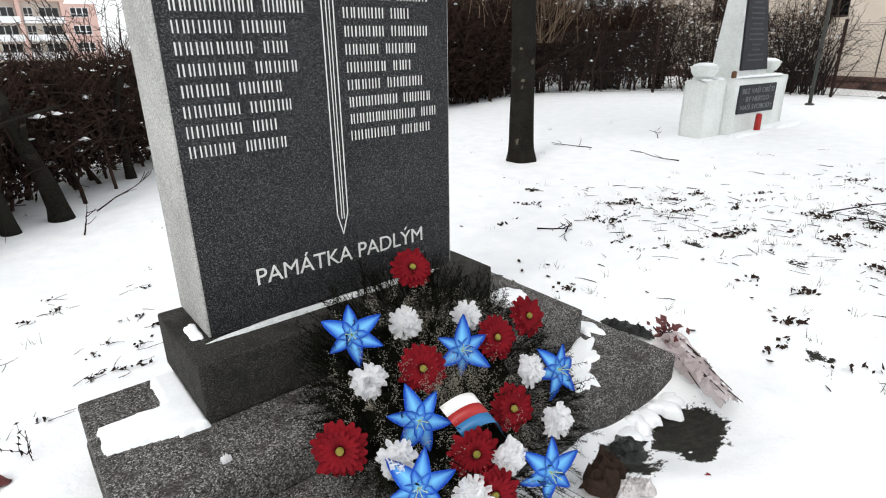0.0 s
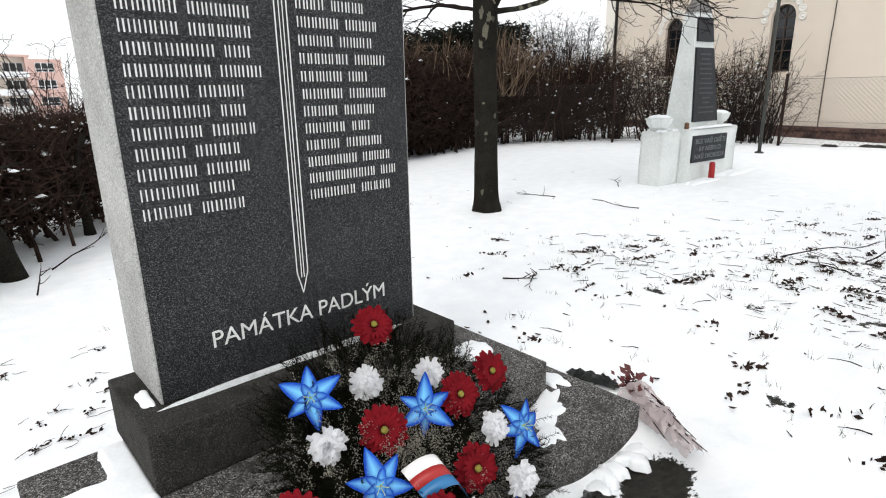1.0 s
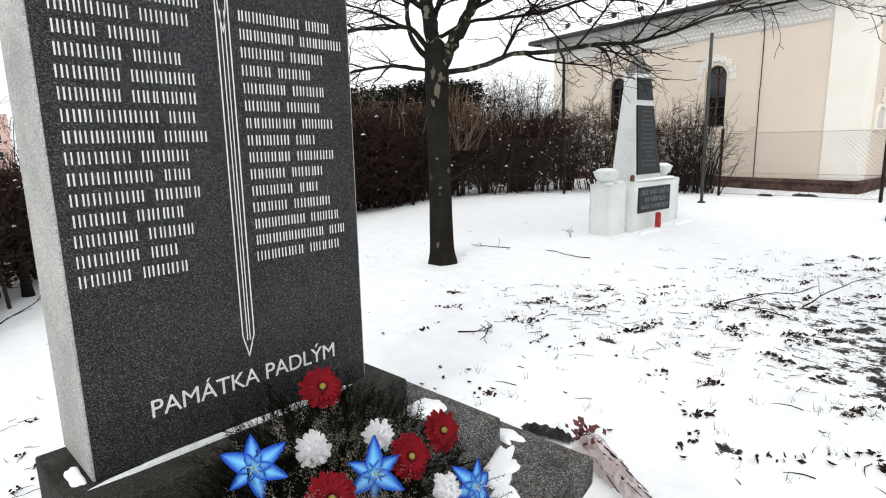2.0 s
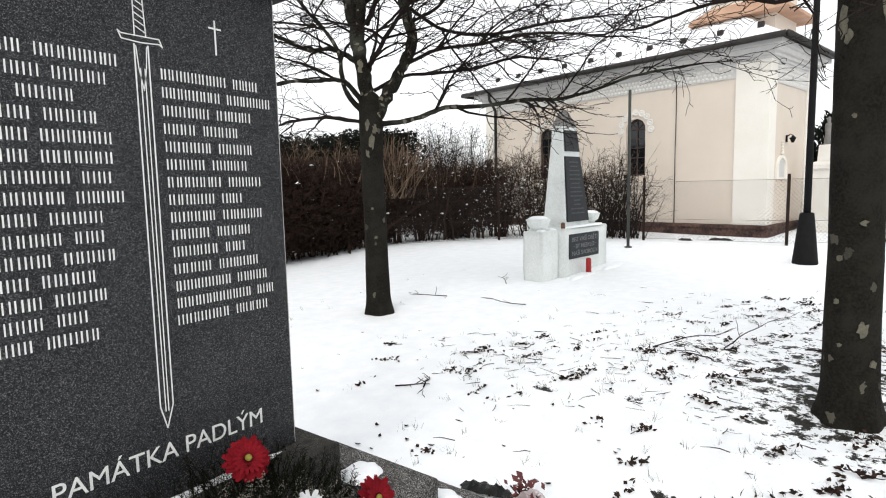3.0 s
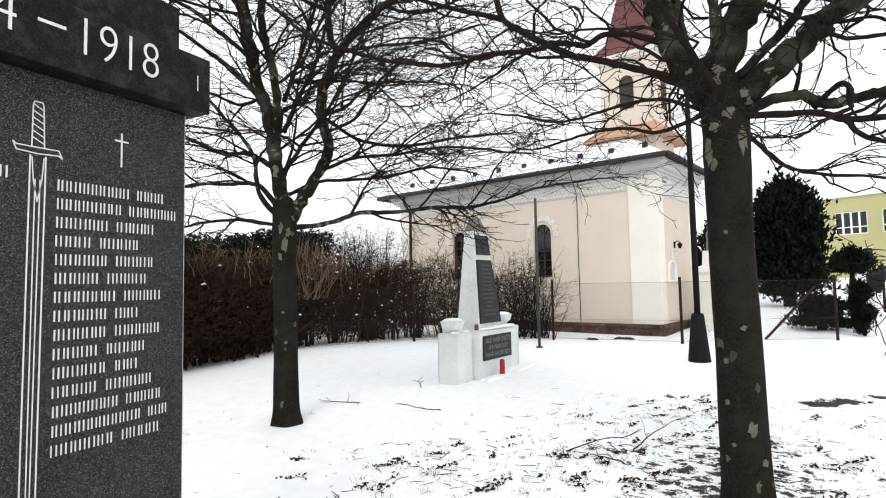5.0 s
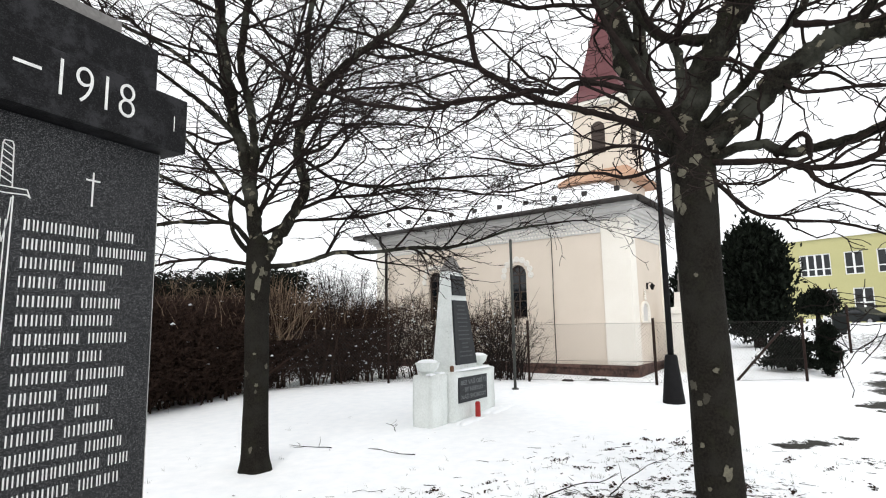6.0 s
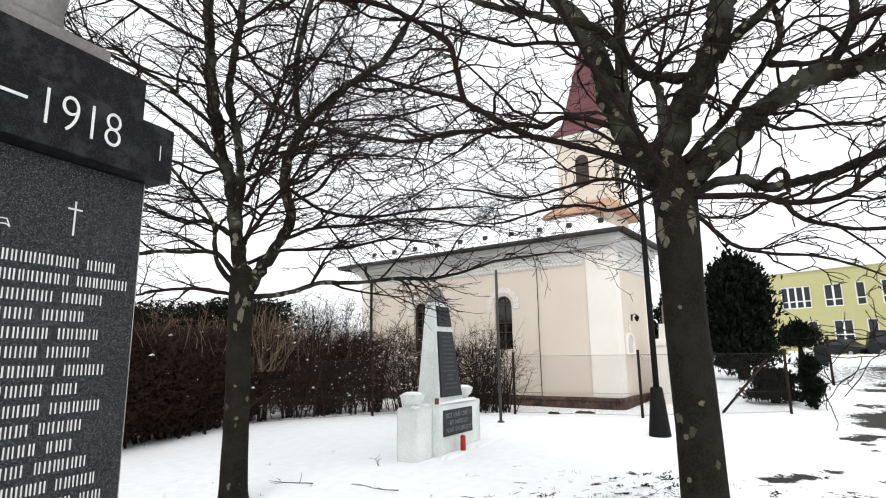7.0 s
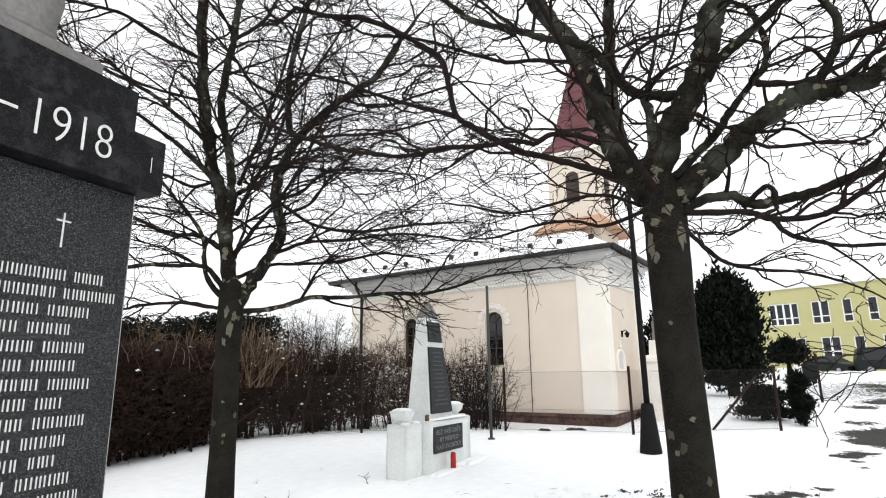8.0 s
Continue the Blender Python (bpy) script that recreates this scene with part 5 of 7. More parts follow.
def offshoots(vs, fs, pts, r0, r1, level, rnd, per_metre, lengths, stop, wild=(0.2, 0.28, 0.34)):
    """Branches off a line, and twigs off those, each thinner and more crooked."""
    total = sum((b - a).length for a, b in zip(pts, pts[1:]))
    for _ in range(max(1, int(total * per_metre[level]))):
        s = rnd.uniform(0.12 if level else 0.2, 1.0)
        k = min(int(s * (len(pts) - 1)), len(pts) - 2)
        p = pts[k].lerp(pts[k + 1], s * (len(pts) - 1) - k)
        way = (pts[k + 1] - pts[k]).normalized()
        side = Vector([rnd.gauss(0, 1) for _ in range(3)])
        side.z *= 0.55
        side = (side - way * side.dot(way)).normalized()
        d = way * rnd.uniform(0.45, 1.1) + side * rnd.uniform(0.5, 1.0) + Vector((0, 0, 0.05))
        length = rnd.uniform(*lengths[level]) * (1.15 - 0.45 * s)
        r = min((r0 * (1 - s) + r1 * s) * 0.62, (0.016, 0.0095, 0.006)[level])
        line = wander(p, d, length, (9, 6, 4)[level], rnd, wild[level], 0.01, 0.16)
        tube(vs, fs, line, [max(r * (1 - 0.72 * i / (len(line) - 1)), 0.0034) for i in range(len(line))], 4 if level == 0 else 3, False)
        if level < stop:
            offshoots(vs, fs, line, r, r * 0.3, level + 1, rnd, per_metre, lengths, stop, wild)


def trunk(t, height, girth, lean, rnd, flakes):
    """A trunk flared at its foot, swollen and ridged where the limbs leave it."""
    vs, fs = [], []
    pts = [(0, 0, -0.15), (0, 0, 0.03), (0.0, 0.005, 0.22), (0.01, 0.01 + lean * 0.3, height * 0.4), (0.0, 0.01 + lean * 0.7, height * 0.75), (0, lean, height), (0, lean, height + 0.3), (0, lean, height + 0.42)]
    rad = [girth * 1.42, girth * 1.24, girth * 1.06, girth * 0.98, girth * 0.94, girth * 1.0, girth * 0.98, girth * 0.3]
    line = smooth_line(pts, 8, rnd, 0.0)
    rads = [float(np.interp(k / (len(line) - 1) * (len(pts) - 1), range(len(pts)), rad)) for k in range(len(line))]
    tube(vs, fs, line, rads, 28)
    def swell_at(u, vz):
        c, s = math.cos(u), math.sin(u)
        swell = 1 + 0.06 * noise.noise((c * 1.6, s * 1.6, vz * 1.1)) + 0.025 * noise.noise((c * 5, s * 5, vz * 3.5))
        foot = math.exp(-max(vz, 0.0) / 0.16)
        swell += 0.16 * foot * math.sin(5 * u + 1.3) * 0.6
        head = math.exp(-((vz - height) / 0.22) ** 2)
        return swell + 0.10 * head * noise.noise((c * 2.6, s * 2.6, vz * 6))
    out = []
    for vx, vy, vz in vs:
        axis = lean * min(1, max(0, vz / height))
        k = swell_at(math.atan2(vy - axis, vx), vz)
        out.append((vx * k, (vy - axis) * k + axis, vz))
    raw("trunk", out, fs, M_BARK, t, "dark trunk with pale flaked bark plates", smooth=True)
    # pale scales where the outer bark has come away: height, turn, width, height of the scale
    for z, u, w, h in flakes:
        k = min(range(len(line)), key=lambda q: abs(line[q].z - z))
        axis = lean * z / height
        rim = []
        for i in range(14):
            q = 2 * math.pi * i / 14
            f = 1 + 0.75 * noise.noise((math.cos(q) * 1.9 + z * 9, math.sin(q) * 1.9, u * 7))
            rim.append((u + f * w / 2 * math.cos(q) / rads[k], z + f * h / 2 * math.sin(q)))
        vs, fs = [], []
        for lift in (0.0045, -0.004):
            for a, zz in [(u, z)] + rim:
                r = rads[k] * swell_at(a, zz) + lift
                vs.append((r * math.cos(a), axis + r * math.sin(a), zz))
        for i in range(14):
            j = (i + 1) % 14
            fs += [(0, 1 + i, 1 + j), (1 + i, 16 + i, 16 + j, 1 + j)]
        raw("bark_flake", vs, fs, M_FLAKE, t, "pale scale of inner bark")


def tree(label, x, y, facing, height, girth, lean, flakes, seed, limbs, extra, per_metre, lengths, wild):
    """facing: the direction of depth; limbs: (radius at the root, at the tip, depth of the root, drift in depth, (across, up) ...)."""
    rnd = random.Random(seed)
    t = thing("tree", label, "tree", pose(x, y, ground_z(x, y)), "bare trees on the lawn")
    ground = ground_z(x, y)
    deep, across = Vector((facing[0], facing[1], 0)), Vector((facing[1], -facing[0], 0))
    trunk(t, height, girth, lean, rnd, flakes)
    tv, tf, lines = [], [], []
    for r0, r1, root, drift, *p in limbs:
        n = len(p) - 1
        lines.append((r0, r1, [deep * (root + drift * i / n) + across * a + Vector((0, 0, z - ground)) for i, (a, z) in enumerate(p)]))
    # limbs that grow towards and away from the walk
    for i in range(extra):
        z = rnd.uniform(height + 0.1, height + 1.6)
        d = deep * (1 if i % 2 else -1) * rnd.uniform(0.7, 1.0) + across * rnd.uniform(-0.6, 0.6)
        length = rnd.uniform(1.2, 2.2)
        p = [Vector((0, lean, z)), Vector((0, lean, z + 0.25)) + d * length * 0.3, Vector((0, lean, z + 0.55)) + d * length * 0.65, Vector((0, lean, z + rnd.uniform(0.6, 1.4))) + d * length]
        lines.append((0.03, 0.012, p))
    for r0, r1, p in lines:
        line = smooth_line(p, 6, rnd, 0.10 * min(r0, 0.09))
        n = len(line) - 1
        rr = [(r0 + (r1 - r0) * (k / n) ** 0.8) * (1 + 0.07 * rnd.gauss(0, 1)) for k in range(n + 1)]
        rr[0] *= 1.12
        v, f = [], []
        tube(v, f, line, rr, 10 if r0 > 0.03 else 7)
        raw("limb", v, f, M_LIMB if r0 > 0.03 else M_TWIG, t, smooth=True)
        offshoots(tv, tf, line, r0, r1, 0, rnd, per_metre, lengths, 2, wild)
        # the tip runs out into a thin spray
        tip = wander(line[-1], line[-1] - line[-3], rnd.uniform(0.6, 1.3), 8, rnd, wild[0], 0.01, 0.1)
        tube(tv, tf, tip, [max(r1 * (1 - 0.9 * k / 8), 0.0034) for k in range(9)], 5, False)
        offshoots(tv, tf, tip, r1, 0.004, 0, rnd, per_metre, lengths, 2, wild)
    tagged(raw("crown", tv, tf, M_TWIG, t, "crown of bare dark twigs"), kind="stuff")


LEADERS_FAR = (
    (0.099, 0.060, 0.00, 0.20, (-0.05, 2.38), (-0.06, 2.68), (-0.14, 3.27), (-0.21, 3.72), (-0.32, 4.02), (-0.43, 4.54), (-0.52, 5.12), (-0.59, 5.80), (-0.61, 6.43), (-0.63, 7.09)),
    (0.061, 0.036, 0.04, -0.40, (-0.11, 3.13), (-0.12, 3.35), (-0.10, 3.79), (-0.16, 4.23), (-0.28, 4.71), (-0.26, 5.12), (-0.20, 5.59), (-0.17, 5.96), (-0.14, 6.22), (-0.08, 6.71)),
    (0.079, 0.042, 0.00, -0.30, (0.00, 2.33), (0.21, 2.69), (0.38, 2.98), (0.50, 3.28), (0.41, 3.67), (0.44, 3.98), (0.54, 4.29), (0.63, 4.45), (0.86, 4.75), (1.15, 5.06), (1.57, 5.41), (1.83, 5.85)),
    (0.042, 0.035, -0.19, 0.20, (0.63, 4.45), (0.52, 4.67), (0.50, 5.30), (0.59, 5.91), (0.68, 6.38), (0.80, 7.06)),
    (0.033, 0.015, 0.00, -0.50, (0.00, 2.30), (0.50, 2.36), (0.86, 2.48), (1.32, 2.49), (1.81, 2.55), (2.21, 2.55), (2.62, 2.64), (3.04, 2.78), (3.60, 2.88)),
    (0.023, 0.016, 0.00, 0.50, (0.03, 2.71), (0.39, 2.89), (0.79, 2.95), (1.30, 3.03), (1.87, 3.19), (2.24, 3.20)),
    (0.024, 0.016, -0.11, 0.50, (0.43, 3.67), (0.73, 3.85), (1.04, 4.19), (1.49, 4.31), (1.97, 4.39)),
)
BOUGHS_FAR = (
    (0.021, 0.013, -0.10, -0.60, (0.49, 3.48), (0.80, 3.60), (0.95, 3.81), (1.14, 4.01)),
    (0.026, 0.013, 0.00, 0.50, (-0.10, 2.33), (-0.56, 2.41), (-0.99, 2.39), (-1.22, 2.35)),
    (0.033, 0.014, 0.00, -0.50, (-0.10, 2.55), (-0.32, 2.79), (-0.64, 2.77), (-0.93, 2.74), (-1.17, 2.65)),
    (0.033, 0.017, 0.00, 0.30, (-0.11, 2.45), (-0.32, 2.73), (-0.38, 3.17), (-0.55, 3.46), (-0.80, 3.76), (-1.02, 4.04)),
    (0.034, 0.017, 0.04, 0.60, (-0.13, 3.04), (-0.45, 3.23), (-0.77, 3.26), (-1.19, 3.47), (-1.52, 3.66)),
    (0.034, 0.016, 0.08, -0.40, (-0.32, 3.92), (-0.69, 4.24), (-0.91, 4.37), (-1.19, 4.53), (-1.45, 4.60)),
    (0.031, 0.018, 0.11, 0.50, (-0.44, 4.42), (-0.79, 4.75), (-1.15, 5.07), (-1.72, 5.37), (-2.08, 5.60)),
)
LOWER_BOUGHS_FAR = (
    (0.029, 0.016, 0.15, -0.50, (-0.57, 5.52), (-1.07, 5.67), (-1.41, 5.79), (-1.64, 5.76), (-1.94, 5.70)),
    (0.020, 0.013, 0.04, -0.50, (-0.14, 3.22), (0.21, 3.43), (0.41, 3.57)),
    (0.021, 0.015, 0.13, 0.70, (-0.49, 4.94), (-1.26, 5.22), (-1.75, 5.64)),
    (0.025, 0.020, -0.23, 0.40, (-0.20, 5.64), (0.12, 6.03), (0.31, 6.52), (0.51, 7.11)),
    (0.024, 0.017, -0.11, 0.70, (0.41, 3.67), (0.93, 3.43), (1.56, 3.44), (2.24, 3.62), (2.91, 3.76)),
    (0.024, 0.014, -0.05, -0.70, (0.38, 2.98), (0.77, 3.13), (1.28, 3.16), (1.80, 3.23), (2.32, 3.19)),
    (0.021, 0.017, -0.19, 0.60, (0.63, 4.45), (1.18, 4.67), (1.85, 4.89), (2.59, 5.26)),
)
UPPER_BOUGHS_FAR = (
    (0.022, 0.015, -0.25, -0.60, (1.15, 5.06), (1.60, 4.93), (2.07, 5.07), (2.46, 5.19)),
    (0.025, 0.013, -0.13, -0.60, (0.51, 4.98), (0.08, 5.04), (-0.13, 5.19), (-0.39, 5.38)),
    (0.020, 0.017, -0.07, 0.60, (-0.13, 4.01), (0.20, 4.41), (0.46, 5.06), (0.90, 5.81), (1.23, 6.51)),
    (0.024, 0.013, 0.08, -0.30, (-0.27, 3.91), (-0.54, 3.77), (-0.84, 3.85), (-1.11, 3.85)),
)
LEADERS_NEAR = (
    (0.118, 0.071, 0.00, 0.30, (-0.08, 2.84), (-0.20, 3.02), (-0.42, 3.53), (-0.53, 4.08), (-0.67, 4.40), (-0.94, 4.90), (-1.21, 5.43)),
    (0.058, 0.043, 0.07, 0.45, (-0.26, 3.18), (-0.30, 3.36), (-0.35, 3.86), (-0.34, 4.47), (-0.32, 4.93), (-0.25, 5.45)),
    (0.122, 0.081, 0.00, -0.25, (-0.06, 2.86), (-0.05, 3.02), (0.07, 3.30), (0.25, 3.59), (0.36, 3.83), (0.41, 4.06), (0.53, 4.25), (0.70, 4.53)),
    (0.041, 0.023, -0.14, -0.10, (0.40, 3.75), (0.65, 3.91), (0.85, 4.06), (1.05, 4.28)),
    (0.042, 0.028, 0.00, -0.40, (-0.11, 2.89), (-0.06, 3.21), (-0.06, 3.43), (-0.09, 3.48)),
    (0.042, 0.021, -0.10, -0.60, (0.15, 3.57), (-0.09, 3.60), (-0.22, 3.68), (-0.39, 3.94), (-0.55, 4.04), (-0.75, 4.10), (-1.00, 4.20), (-1.27, 4.31), (-1.42, 4.43), (-1.60, 4.62)),
)
BOUGHS_NEAR = (
    (0.100, 0.045, 0.00, -0.30, (0.02, 2.79), (0.24, 2.95), (0.47, 3.14), (0.62, 3.25), (0.80, 3.36), (0.94, 3.38), (1.08, 3.36), (1.24, 3.37), (1.37, 3.45), (1.62, 3.56)),
    (0.036, 0.023, 0.00, 0.35, (0.01, 2.92), (0.21, 3.13), (0.39, 3.31), (0.49, 3.47), (0.68, 3.71), (0.78, 3.84), (0.82, 4.06), (0.76, 4.39)),
    (0.030, 0.017, 0.20, 0.30, (0.68, 3.71), (0.82, 3.71), (1.07, 3.73), (1.37, 3.87)),
    (0.037, 0.030, 0.00, -0.35, (0.05, 2.70), (0.23, 2.76), (0.40, 2.76), (0.55, 2.67), (0.73, 2.67), (0.88, 2.68), (1.04, 2.73), (1.26, 2.78), (1.55, 2.86)),
    (0.019, 0.012, -0.11, -0.50, (0.48, 2.66), (0.60, 2.75), (0.64, 2.68), (0.62, 2.54), (0.53, 2.48)),
    (0.025, 0.016, 0.00, -0.55, (-0.09, 2.73), (0.16, 2.67), (0.50, 2.61), (0.62, 2.53), (0.84, 2.50), (0.99, 2.54), (1.20, 2.68), (1.37, 2.78)),
)
LOWER_BOUGHS_NEAR = (
    (0.017, 0.009, -0.24, -0.30, (0.62, 2.53), (0.70, 2.40), (0.83, 2.33), (0.95, 2.28), (1.14, 2.26), (1.31, 2.21)),
    (0.019, 0.008, 0.00, 0.40, (0.07, 2.60), (0.24, 2.42), (0.34, 2.34), (0.54, 2.28), (0.86, 2.24), (1.11, 2.16)),
    (0.012, 0.010, -0.09, 0.50, (0.26, 3.41), (0.39, 3.34), (0.59, 3.26), (0.87, 3.27), (1.06, 3.16), (1.34, 3.18), (1.53, 3.34)),
    (0.032, 0.022, -0.17, -0.30, (0.97, 3.37), (1.07, 3.54), (1.13, 3.67), (1.12, 3.80), (1.05, 3.92), (1.02, 4.11)),
    (0.028, 0.019, -0.29, -0.30, (1.12, 3.64), (1.35, 3.63), (1.54, 3.59)),
    (0.029, 0.028, 0.06, 0.50, (-0.31, 3.05), (-0.69, 3.24), (-0.93, 3.36), (-1.21, 3.50), (-1.58, 3.78), (-1.77, 3.96), (-1.86, 4.29), (-1.96, 4.64), (-2.24, 4.92), (-2.60, 5.23), (-3.03, 5.50), (-3.51, 5.70), (-3.98, 5.97)),
)
UPPER_BOUGHS_NEAR = (
    (0.025, 0.017, 0.09, -0.50, (-0.26, 3.24), (-0.57, 3.43), (-0.82, 3.49), (-0.97, 3.42), (-1.13, 3.46), (-1.36, 3.44), (-1.75, 3.47), (-2.00, 3.43), (-2.29, 3.47), (-2.69, 3.58), (-3.02, 3.72), (-3.37, 3.89), (-3.63, 4.07)),
    (0.024, 0.017, 0.27, 0.50, (-1.77, 3.96), (-2.39, 4.28), (-2.84, 4.55), (-3.34, 4.87), (-3.96, 5.19)),
    (0.015, 0.008, 0.00, -0.50, (-0.18, 2.79), (-0.44, 2.88), (-0.66, 2.85), (-0.85, 2.79), (-1.06, 2.74), (-1.29, 2.78)),
    (0.017, 0.010, 0.00, 0.20, (-0.16, 2.75), (-0.47, 2.68), (-0.73, 2.76), (-1.03, 2.77), (-1.39, 2.72)),
    (0.014, 0.008, -0.40, -0.20, (-0.09, 3.48), (0.09, 3.63), (0.18, 3.84), (0.26, 4.09), (0.32, 4.30)),
    (0.012, 0.009, -0.37, 0.10, (-0.08, 3.47), (0.00, 3.75), (0.07, 4.07), (0.11, 4.31), (0.14, 4.61)),
)
SIDE_BOUGHS_NEAR = (
    (0.019, 0.017, 0.16, 0.60, (-0.61, 4.17), (-1.01, 4.36), (-1.31, 4.48), (-1.67, 4.72), (-2.36, 5.15), (-3.00, 5.44)),
    (0.019, 0.013, 0.24, 0.50, (-0.35, 3.86), (-0.16, 4.23), (0.03, 4.42), (0.41, 4.55), (0.68, 4.89)),
)
SCALES_NEAR = ((1.26, 3.36, 0.04, 0.035), (0.62, 3.45, 0.055, 0.10), (0.40, 3.85, 0.035, 0.05), (1.04, 2.55, 0.035, 0.035), (0.77, 2.5, 0.028, 0.035),
               (0.50, 2.7, 0.028, 0.028), (2.50, 3.9, 0.06, 0.17), (2.46, 2.35, 0.07, 0.15), (2.62, 2.75, 0.07, 0.07), (2.36, 2.6, 0.05, 0.08), (2.70, 3.35, 0.08, 0.07), (1.9, 2.9, 0.025, 0.03))
SCALES_FAR = ((0.95, 3.9, 0.04, 0.04), (1.3, 3.7, 0.03, 0.03), (2.1, 3.9, 0.06, 0.18), (2.25, 4.2, 0.05, 0.12), (1.95, 3.5, 0.04, 0.1), (2.3, 3.6, 0.05, 0.14))
tree("bare tree with dark flaking trunk on snowy lawn", 4.66, 2.93, (0.719, 0.695), 2.28, 0.14, 0.03, SCALES_FAR, 11,
     LEADERS_FAR + BOUGHS_FAR + LOWER_BOUGHS_FAR + UPPER_BOUGHS_FAR, 5, (4.5, 6.8, 4.8), ((0.6, 1.9), (0.25, 0.8), (0.08, 0.3)), (0.13, 0.2, 0.26))
tree("bare plane tree with pale bark patches, worn ground round its foot", 3.97, -1.865, (1.0, 0.0), 2.58, 0.150, 0.03, SCALES_NEAR, 23,
     LEADERS_NEAR + BOUGHS_NEAR + LOWER_BOUGHS_NEAR + UPPER_BOUGHS_NEAR + SIDE_BOUGHS_NEAR, 2, (4.2, 6.8, 5.4), ((0.4, 1.3), (0.2, 0.6), (0.06, 0.22)), (0.30, 0.38, 0.42))


# ---- hedges and shrubs ----
def along(points, s):
    lens = [math.dist(a, b) for a, b in zip(points, points[1:])]
    s *= sum(lens)
    for (a, b), l in zip(zip(points, points[1:]), lens):
        if s <= l:
            return a[0] + (b[0] - a[0]) * s / l, a[1] + (b[1] - a[1]) * s / l
        s -= l
    return points[-1]


def hedge(label, points, width, top, seed, twigs, leaves, stems, shoots=0, leaf=0.035, leaf_mat=None, snow=0, old=()):
    """A clipped row of shrubs: stems from the ground, a thicket of twigs, withered leaves and bits of snow. top: its height at s in 0..1."""
    rnd = random.Random(seed)
    t = thing("hedge", label, "hedge")

    def spot(grow=1.0):
        s = rnd.random()
        x, y = along(points, s)
        h = top(s) * (1 + 0.22 * noise.noise((s * 14, seed, 0)) + 0.16 * noise.noise((s * 55, seed, 3)))
        z = rnd.random() ** 0.75
        w = width * (0.55 + 0.45 * math.sin(math.pi * min(1, 0.12 + z * 0.85))) * grow
        a, r = rnd.uniform(0, 6.283), math.sqrt(rnd.random()) * w / 2
        return Vector((x + r * math.cos(a), y + r * math.sin(a), ground_z(x, y) + 0.12 + z * (h - 0.12))), h
    vs, fs = [], []
    for _ in range(stems):
        s = rnd.random()
        x, y = along(points, s)
        x += rnd.gauss(0, width * 0.16)
        y += rnd.gauss(0, width * 0.16)
        h = top(s) * rnd.uniform(0.7, 1.0)
        line = wander((x, y, ground_z(x, y) - 0.05), (rnd.gauss(0, 0.15), rnd.gauss(0, 0.15), 1), h, 5, rnd, 0.14)
        r = rnd.uniform(0.012, 0.035)
        tube(vs, fs, line, [r * (1 - 0.13 * i) for i in range(6)], 5, False)
    tagged(raw("stem_growth", vs, fs, M_HEDGE, t), kind="stuff")
    for x, y, r in old:
        line = wander((x, y, ground_z(x, y) - 0.05), (rnd.gauss(0, 0.08), rnd.gauss(0, 0.08), 1), 1.15, 7, rnd, 0.10)
        tube_part("old_trunk", line, [r * 1.35, r, r * 0.92, r * 0.85, r * 0.75, r * 0.6, r * 0.5, r * 0.35], M_BARK, t, "stout dark trunk", 12)
        for k in (3, 4, 5, 6):
            side = wander(line[k], (rnd.gauss(0, 1), rnd.gauss(0, 1), 0.8), rnd.uniform(0.4, 0.8), 5, rnd, 0.2)
            tube_part("old_trunk", side, [r * 0.45, r * 0.4, r * 0.32, r * 0.25, r * 0.2, r * 0.1], M_BARK, t, "", 8)
    vs, fs = [], []
    for _ in range(twigs):
        p, h = spot(1.08)
        line = wander(p, (rnd.gauss(0, 0.8), rnd.gauss(0, 0.8), rnd.uniform(0.1, 1.2)), rnd.uniform(0.15, 0.5), 2, rnd, 0.25)
        r = rnd.uniform(0.003, 0.0065)
        tube(vs, fs, line, [r, r * 0.8, r * 0.35], 3, False)
    tagged(raw("twig_thicket", vs, fs, M_HEDGE, t), kind="stuff")
    if shoots:
        vs, fs = [], []
        for _ in range(shoots):
            s = rnd.random()
            x, y = along(points, s)
            x += rnd.gauss(0, width * 0.25)
            y += rnd.gauss(0, width * 0.25)
            z = ground_z(x, y) + top(s) * rnd.uniform(0.75, 0.95)
            line = wander((x, y, z), (rnd.gauss(0, 0.2), rnd.gauss(0, 0.2), 1), rnd.uniform(0.35, 0.8), 3, rnd, 0.16)
            tube(vs, fs, line, [0.007, 0.006, 0.004, 0.002], 3, False)
        tagged(raw("shoot_growth", vs, fs, M_SHOOT, t, "pale upright shoots"), kind="stuff")
    vs, fs = [], []
    for _ in range(leaves):
        p, h = spot(0.92)
        a = Vector([rnd.gauss(0, 1) for _ in range(3)]).normalized() * leaf * rnd.uniform(0.6, 1.4)
        b = a.orthogonal().normalized() * leaf * rnd.uniform(0.4, 0.8)
        q = len(vs)
        vs += [tuple(p - a), tuple(p + b), tuple(p + a), tuple(p - b)]
        fs.append((q, q + 1, q + 2, q + 3))
    tagged(raw("foliage", vs, fs, leaf_mat or M_DEADLEAF, t), kind="stuff")
    if snow:
        vs, fs = [], []
        for _ in range(snow):
            p, h = spot(1.0)
            s = rnd.uniform(0.012, 0.055)
            q = len(vs)
            vs += [tuple(p + Vector(e) * s) for e in ((1.3, 0, 0), (0, 1, 0), (-1.3, 0.2, 0), (0, -1, 0), (0, 0, 0.7), (0, 0, -0.3))]
            fs += [(q, q + 1, q + 4), (q + 1, q + 2, q + 4), (q + 2, q + 3, q + 4), (q + 3, q, q + 4), (q + 1, q, q + 5), (q + 2, q + 1, q + 5), (q + 3, q + 2, q + 5), (q, q + 3, q + 5)]
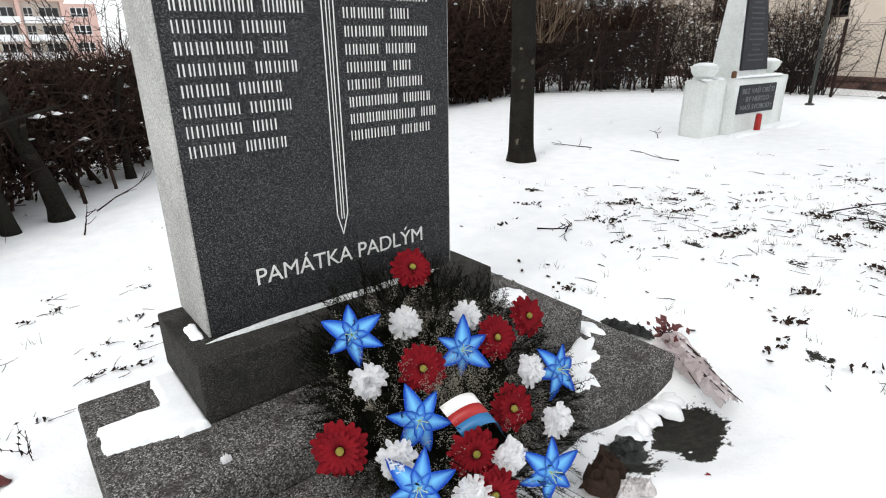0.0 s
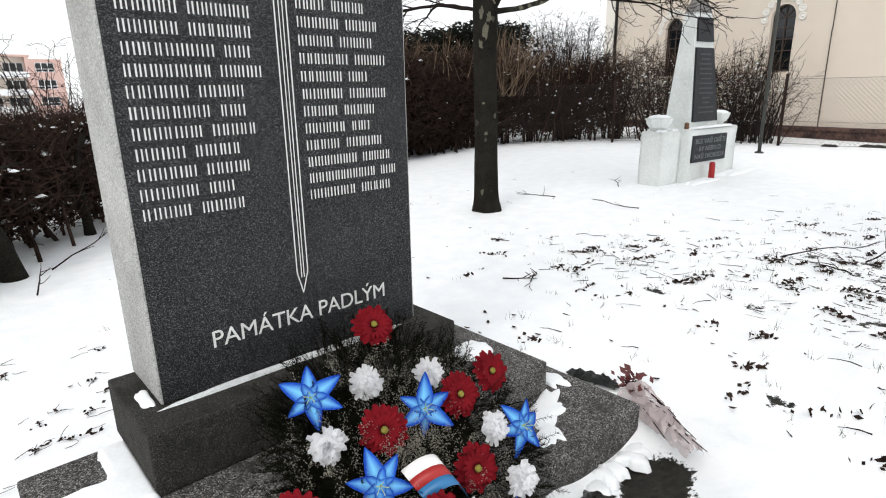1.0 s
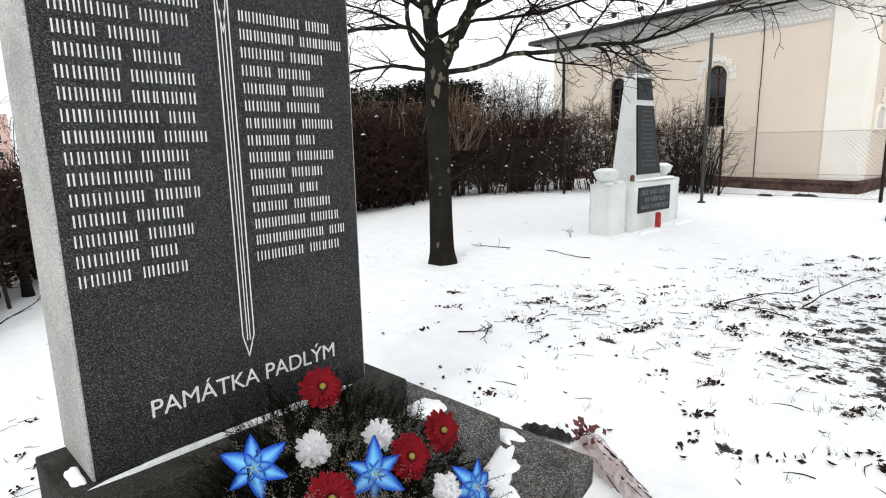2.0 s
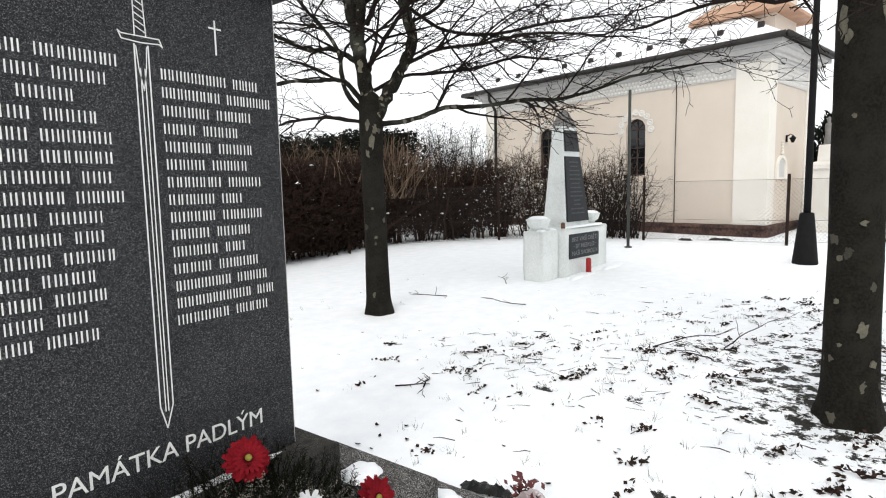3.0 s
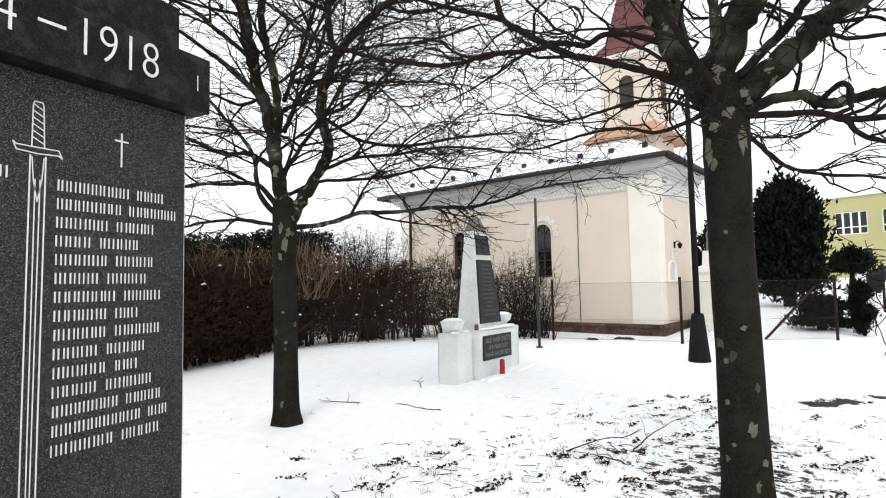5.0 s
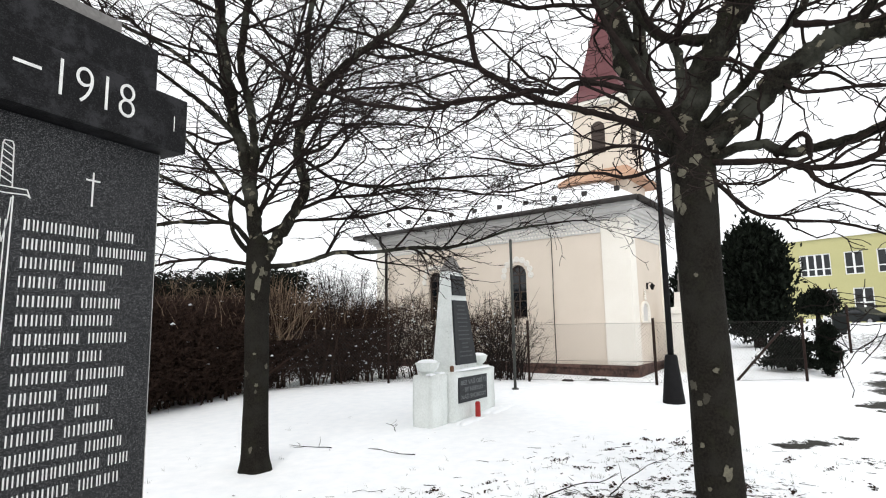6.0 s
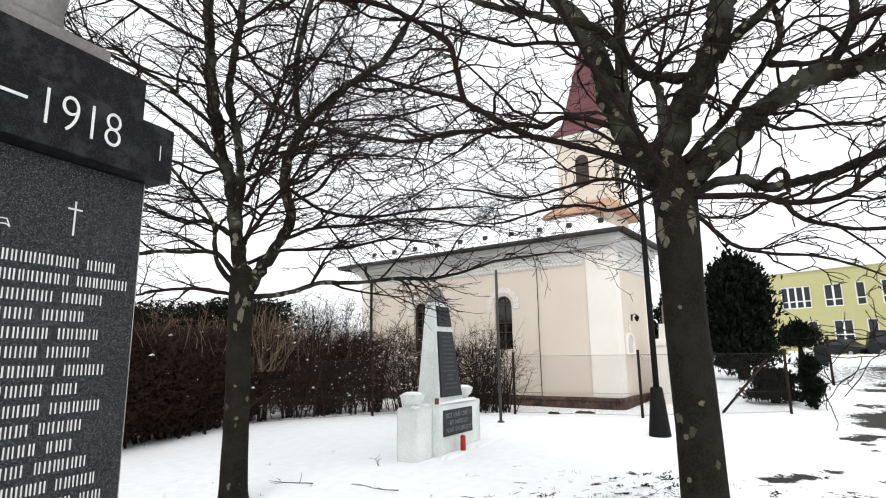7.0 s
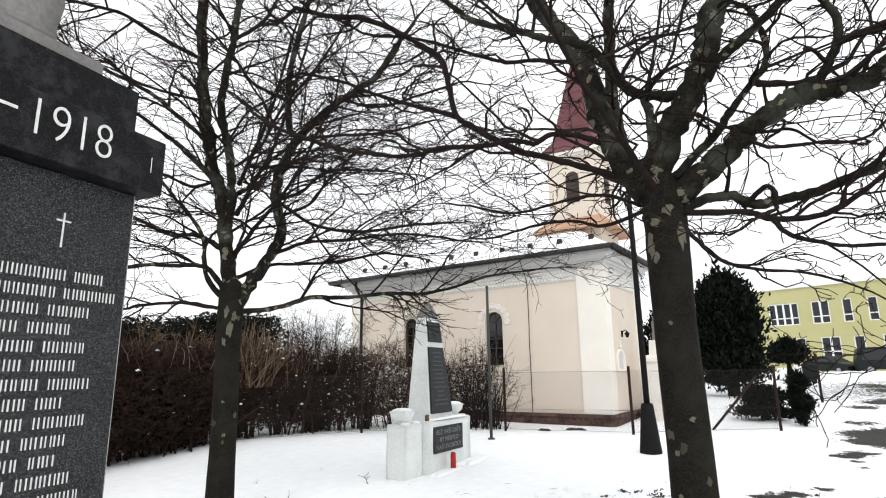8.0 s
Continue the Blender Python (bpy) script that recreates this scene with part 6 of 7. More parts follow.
        tagged(raw("lying_snow", vs, fs, M_SNOW, t, "small clumps of snow"), kind="stuff")


OLD_TRUNKS = ((-0.07, 3.9, 0.085), (-0.44, 3.68, 0.06), (-1.0, 3.4, 0.06), (0.75, 5.2, 0.05))
hedge("dense leafless hedge with dark stems behind the memorial", [(-4.2, 1.7), (-1.0, 4.1), (0.3, 5.4), (2.2, 7.2)], 1.5, lambda s: 1.16 + 0.06 * math.sin(9 * s), 31, 13000, 34000, 90, 0, 0.034, snow=650, old=OLD_TRUNKS)
hedge("tall dense dark brown hedge along the lawn", [(2.2, 7.2), (4.5, 7.9), (7.2, 8.3), (9.6, 8.6)], 1.6, lambda s: 2.3 - 0.3 * s, 32, 24000, 80000, 110, 260, 0.05, snow=130)
hedge("dense brown shrubs behind the fence, bits of snow on them", [(9.4, 8.7), (11.6, 7.9), (13.1, 6.4)], 1.3, lambda s: 1.95 + 0.25 * math.sin(7 * s), 33, 13000, 15000, 110, 260, 0.036, snow=240)
hedge("leafless shrubs with bits of snow behind the fence", [(13.1, 6.4), (13.9, 4.6), (14.35, 3.2)], 1.0, lambda s: 1.8 + 0.3 * math.sin(7 * s), 35, 3600, 900, 60, 60, 0.034, snow=200)
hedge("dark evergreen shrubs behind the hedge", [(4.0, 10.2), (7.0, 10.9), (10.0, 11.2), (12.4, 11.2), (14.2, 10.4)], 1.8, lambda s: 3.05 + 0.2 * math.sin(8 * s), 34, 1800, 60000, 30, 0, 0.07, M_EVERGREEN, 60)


def bare_bush(label, x, y, h, seed, n, mat=None):
    rnd = random.Random(seed)
    t = thing("bush", label, "bush", pose(x, y, ground_z(x, y)), "bare bushes")
    vs, fs = [], []
    for _ in range(n):
        a = rnd.uniform(0, 6.28)
        line = wander((rnd.gauss(0, 0.2), rnd.gauss(0, 0.2), -0.05), (0.3 * math.cos(a), 0.3 * math.sin(a), 1), h * rnd.uniform(0.6, 1.0), 7, rnd, 0.07)
        tube(vs, fs, line, [0.016 * (1 - i / 8) + 0.002 for i in range(8)], 3, False)
        offshoots(vs, fs, line, 0.012, 0.004, 1, rnd, (0, 5.0, 4.0), ((0, 0), (0.3, 0.9), (0.1, 0.35)), 2)
    tagged(raw("branch_crown", vs, fs, mat or M_TWIG, t), kind="stuff")


def shoot_bush(x, y, h, spread, n, seed):
    """A shrub of long pale rods that fan out from a cut stool."""
    rnd = random.Random(seed)
    t = thing("bush", "fan of pale straight shoots above the hedge", "bush", pose(x, y, ground_z(x, y)), "bare bushes")
    vs, fs = [], []
    for _ in range(n):
        a, e = rnd.uniform(0, 6.28), abs(rnd.gauss(0, spread))
        line = wander((rnd.gauss(0, 0.3), rnd.gauss(0, 0.3), h * 0.42), (e * math.cos(a), e * math.sin(a), 1), h * rnd.uniform(0.32, 0.62), 7, rnd, 0.05)
        tube(vs, fs, line, [0.010 * (1 - i / 9) + 0.002 for i in range(8)], 4, False)
        if rnd.random() < 0.5:
            offshoots(vs, fs, line[3:], 0.007, 0.004, 2, rnd, (0, 0, 3.0), ((0, 0), (0, 0), (0.2, 0.5)), 2, (0.05, 0.05, 0.08))
    tagged(raw("branch_crown", vs, fs, M_SHOOT, t), kind="stuff")


shoot_bush(10.7, 8.1, 2.85, 0.6, 150, 58)
bare_bush("tall bare bush beside the chapel", 14.6, 9.6, 3.7, 51, 70)
bare_bush("tall brown bush beside the obelisk", 12.7, 7.5, 3.3, 56, 95)
bare_bush("bare brown bush above the hedge", 9.4, 9.4, 3.0, 52, 60, M_SHOOT)
for i, (bx, by, bh) in enumerate(((13.9, 3.0, 2.0), (14.2, 3.7, 2.5), (14.2, 4.7, 2.6), (13.9, 5.6, 2.5), (13.4, 6.4, 2.6))):
    bare_bush("bare twiggy bush behind the obelisk", bx, by, bh, 70 + i, 26)
bare_bush("bare bush beyond the hedge", 1.2, 8.0, 2.4, 54, 30)
bare_bush("bare bush beyond the hedge", -1.6, 6.2, 2.2, 55, 30)


def evergreen(label, x, y, h, w, seed, n, name="evergreen_tree", leaf=0.13, form="column", lean=0.0):
    """A dark conifer: a short trunk and a ragged column of small needle clumps."""
    rnd = random.Random(seed)
    z0 = ground_z(x, y)
    t = thing(name, label, "conifer", pose(x, y, z0))
    tube_part("trunk", [(0, 0, -0.2), (0.03, 0, h * 0.3), (0, 0.02, h * 0.8)], [w * 0.11, w * 0.08, 0.02], M_TWIG, t)
    clumps = []
    for _ in range(max(60, n // 260)):
        f = 0.10 + 0.86 * rnd.random()
        prof = min(1.0, 0.55 + 2.2 * f) * (1 if f < 0.75 else 1 - 0.45 * (f - 0.75) / 0.25)
        if form == "dome":
            prof = math.sqrt(max(0.0, 1.03 - f * f))
        if form == "spread":
            f = 0.62 + 0.33 * rnd.random()
            prof = 1.0 - 0.8 * (f - 0.62) / 0.33
        a = rnd.uniform(0, 6.28)
        r = w / 2 * prof * rnd.uniform(0.2, 0.85)
        clumps.append((r * math.cos(a), r * math.sin(a) + lean * f, h * f, rnd.uniform(0.10, 0.19) * w, rnd.uniform(0.05, 0.10) * h))
    vs, fs = [], []
    for _ in range(n):
        cx, cy, cz, sr, sz = rnd.choice(clumps)
        up = abs(rnd.gauss(0, 1)) * (1 if rnd.random() < 0.7 else -0.6)
        thin = max(0.25, 1 - 0.35 * max(up, 0))
        p = Vector((cx + rnd.gauss(0, sr) * thin, cy + rnd.gauss(0, sr) * thin, max(cz + up * sz, 0.02 * h)))
        d = (Vector((p.x, p.y, 0)) * (0.6 / w) + Vector((0, 0, rnd.uniform(0.2, 1.2))) + Vector([rnd.gauss(0, 0.4) for _ in range(3)])).normalized()
        side = d.orthogonal().normalized()
        side.rotate(Matrix.Rotation(rnd.uniform(0, 6.28), 3, d))
        L = leaf * rnd.uniform(0.7, 1.5)
        q = len(vs)
        vs += [tuple(p), tuple(p + d * L * 0.5 + side * L * 0.22), tuple(p + d * L), tuple(p + d * L * 0.5 - side * L * 0.22)]
        fs.append((q, q + 1, q + 2, q + 3))
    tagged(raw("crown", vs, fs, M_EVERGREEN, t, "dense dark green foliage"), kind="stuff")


evergreen("large dark yew beyond the fence", 25.0, -3.25, 4.35, 2.1, 61, 38000, leaf=0.2)
evergreen("low dark evergreen shrub by the fence", 17.5, -3.55, 0.80, 1.25, 62, 9000, "evergreen_shrub", 0.09, "dome")
evergreen("dark spreading evergreen beyond the yew", 28.0, -5.65, 1.95, 1.8, 63, 6000, leaf=0.16, form="spread")
evergreen("small dark evergreen shrub by the fence", 16.4, -4.3, 1.15, 0.44, 64, 15000, "evergreen_shrub", 0.06, lean=0.05)
evergreen("dark conifer far behind the chapel", 22.0, -0.9, 3.0, 1.6, 65, 4000, leaf=0.16)


# ---- buildings and cars in the distance ----
def panel_window(parent, x0, x1, z0, z1, panes, y=0.0):
    """A white-framed window standing in the facade's plane y, with one pane to each light."""
    w = part("window", ring_bm([(x0, z0), (x1, z0), (x1, z1), (x0, z1)], [(x0 + 0.07, z0 + 0.07), (x1 - 0.07, z0 + 0.07), (x1 - 0.07, z1 - 0.07), (x0 + 0.07, z1 - 0.07)], y - 0.05, y + 0.06), M_WHITEPVC, parent, "white-framed window")
    step = (x1 - x0) / panes
    for i in range(panes):
        part("pane", box_bm(x0 + step * i + 0.06, x0 + step * (i + 1) - 0.06, y - 0.02, y + 0.03, z0 + 0.06, z1 - 0.06), M_GLASS, w, "dark glass")
        if i:
            part("mullion", box_bm(x0 + step * i - 0.06, x0 + step * i + 0.06, y - 0.045, y + 0.04, z0 + 0.071, z1 - 0.071), M_WHITEPVC, w)
    part("transom", box_bm(x0 + 0.071, x1 - 0.071, y - 0.043, y - 0.02, z0 + (z1 - z0) * 0.3, z0 + (z1 - z0) * 0.3 + 0.07), M_WHITEPVC, w)


def school():
    x, y = 63.6, -8.2
    t = thing("school_building", "yellow-green two-storey building with white windows", "building", pose(x, y, 1.81, 0, 0, -115) @ Matrix.Scale(1.4, 4))
    wins = [(0.75, 2.6, 4), (3.35, 4.4, 2), (5.1, 5.65, 1), (6.45, 7.0, 1), (8.6, 10.2, 3), (12.5, 13.6, 2)]
    low = [(1.6, 2.8, 2), (3.65, 4.75, 2), (5.45, 6.05, 1), (6.95, 7.55, 1), (8.8, 10.2, 3), (12.6, 13.6, 2)]
    holes = [[(a, 2.62), (b, 2.62), (b, 4.12), (a, 4.12)] for a, b, _ in wins] + [[(a, 0.35), (b, 0.35), (b, 1.75), (a, 1.75)] for a, b, _ in low]
    part("wall", wall_with_holes((-0.6, 18, -1.5, 5.1), holes, 0.0, 0.3), M_YELLOW, t, "yellow-green rendered wall")
    part("wall", box_bm(-0.6, 18, 0.35, 9, -1.5, 5.09), M_CORNICE, t, "dim rooms behind the windows")
    part("roof", box_bm(-0.8, 18.2, -0.15, 9.2, 5.1, 5.28), M_WHITEPVC, t, "pale roof edge with snow")
    for a, b, n in wins:
        panel_window(t, a, b, 2.62, 4.12, n, 0.1)
    for a, b, n in low:
        panel_window(t, a, b, 0.35, 1.75, n, 0.1)


school()


def apartment_block():
    t = thing("apartment_building", "pink and beige panel apartment block with white balconies", "building", pose(19.9, 118.5, -6.0))
    h = 14.2
    part("wall", box_bm(-34, -4.6, 1.3, 12, -4, h), M_BEIGE, t)
    part("wall", box_bm(-4.6, 0, 0, 12, -4, h - 0.3), M_PINK, t, "pink end bay")
    part("roof", box_bm(-34.2, -4.4, -0.1, 12.2, h, h + 0.35), M_PINK, t, "pink roof parapet")
    for f in range(5):
        z = h - 2.4 - 2.8 * f
        panel_window(t, -3.9, -1.2, z, z + 1.5, 3, -0.01)
        for b in range(4):
            x = -10.6 - 6.2 * b
            panel_window(t, x + 0.2, x + 1.5, z - 0.1, z + 1.5, 2, 1.29)
            panel_window(t, x + 2.4, x + 5.2, z - 0.6, z + 1.5, 3, 1.29)
            bal = part("balcony", box_bm(x, x + 5.7, -0.1, 1.28, z - 1.0, z - 0.85), M_BEIGE, t)
            part("parapet", box_bm(x, x + 5.7, -0.16, -0.08, z - 0.99, z + 0.05), M_WHITEPVC, bal, "white balcony parapet")
    for b in range(5):
        x = -4.9 - 6.2 * b
        part("partition", box_bm(x - 0.3, x + 0.3, -0.05, 1.29, -4, h - 0.01), M_PINK, t, "pink balcony partition")


apartment_block()


def car(label, x, y, turn, length, height, van=False):
    z = ground_z(x, y)
    t = thing("car", label, "car", pose(x, y, z, 0, 0, turn), "parked cars")
    L, H = length / 2, height
    if van:
        prof = [(-L, 0.3), (-L, 1.0), (-L + 0.15, H - 0.1), (-L + 0.4, H), (L - 1.5, H), (L - 0.75, 1.05), (L - 0.1, 0.85), (L, 0.6), (L, 0.3)]
    else:
        prof = [(-L, 0.3), (-L, 0.85), (-L + 0.5, 0.92), (-L + 1.05, H - 0.06), (-L + 1.5, H), (L - 1.9, H), (L - 1.2, 0.93), (L - 0.2, 0.78), (L, 0.6), (L, 0.3)]
    bm = bmesh.new()
    for s in (-0.83, 0.83):
        vv = [bm.verts.new((px, s * (0.86 if pz > 1.0 else 1.0), pz)) for px, pz in prof]
        bm.faces.new(vv)
    n = len(prof)
    bm.verts.ensure_lookup_table()
    for i in range(n):
        j = (i + 1) % n
        bm.faces.new((bm.verts[i], bm.verts[j], bm.verts[n + j], bm.verts[n + i]))
    bmesh.ops.bevel(bm, geom=bm.edges[:], offset=0.04, segments=2, affect="EDGES")
    part("body", bm, M_CAR, t)
    for s in (-1, 1):
        bm = bmesh.new()
        z0, z1 = 0.98, H - 0.12
        xs = (-L + (0.3 if van else 1.0), -L + (0.5 if van else 1.35), L - (1.55 if van else 1.95), L - (0.95 if van else 1.4))
        q = [(xs[0], z0), (xs[1], z1), (xs[2], z1), (xs[3], z0)]
        a = [bm.verts.new((px, s * 0.80, pz)) for px, pz in q]
        b = [bm.verts.new((px, s * (0.845 if pz < 1.1 else 0.735), pz)) for px, pz in q]
        bm.faces.new(b)
        for i in range(4):
            bm.faces.new((a[i], a[(i + 1) % 4], b[(i + 1) % 4], b[i]))
        part("side_window", bm, M_GLASS, t, "dark side glass")
        for wx in (-L + 0.75, L - 0.8):
            bm = lathe(bmesh.new(), [(0.2, -0.1), (0.31, -0.09), (0.31, 0.09), (0.2, 0.1)], 18)
            m = Matrix.Translation((wx, s * 0.76, 0.31)) @ Matrix.Rotation(radians(90), 4, "X")
            bmesh.ops.transform(bm, matrix=m, verts=bm.verts)
            wheel = part("wheel", bm, M_TYRE, t, "black tyre")
            bm = lathe(bmesh.new(), [(0.19, -0.105), (0.19, 0.105)], 14)
            bmesh.ops.transform(bm, matrix=m, verts=bm.verts)
            part("rim", bm, M_RIM, wheel)


car("dark green parked saloon car", 53.0, -11.8, -143, 4.2, 1.40)
car("dark parked van at the edge of the snow", 50.3, -14.9, -95, 4.2, 1.88, True)
t_wall = thing("garden_wall", "low white garden wall and gate pier", "wall", pose(33.0, -6.25, ground_z(33, -6.25), 0, 0, -75))
part("panel", box_bm(-0.5, 0.3, -0.1, 0.1, -0.1, 0.80, bevel=0.02), M_WHITEPVC, t_wall)
part("pier", box_bm(0.31, 0.55, -0.17, 0.17, -0.1, 0.95, bevel=0.02), M_WHITEPVC, t_wall)
t_bin = thing("waste_container", "dark waste container beside the garden wall", "container", pose(34.0, -7.2, ground_z(34, -7.2), 0, 0, -75))
bm = bmesh.new()
frustum(bm, [(-0.27, 0.27, -0.27, 0.27, 0.06), (-0.36, 0.36, -0.34, 0.34, 0.86)])
part("body", bm, M_CAR, t_bin)
part("lid", box_bm(-0.39, 0.39, -0.37, 0.37, 0.862, 0.93, bevel=0.025), M_TYRE, t_bin, "black lid")
for wx in (-0.25, 0.25):
    part("foot", box_bm(wx - 0.04, wx + 0.04, -0.2, 0.2, -0.02, 0.058, bevel=0.01), M_TYRE, t_bin)


# ---- litter on the snow ----
def scatter():
    rnd = random.Random(71)
    vs, fs, gv, gf, lv, lf = [], [], [], [], [], []
    for _ in range(330):
        cx, cy, r, s = rnd.choice(BARE[:6] + BARE[9:10] + BARE[-7:-5])
        spread = 1.5 if r < 2 else 0.8
        x, y = rnd.gauss(cx, r * spread), rnd.gauss(cy, r * spread)
        if -0.7 < x < 1.8 and -0.95 < y < 0.45:
            continue
        z = ground_z(x, y)
        line = wander((x, y, z + 0.006), (rnd.gauss(0, 1), rnd.gauss(0, 1), 0.05), rnd.uniform(0.04, 0.18), 3, rnd, 0.25, 0, 0.6)
        r0 = rnd.uniform(0.0016, 0.004)
        tube(vs, fs, [(p.x, p.y, max(p.z, z + 0.004)) for p in line], [r0, r0, r0 * 0.8, r0 * 0.4], 3, False)
    for _ in range(620):
        if rnd.random() < 0.16:
            x, y = rnd.uniform(-1.5, 8), rnd.uniform(-3, 5)
        else:
            cx, cy, r, s = rnd.choice(BARE[:6] + BARE[9:10] + BARE[-11:-10] + BARE[-7:-5])
            x, y = rnd.gauss(cx, r * 1.3), rnd.gauss(cy, r * 1.3)
        if -0.7 < x < 1.8 and -0.95 < y < 0.45:
            continue
        z = ground_z(x, y)
        if rnd.random() < 0.55:
            for _ in range(rnd.randint(3, 9)):
                px, py = x + rnd.gauss(0, 0.02), y + rnd.gauss(0, 0.02)
                d = Vector((rnd.gauss(0, 0.6), rnd.gauss(0, 0.6), 1)).normalized() * rnd.uniform(0.02, 0.07)
                w = Vector((-d.y, d.x, 0)).normalized() * 0.0018 if d.xy.length > 1e-4 else Vector((0.0018, 0, 0))
                q = len(gv)
                p = Vector((px, py, z - 0.004))
                gv += [tuple(p - w), tuple(p + w), tuple(p + d)]
                gf.append((q, q + 1, q + 2))
        else:
            a = rnd.uniform(0, 6.28)
            s = rnd.uniform(0.008, 0.024)
            q = len(lv)
            for u, v, h in ((-1, 0, 0.3), (-0.3, -0.5, 0.05), (0.5, -0.4, 0.2), (1, 0, 0.6), (0.4, 0.5, 0.25), (-0.4, 0.45, 0.1)):
                lv.append((x + s * (u * math.cos(a) - v * math.sin(a)), y + s * (u * math.sin(a) + v * math.cos(a)), z + 0.004 + h * s * 0.8))
            lf += [(q, q + 1, q + 4, q + 5), (q + 1, q + 2, q + 3, q + 4)]
    # clumps of matted leaves and turf
    for _ in range(120):
        cx, cy, r, s = rnd.choice(BARE[:6] + BARE[9:10] + BARE[-7:-5])
        x, y = rnd.gauss(cx, r * 1.5), rnd.gauss(cy, r * 1.2)
        if -0.7 < x < 2.0 and -1.0 < y < 0.5:
            continue
        z, a = ground_z(x, y), rnd.uniform(-0.9, 0.1)
        long, wide = rnd.uniform(0.03, 0.11), rnd.uniform(0.012, 0.035)
        for _ in range(rnd.randint(10, 26)):
            u, v = rnd.gauss(0, long), rnd.gauss(0, wide)
            p = Vector((x + u * math.cos(a) - v * math.sin(a), y + u * math.sin(a) + v * math.cos(a), z + rnd.uniform(0.0, 0.014)))
            e = Vector((rnd.gauss(0, 1), rnd.gauss(0, 1), rnd.gauss(0, 0.5))).normalized() * rnd.uniform(0.010, 0.026)
            g = e.orthogonal().normalized() * rnd.uniform(0.005, 0.013)
            q = len(lv)
            lv += [tuple(p - e), tuple(p + g), tuple(p + e), tuple(p - g)]
            lf.append((q, q + 1, q + 2, q + 3))
    for x, y, long in ((-0.37, 1.96, 0.03), (0.10, 1.77, 0.035), (-0.34, 1.79, 0.03), (-0.5, 1.72, 0.045), (0.0, 1.39, 0.04), (0.03, 1.21, 0.04), (-0.28, 1.08, 0.04), (-0.2, 0.87, 0.05), (-0.06, 1.06, 0.045), (-0.19, 1.17, 0.015), (-0.52, 0.65, 0.03), (-0.1, 0.84, 0.03), (-0.31, 0.88, 0.05), (-0.7, 1.25, 0.04), (-0.8, 1.9, 0.04)):
        a = rnd.uniform(-0.6, 0.6)
        z = ground_z(x, y)
        for _ in range(int(long * 260)):
            u, v = rnd.gauss(0, long * 0.55), rnd.gauss(0, 0.009)
            p = Vector((x + u * math.cos(a) - v * math.sin(a), y + u * math.sin(a) + v * math.cos(a), z + rnd.uniform(0.0, 0.016)))
            e = Vector((rnd.gauss(0, 1), rnd.gauss(0, 1), rnd.gauss(0, 0.5))).normalized() * rnd.uniform(0.006, 0.018)
            g = e.orthogonal().normalized() * rnd.uniform(0.003, 0.008)
            q = len(lv)
            lv += [tuple(p - e), tuple(p + g), tuple(p + e), tuple(p - g)]
            lf.append((q, q + 1, q + 2, q + 3))
        for _ in range(3):
            line = wander((x + rnd.gauss(0, 0.05), y + rnd.gauss(0, 0.05), z + 0.004), (1, rnd.gauss(0, 0.8), 0.1), rnd.uniform(0.03, 0.1), 3, rnd, 0.3, 0, 0.5)
            tube(vs, fs, [(p.x, p.y, max(p.z, z + 0.003)) for p in line], [0.0018, 0.0017, 0.0014, 0.0009], 3, False)
    # a dry herb standing in the snow
    for _ in range(5):
        line = wander((-0.585 + rnd.gauss(0, 0.015), 0.44 + rnd.gauss(0, 0.015), ground_z(-0.58, 0.44) - 0.01), (rnd.gauss(0, 0.4), rnd.gauss(0, 0.4), 1), rnd.uniform(0.08, 0.17), 4, rnd, 0.2)
        tube(vs, fs, line, [0.0018, 0.0016, 0.0014, 0.0012, 0.0008], 3, False)
        for p in line[1:]:
            e = Vector((rnd.gauss(0, 1), rnd.gauss(0, 1), rnd.gauss(0, 1))).normalized() * 0.011
            g = e.orthogonal().normalized() * 0.004
            q = len(lv)
            lv += [tuple(p - e), tuple(p + g), tuple(p + e), tuple(p - g)]
            lf.append((q, q + 1, q + 2, q + 3))
    tagged(raw("fallen_twigs", vs, fs, M_TWIG, None), "thin dark twigs scattered on the snow", "twigs", kind="stuff")
    tagged(raw("grass_tufts", gv, gf, M_GRASS, None), "dull green grass blades poking through snow", "grass", kind="stuff")
    tagged(raw("leaf_litter", lv, lf, M_DEADLEAF, None), "small withered brown leaves on the snow", "leaves", kind="stuff")


scatter()


def fallen_branch(x, y, turn, length, seed, up=0.1):
    rnd = random.Random(seed)
    t = thing("fallen_branch", "crooked dark branch lying on the snow", "branch", pose(x, y, ground_z(x, y), 0, 0, turn), "fallen branches")
    line = wander((0, 0, 0.01), (1, 0, up), length, 7, rnd, 0.16)
    line = [Vector((p.x, p.y, max(p.z, 0.006))) for p in line]
    tube_part("stem", line, [0.007 - 0.0007 * i for i in range(8)], M_TWIG, t, sides=5)
    for k in (2, 4, 5):
        tw = wander(line[k], (rnd.uniform(0.3, 1), rnd.choice((-1, 1)) * 0.8, 0.25), length * 0.3, 3, rnd, 0.2)
        tube_part("side_twig", [Vector((p.x, p.y, max(p.z, 0.004))) for p in tw], [0.004, 0.0035, 0.003, 0.002], M_TWIG, t, sides=4)


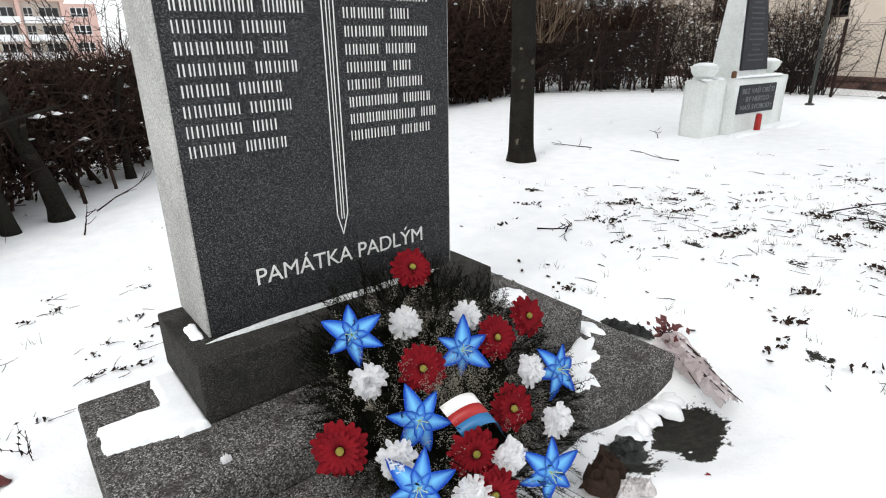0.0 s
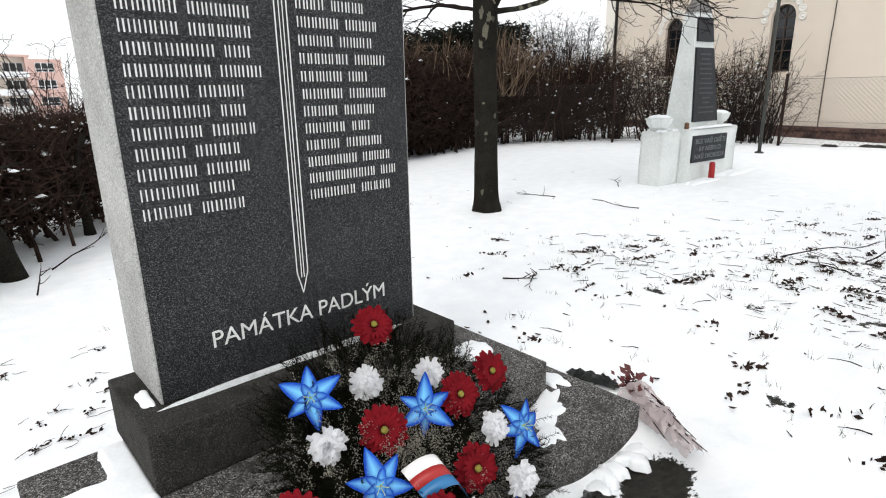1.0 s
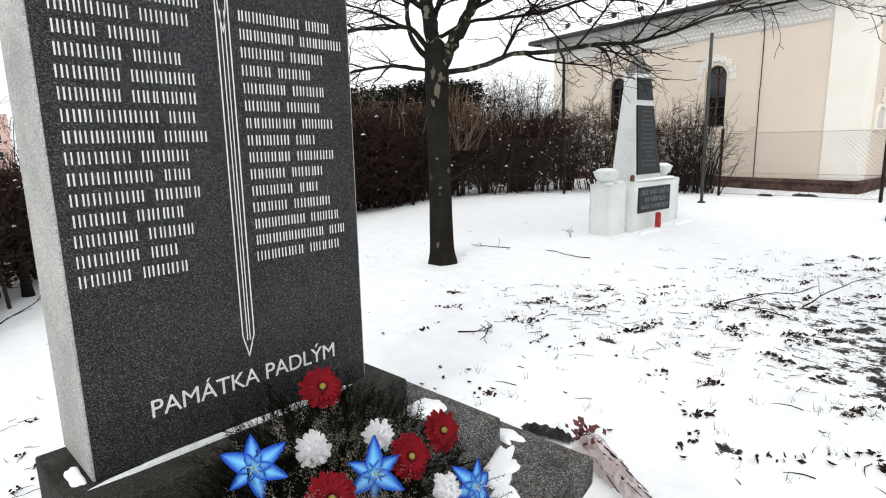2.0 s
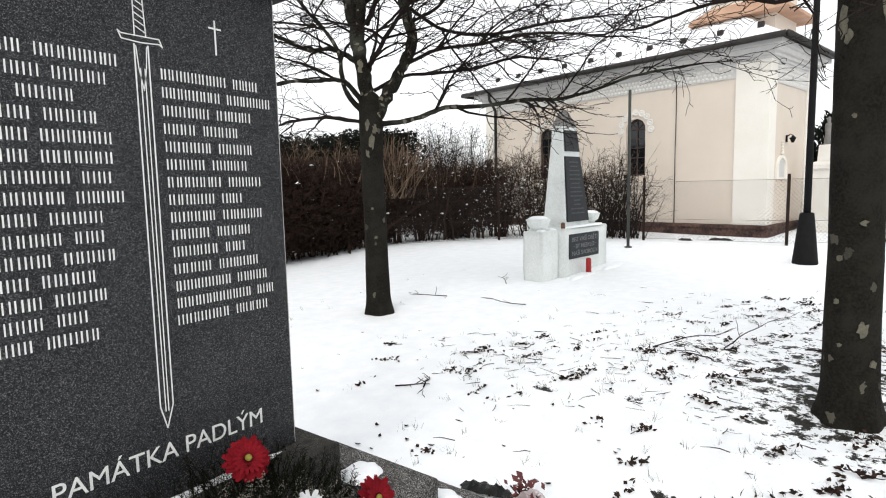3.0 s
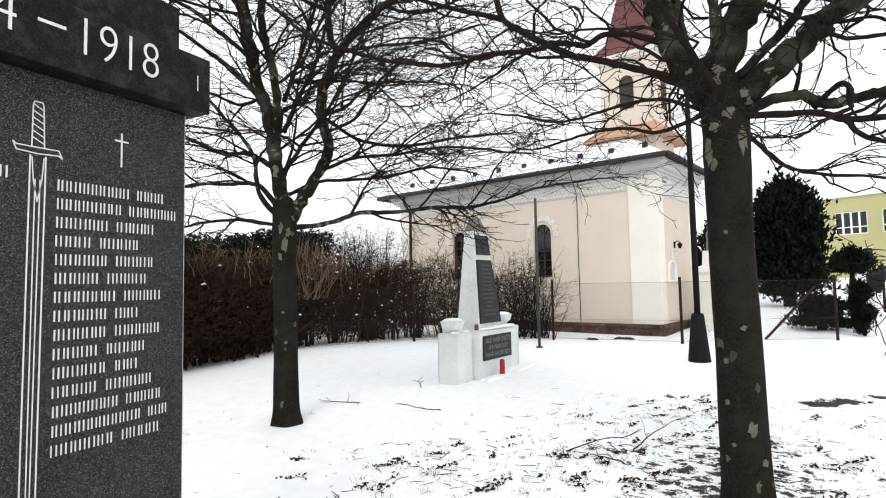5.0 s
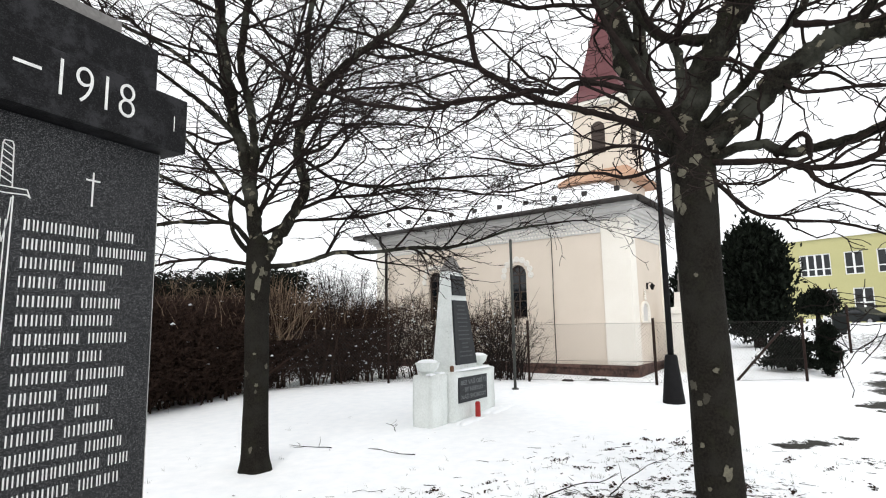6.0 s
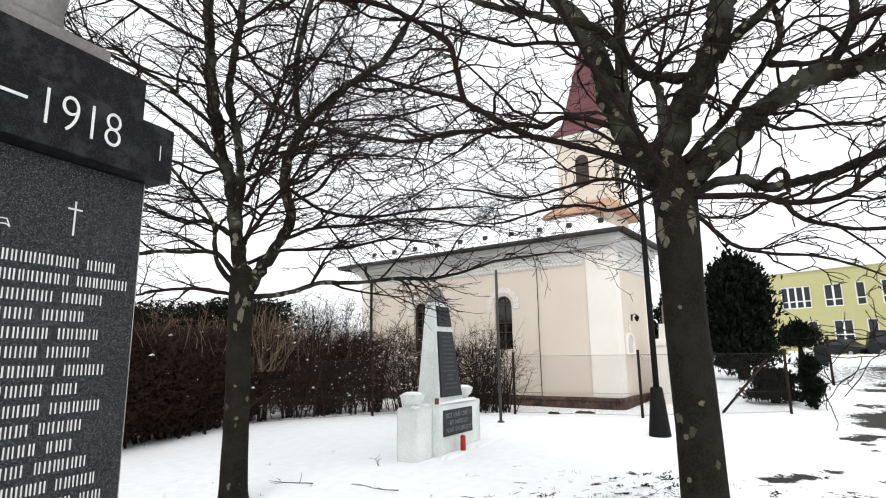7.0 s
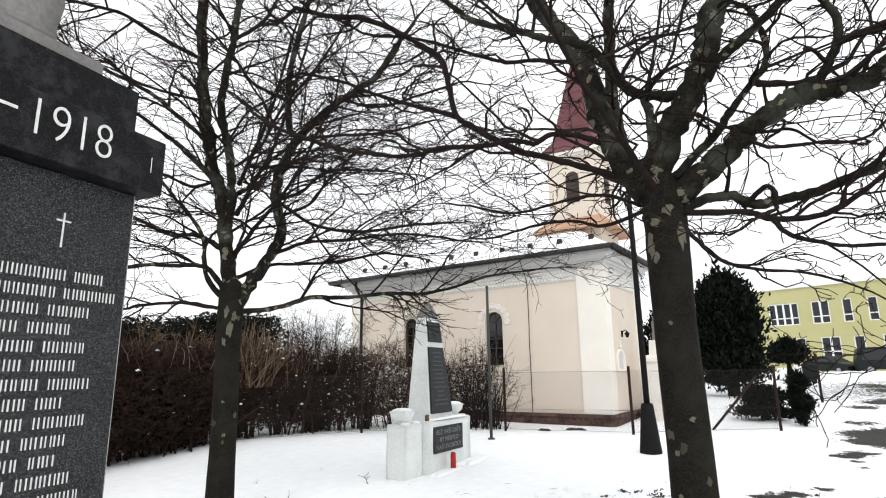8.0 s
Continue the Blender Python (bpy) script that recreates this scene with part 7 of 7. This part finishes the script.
for x, y, turn, length, seed, up in ((4.9, -0.35, -60, 0.75, 1, 0.3), (2.85, 0.75, 30, 0.30, 2, 0.3), (2.75, 0.95, -50, 0.28, 3, 0.1), (5.2, -0.9, -25, 1.0, 4, 0.25), (4.75, -0.9, 80, 0.4, 5, 0.1),
                                     (5.5, -1.5, -70, 0.8, 6, 0.2), (6.0, 1.6, 130, 0.6, 7, 0.15), (0.2, 3.9, 10, 0.8, 8, 0.2), (0.0, 3.2, 60, 0.35, 9, 0.5), (5.9, 2.8, 100, 0.7, 10, 0.1), (7.2, 2.6, 40, 0.4, 11, 0.05)):
    fallen_branch(x, y, turn, length, seed, up)
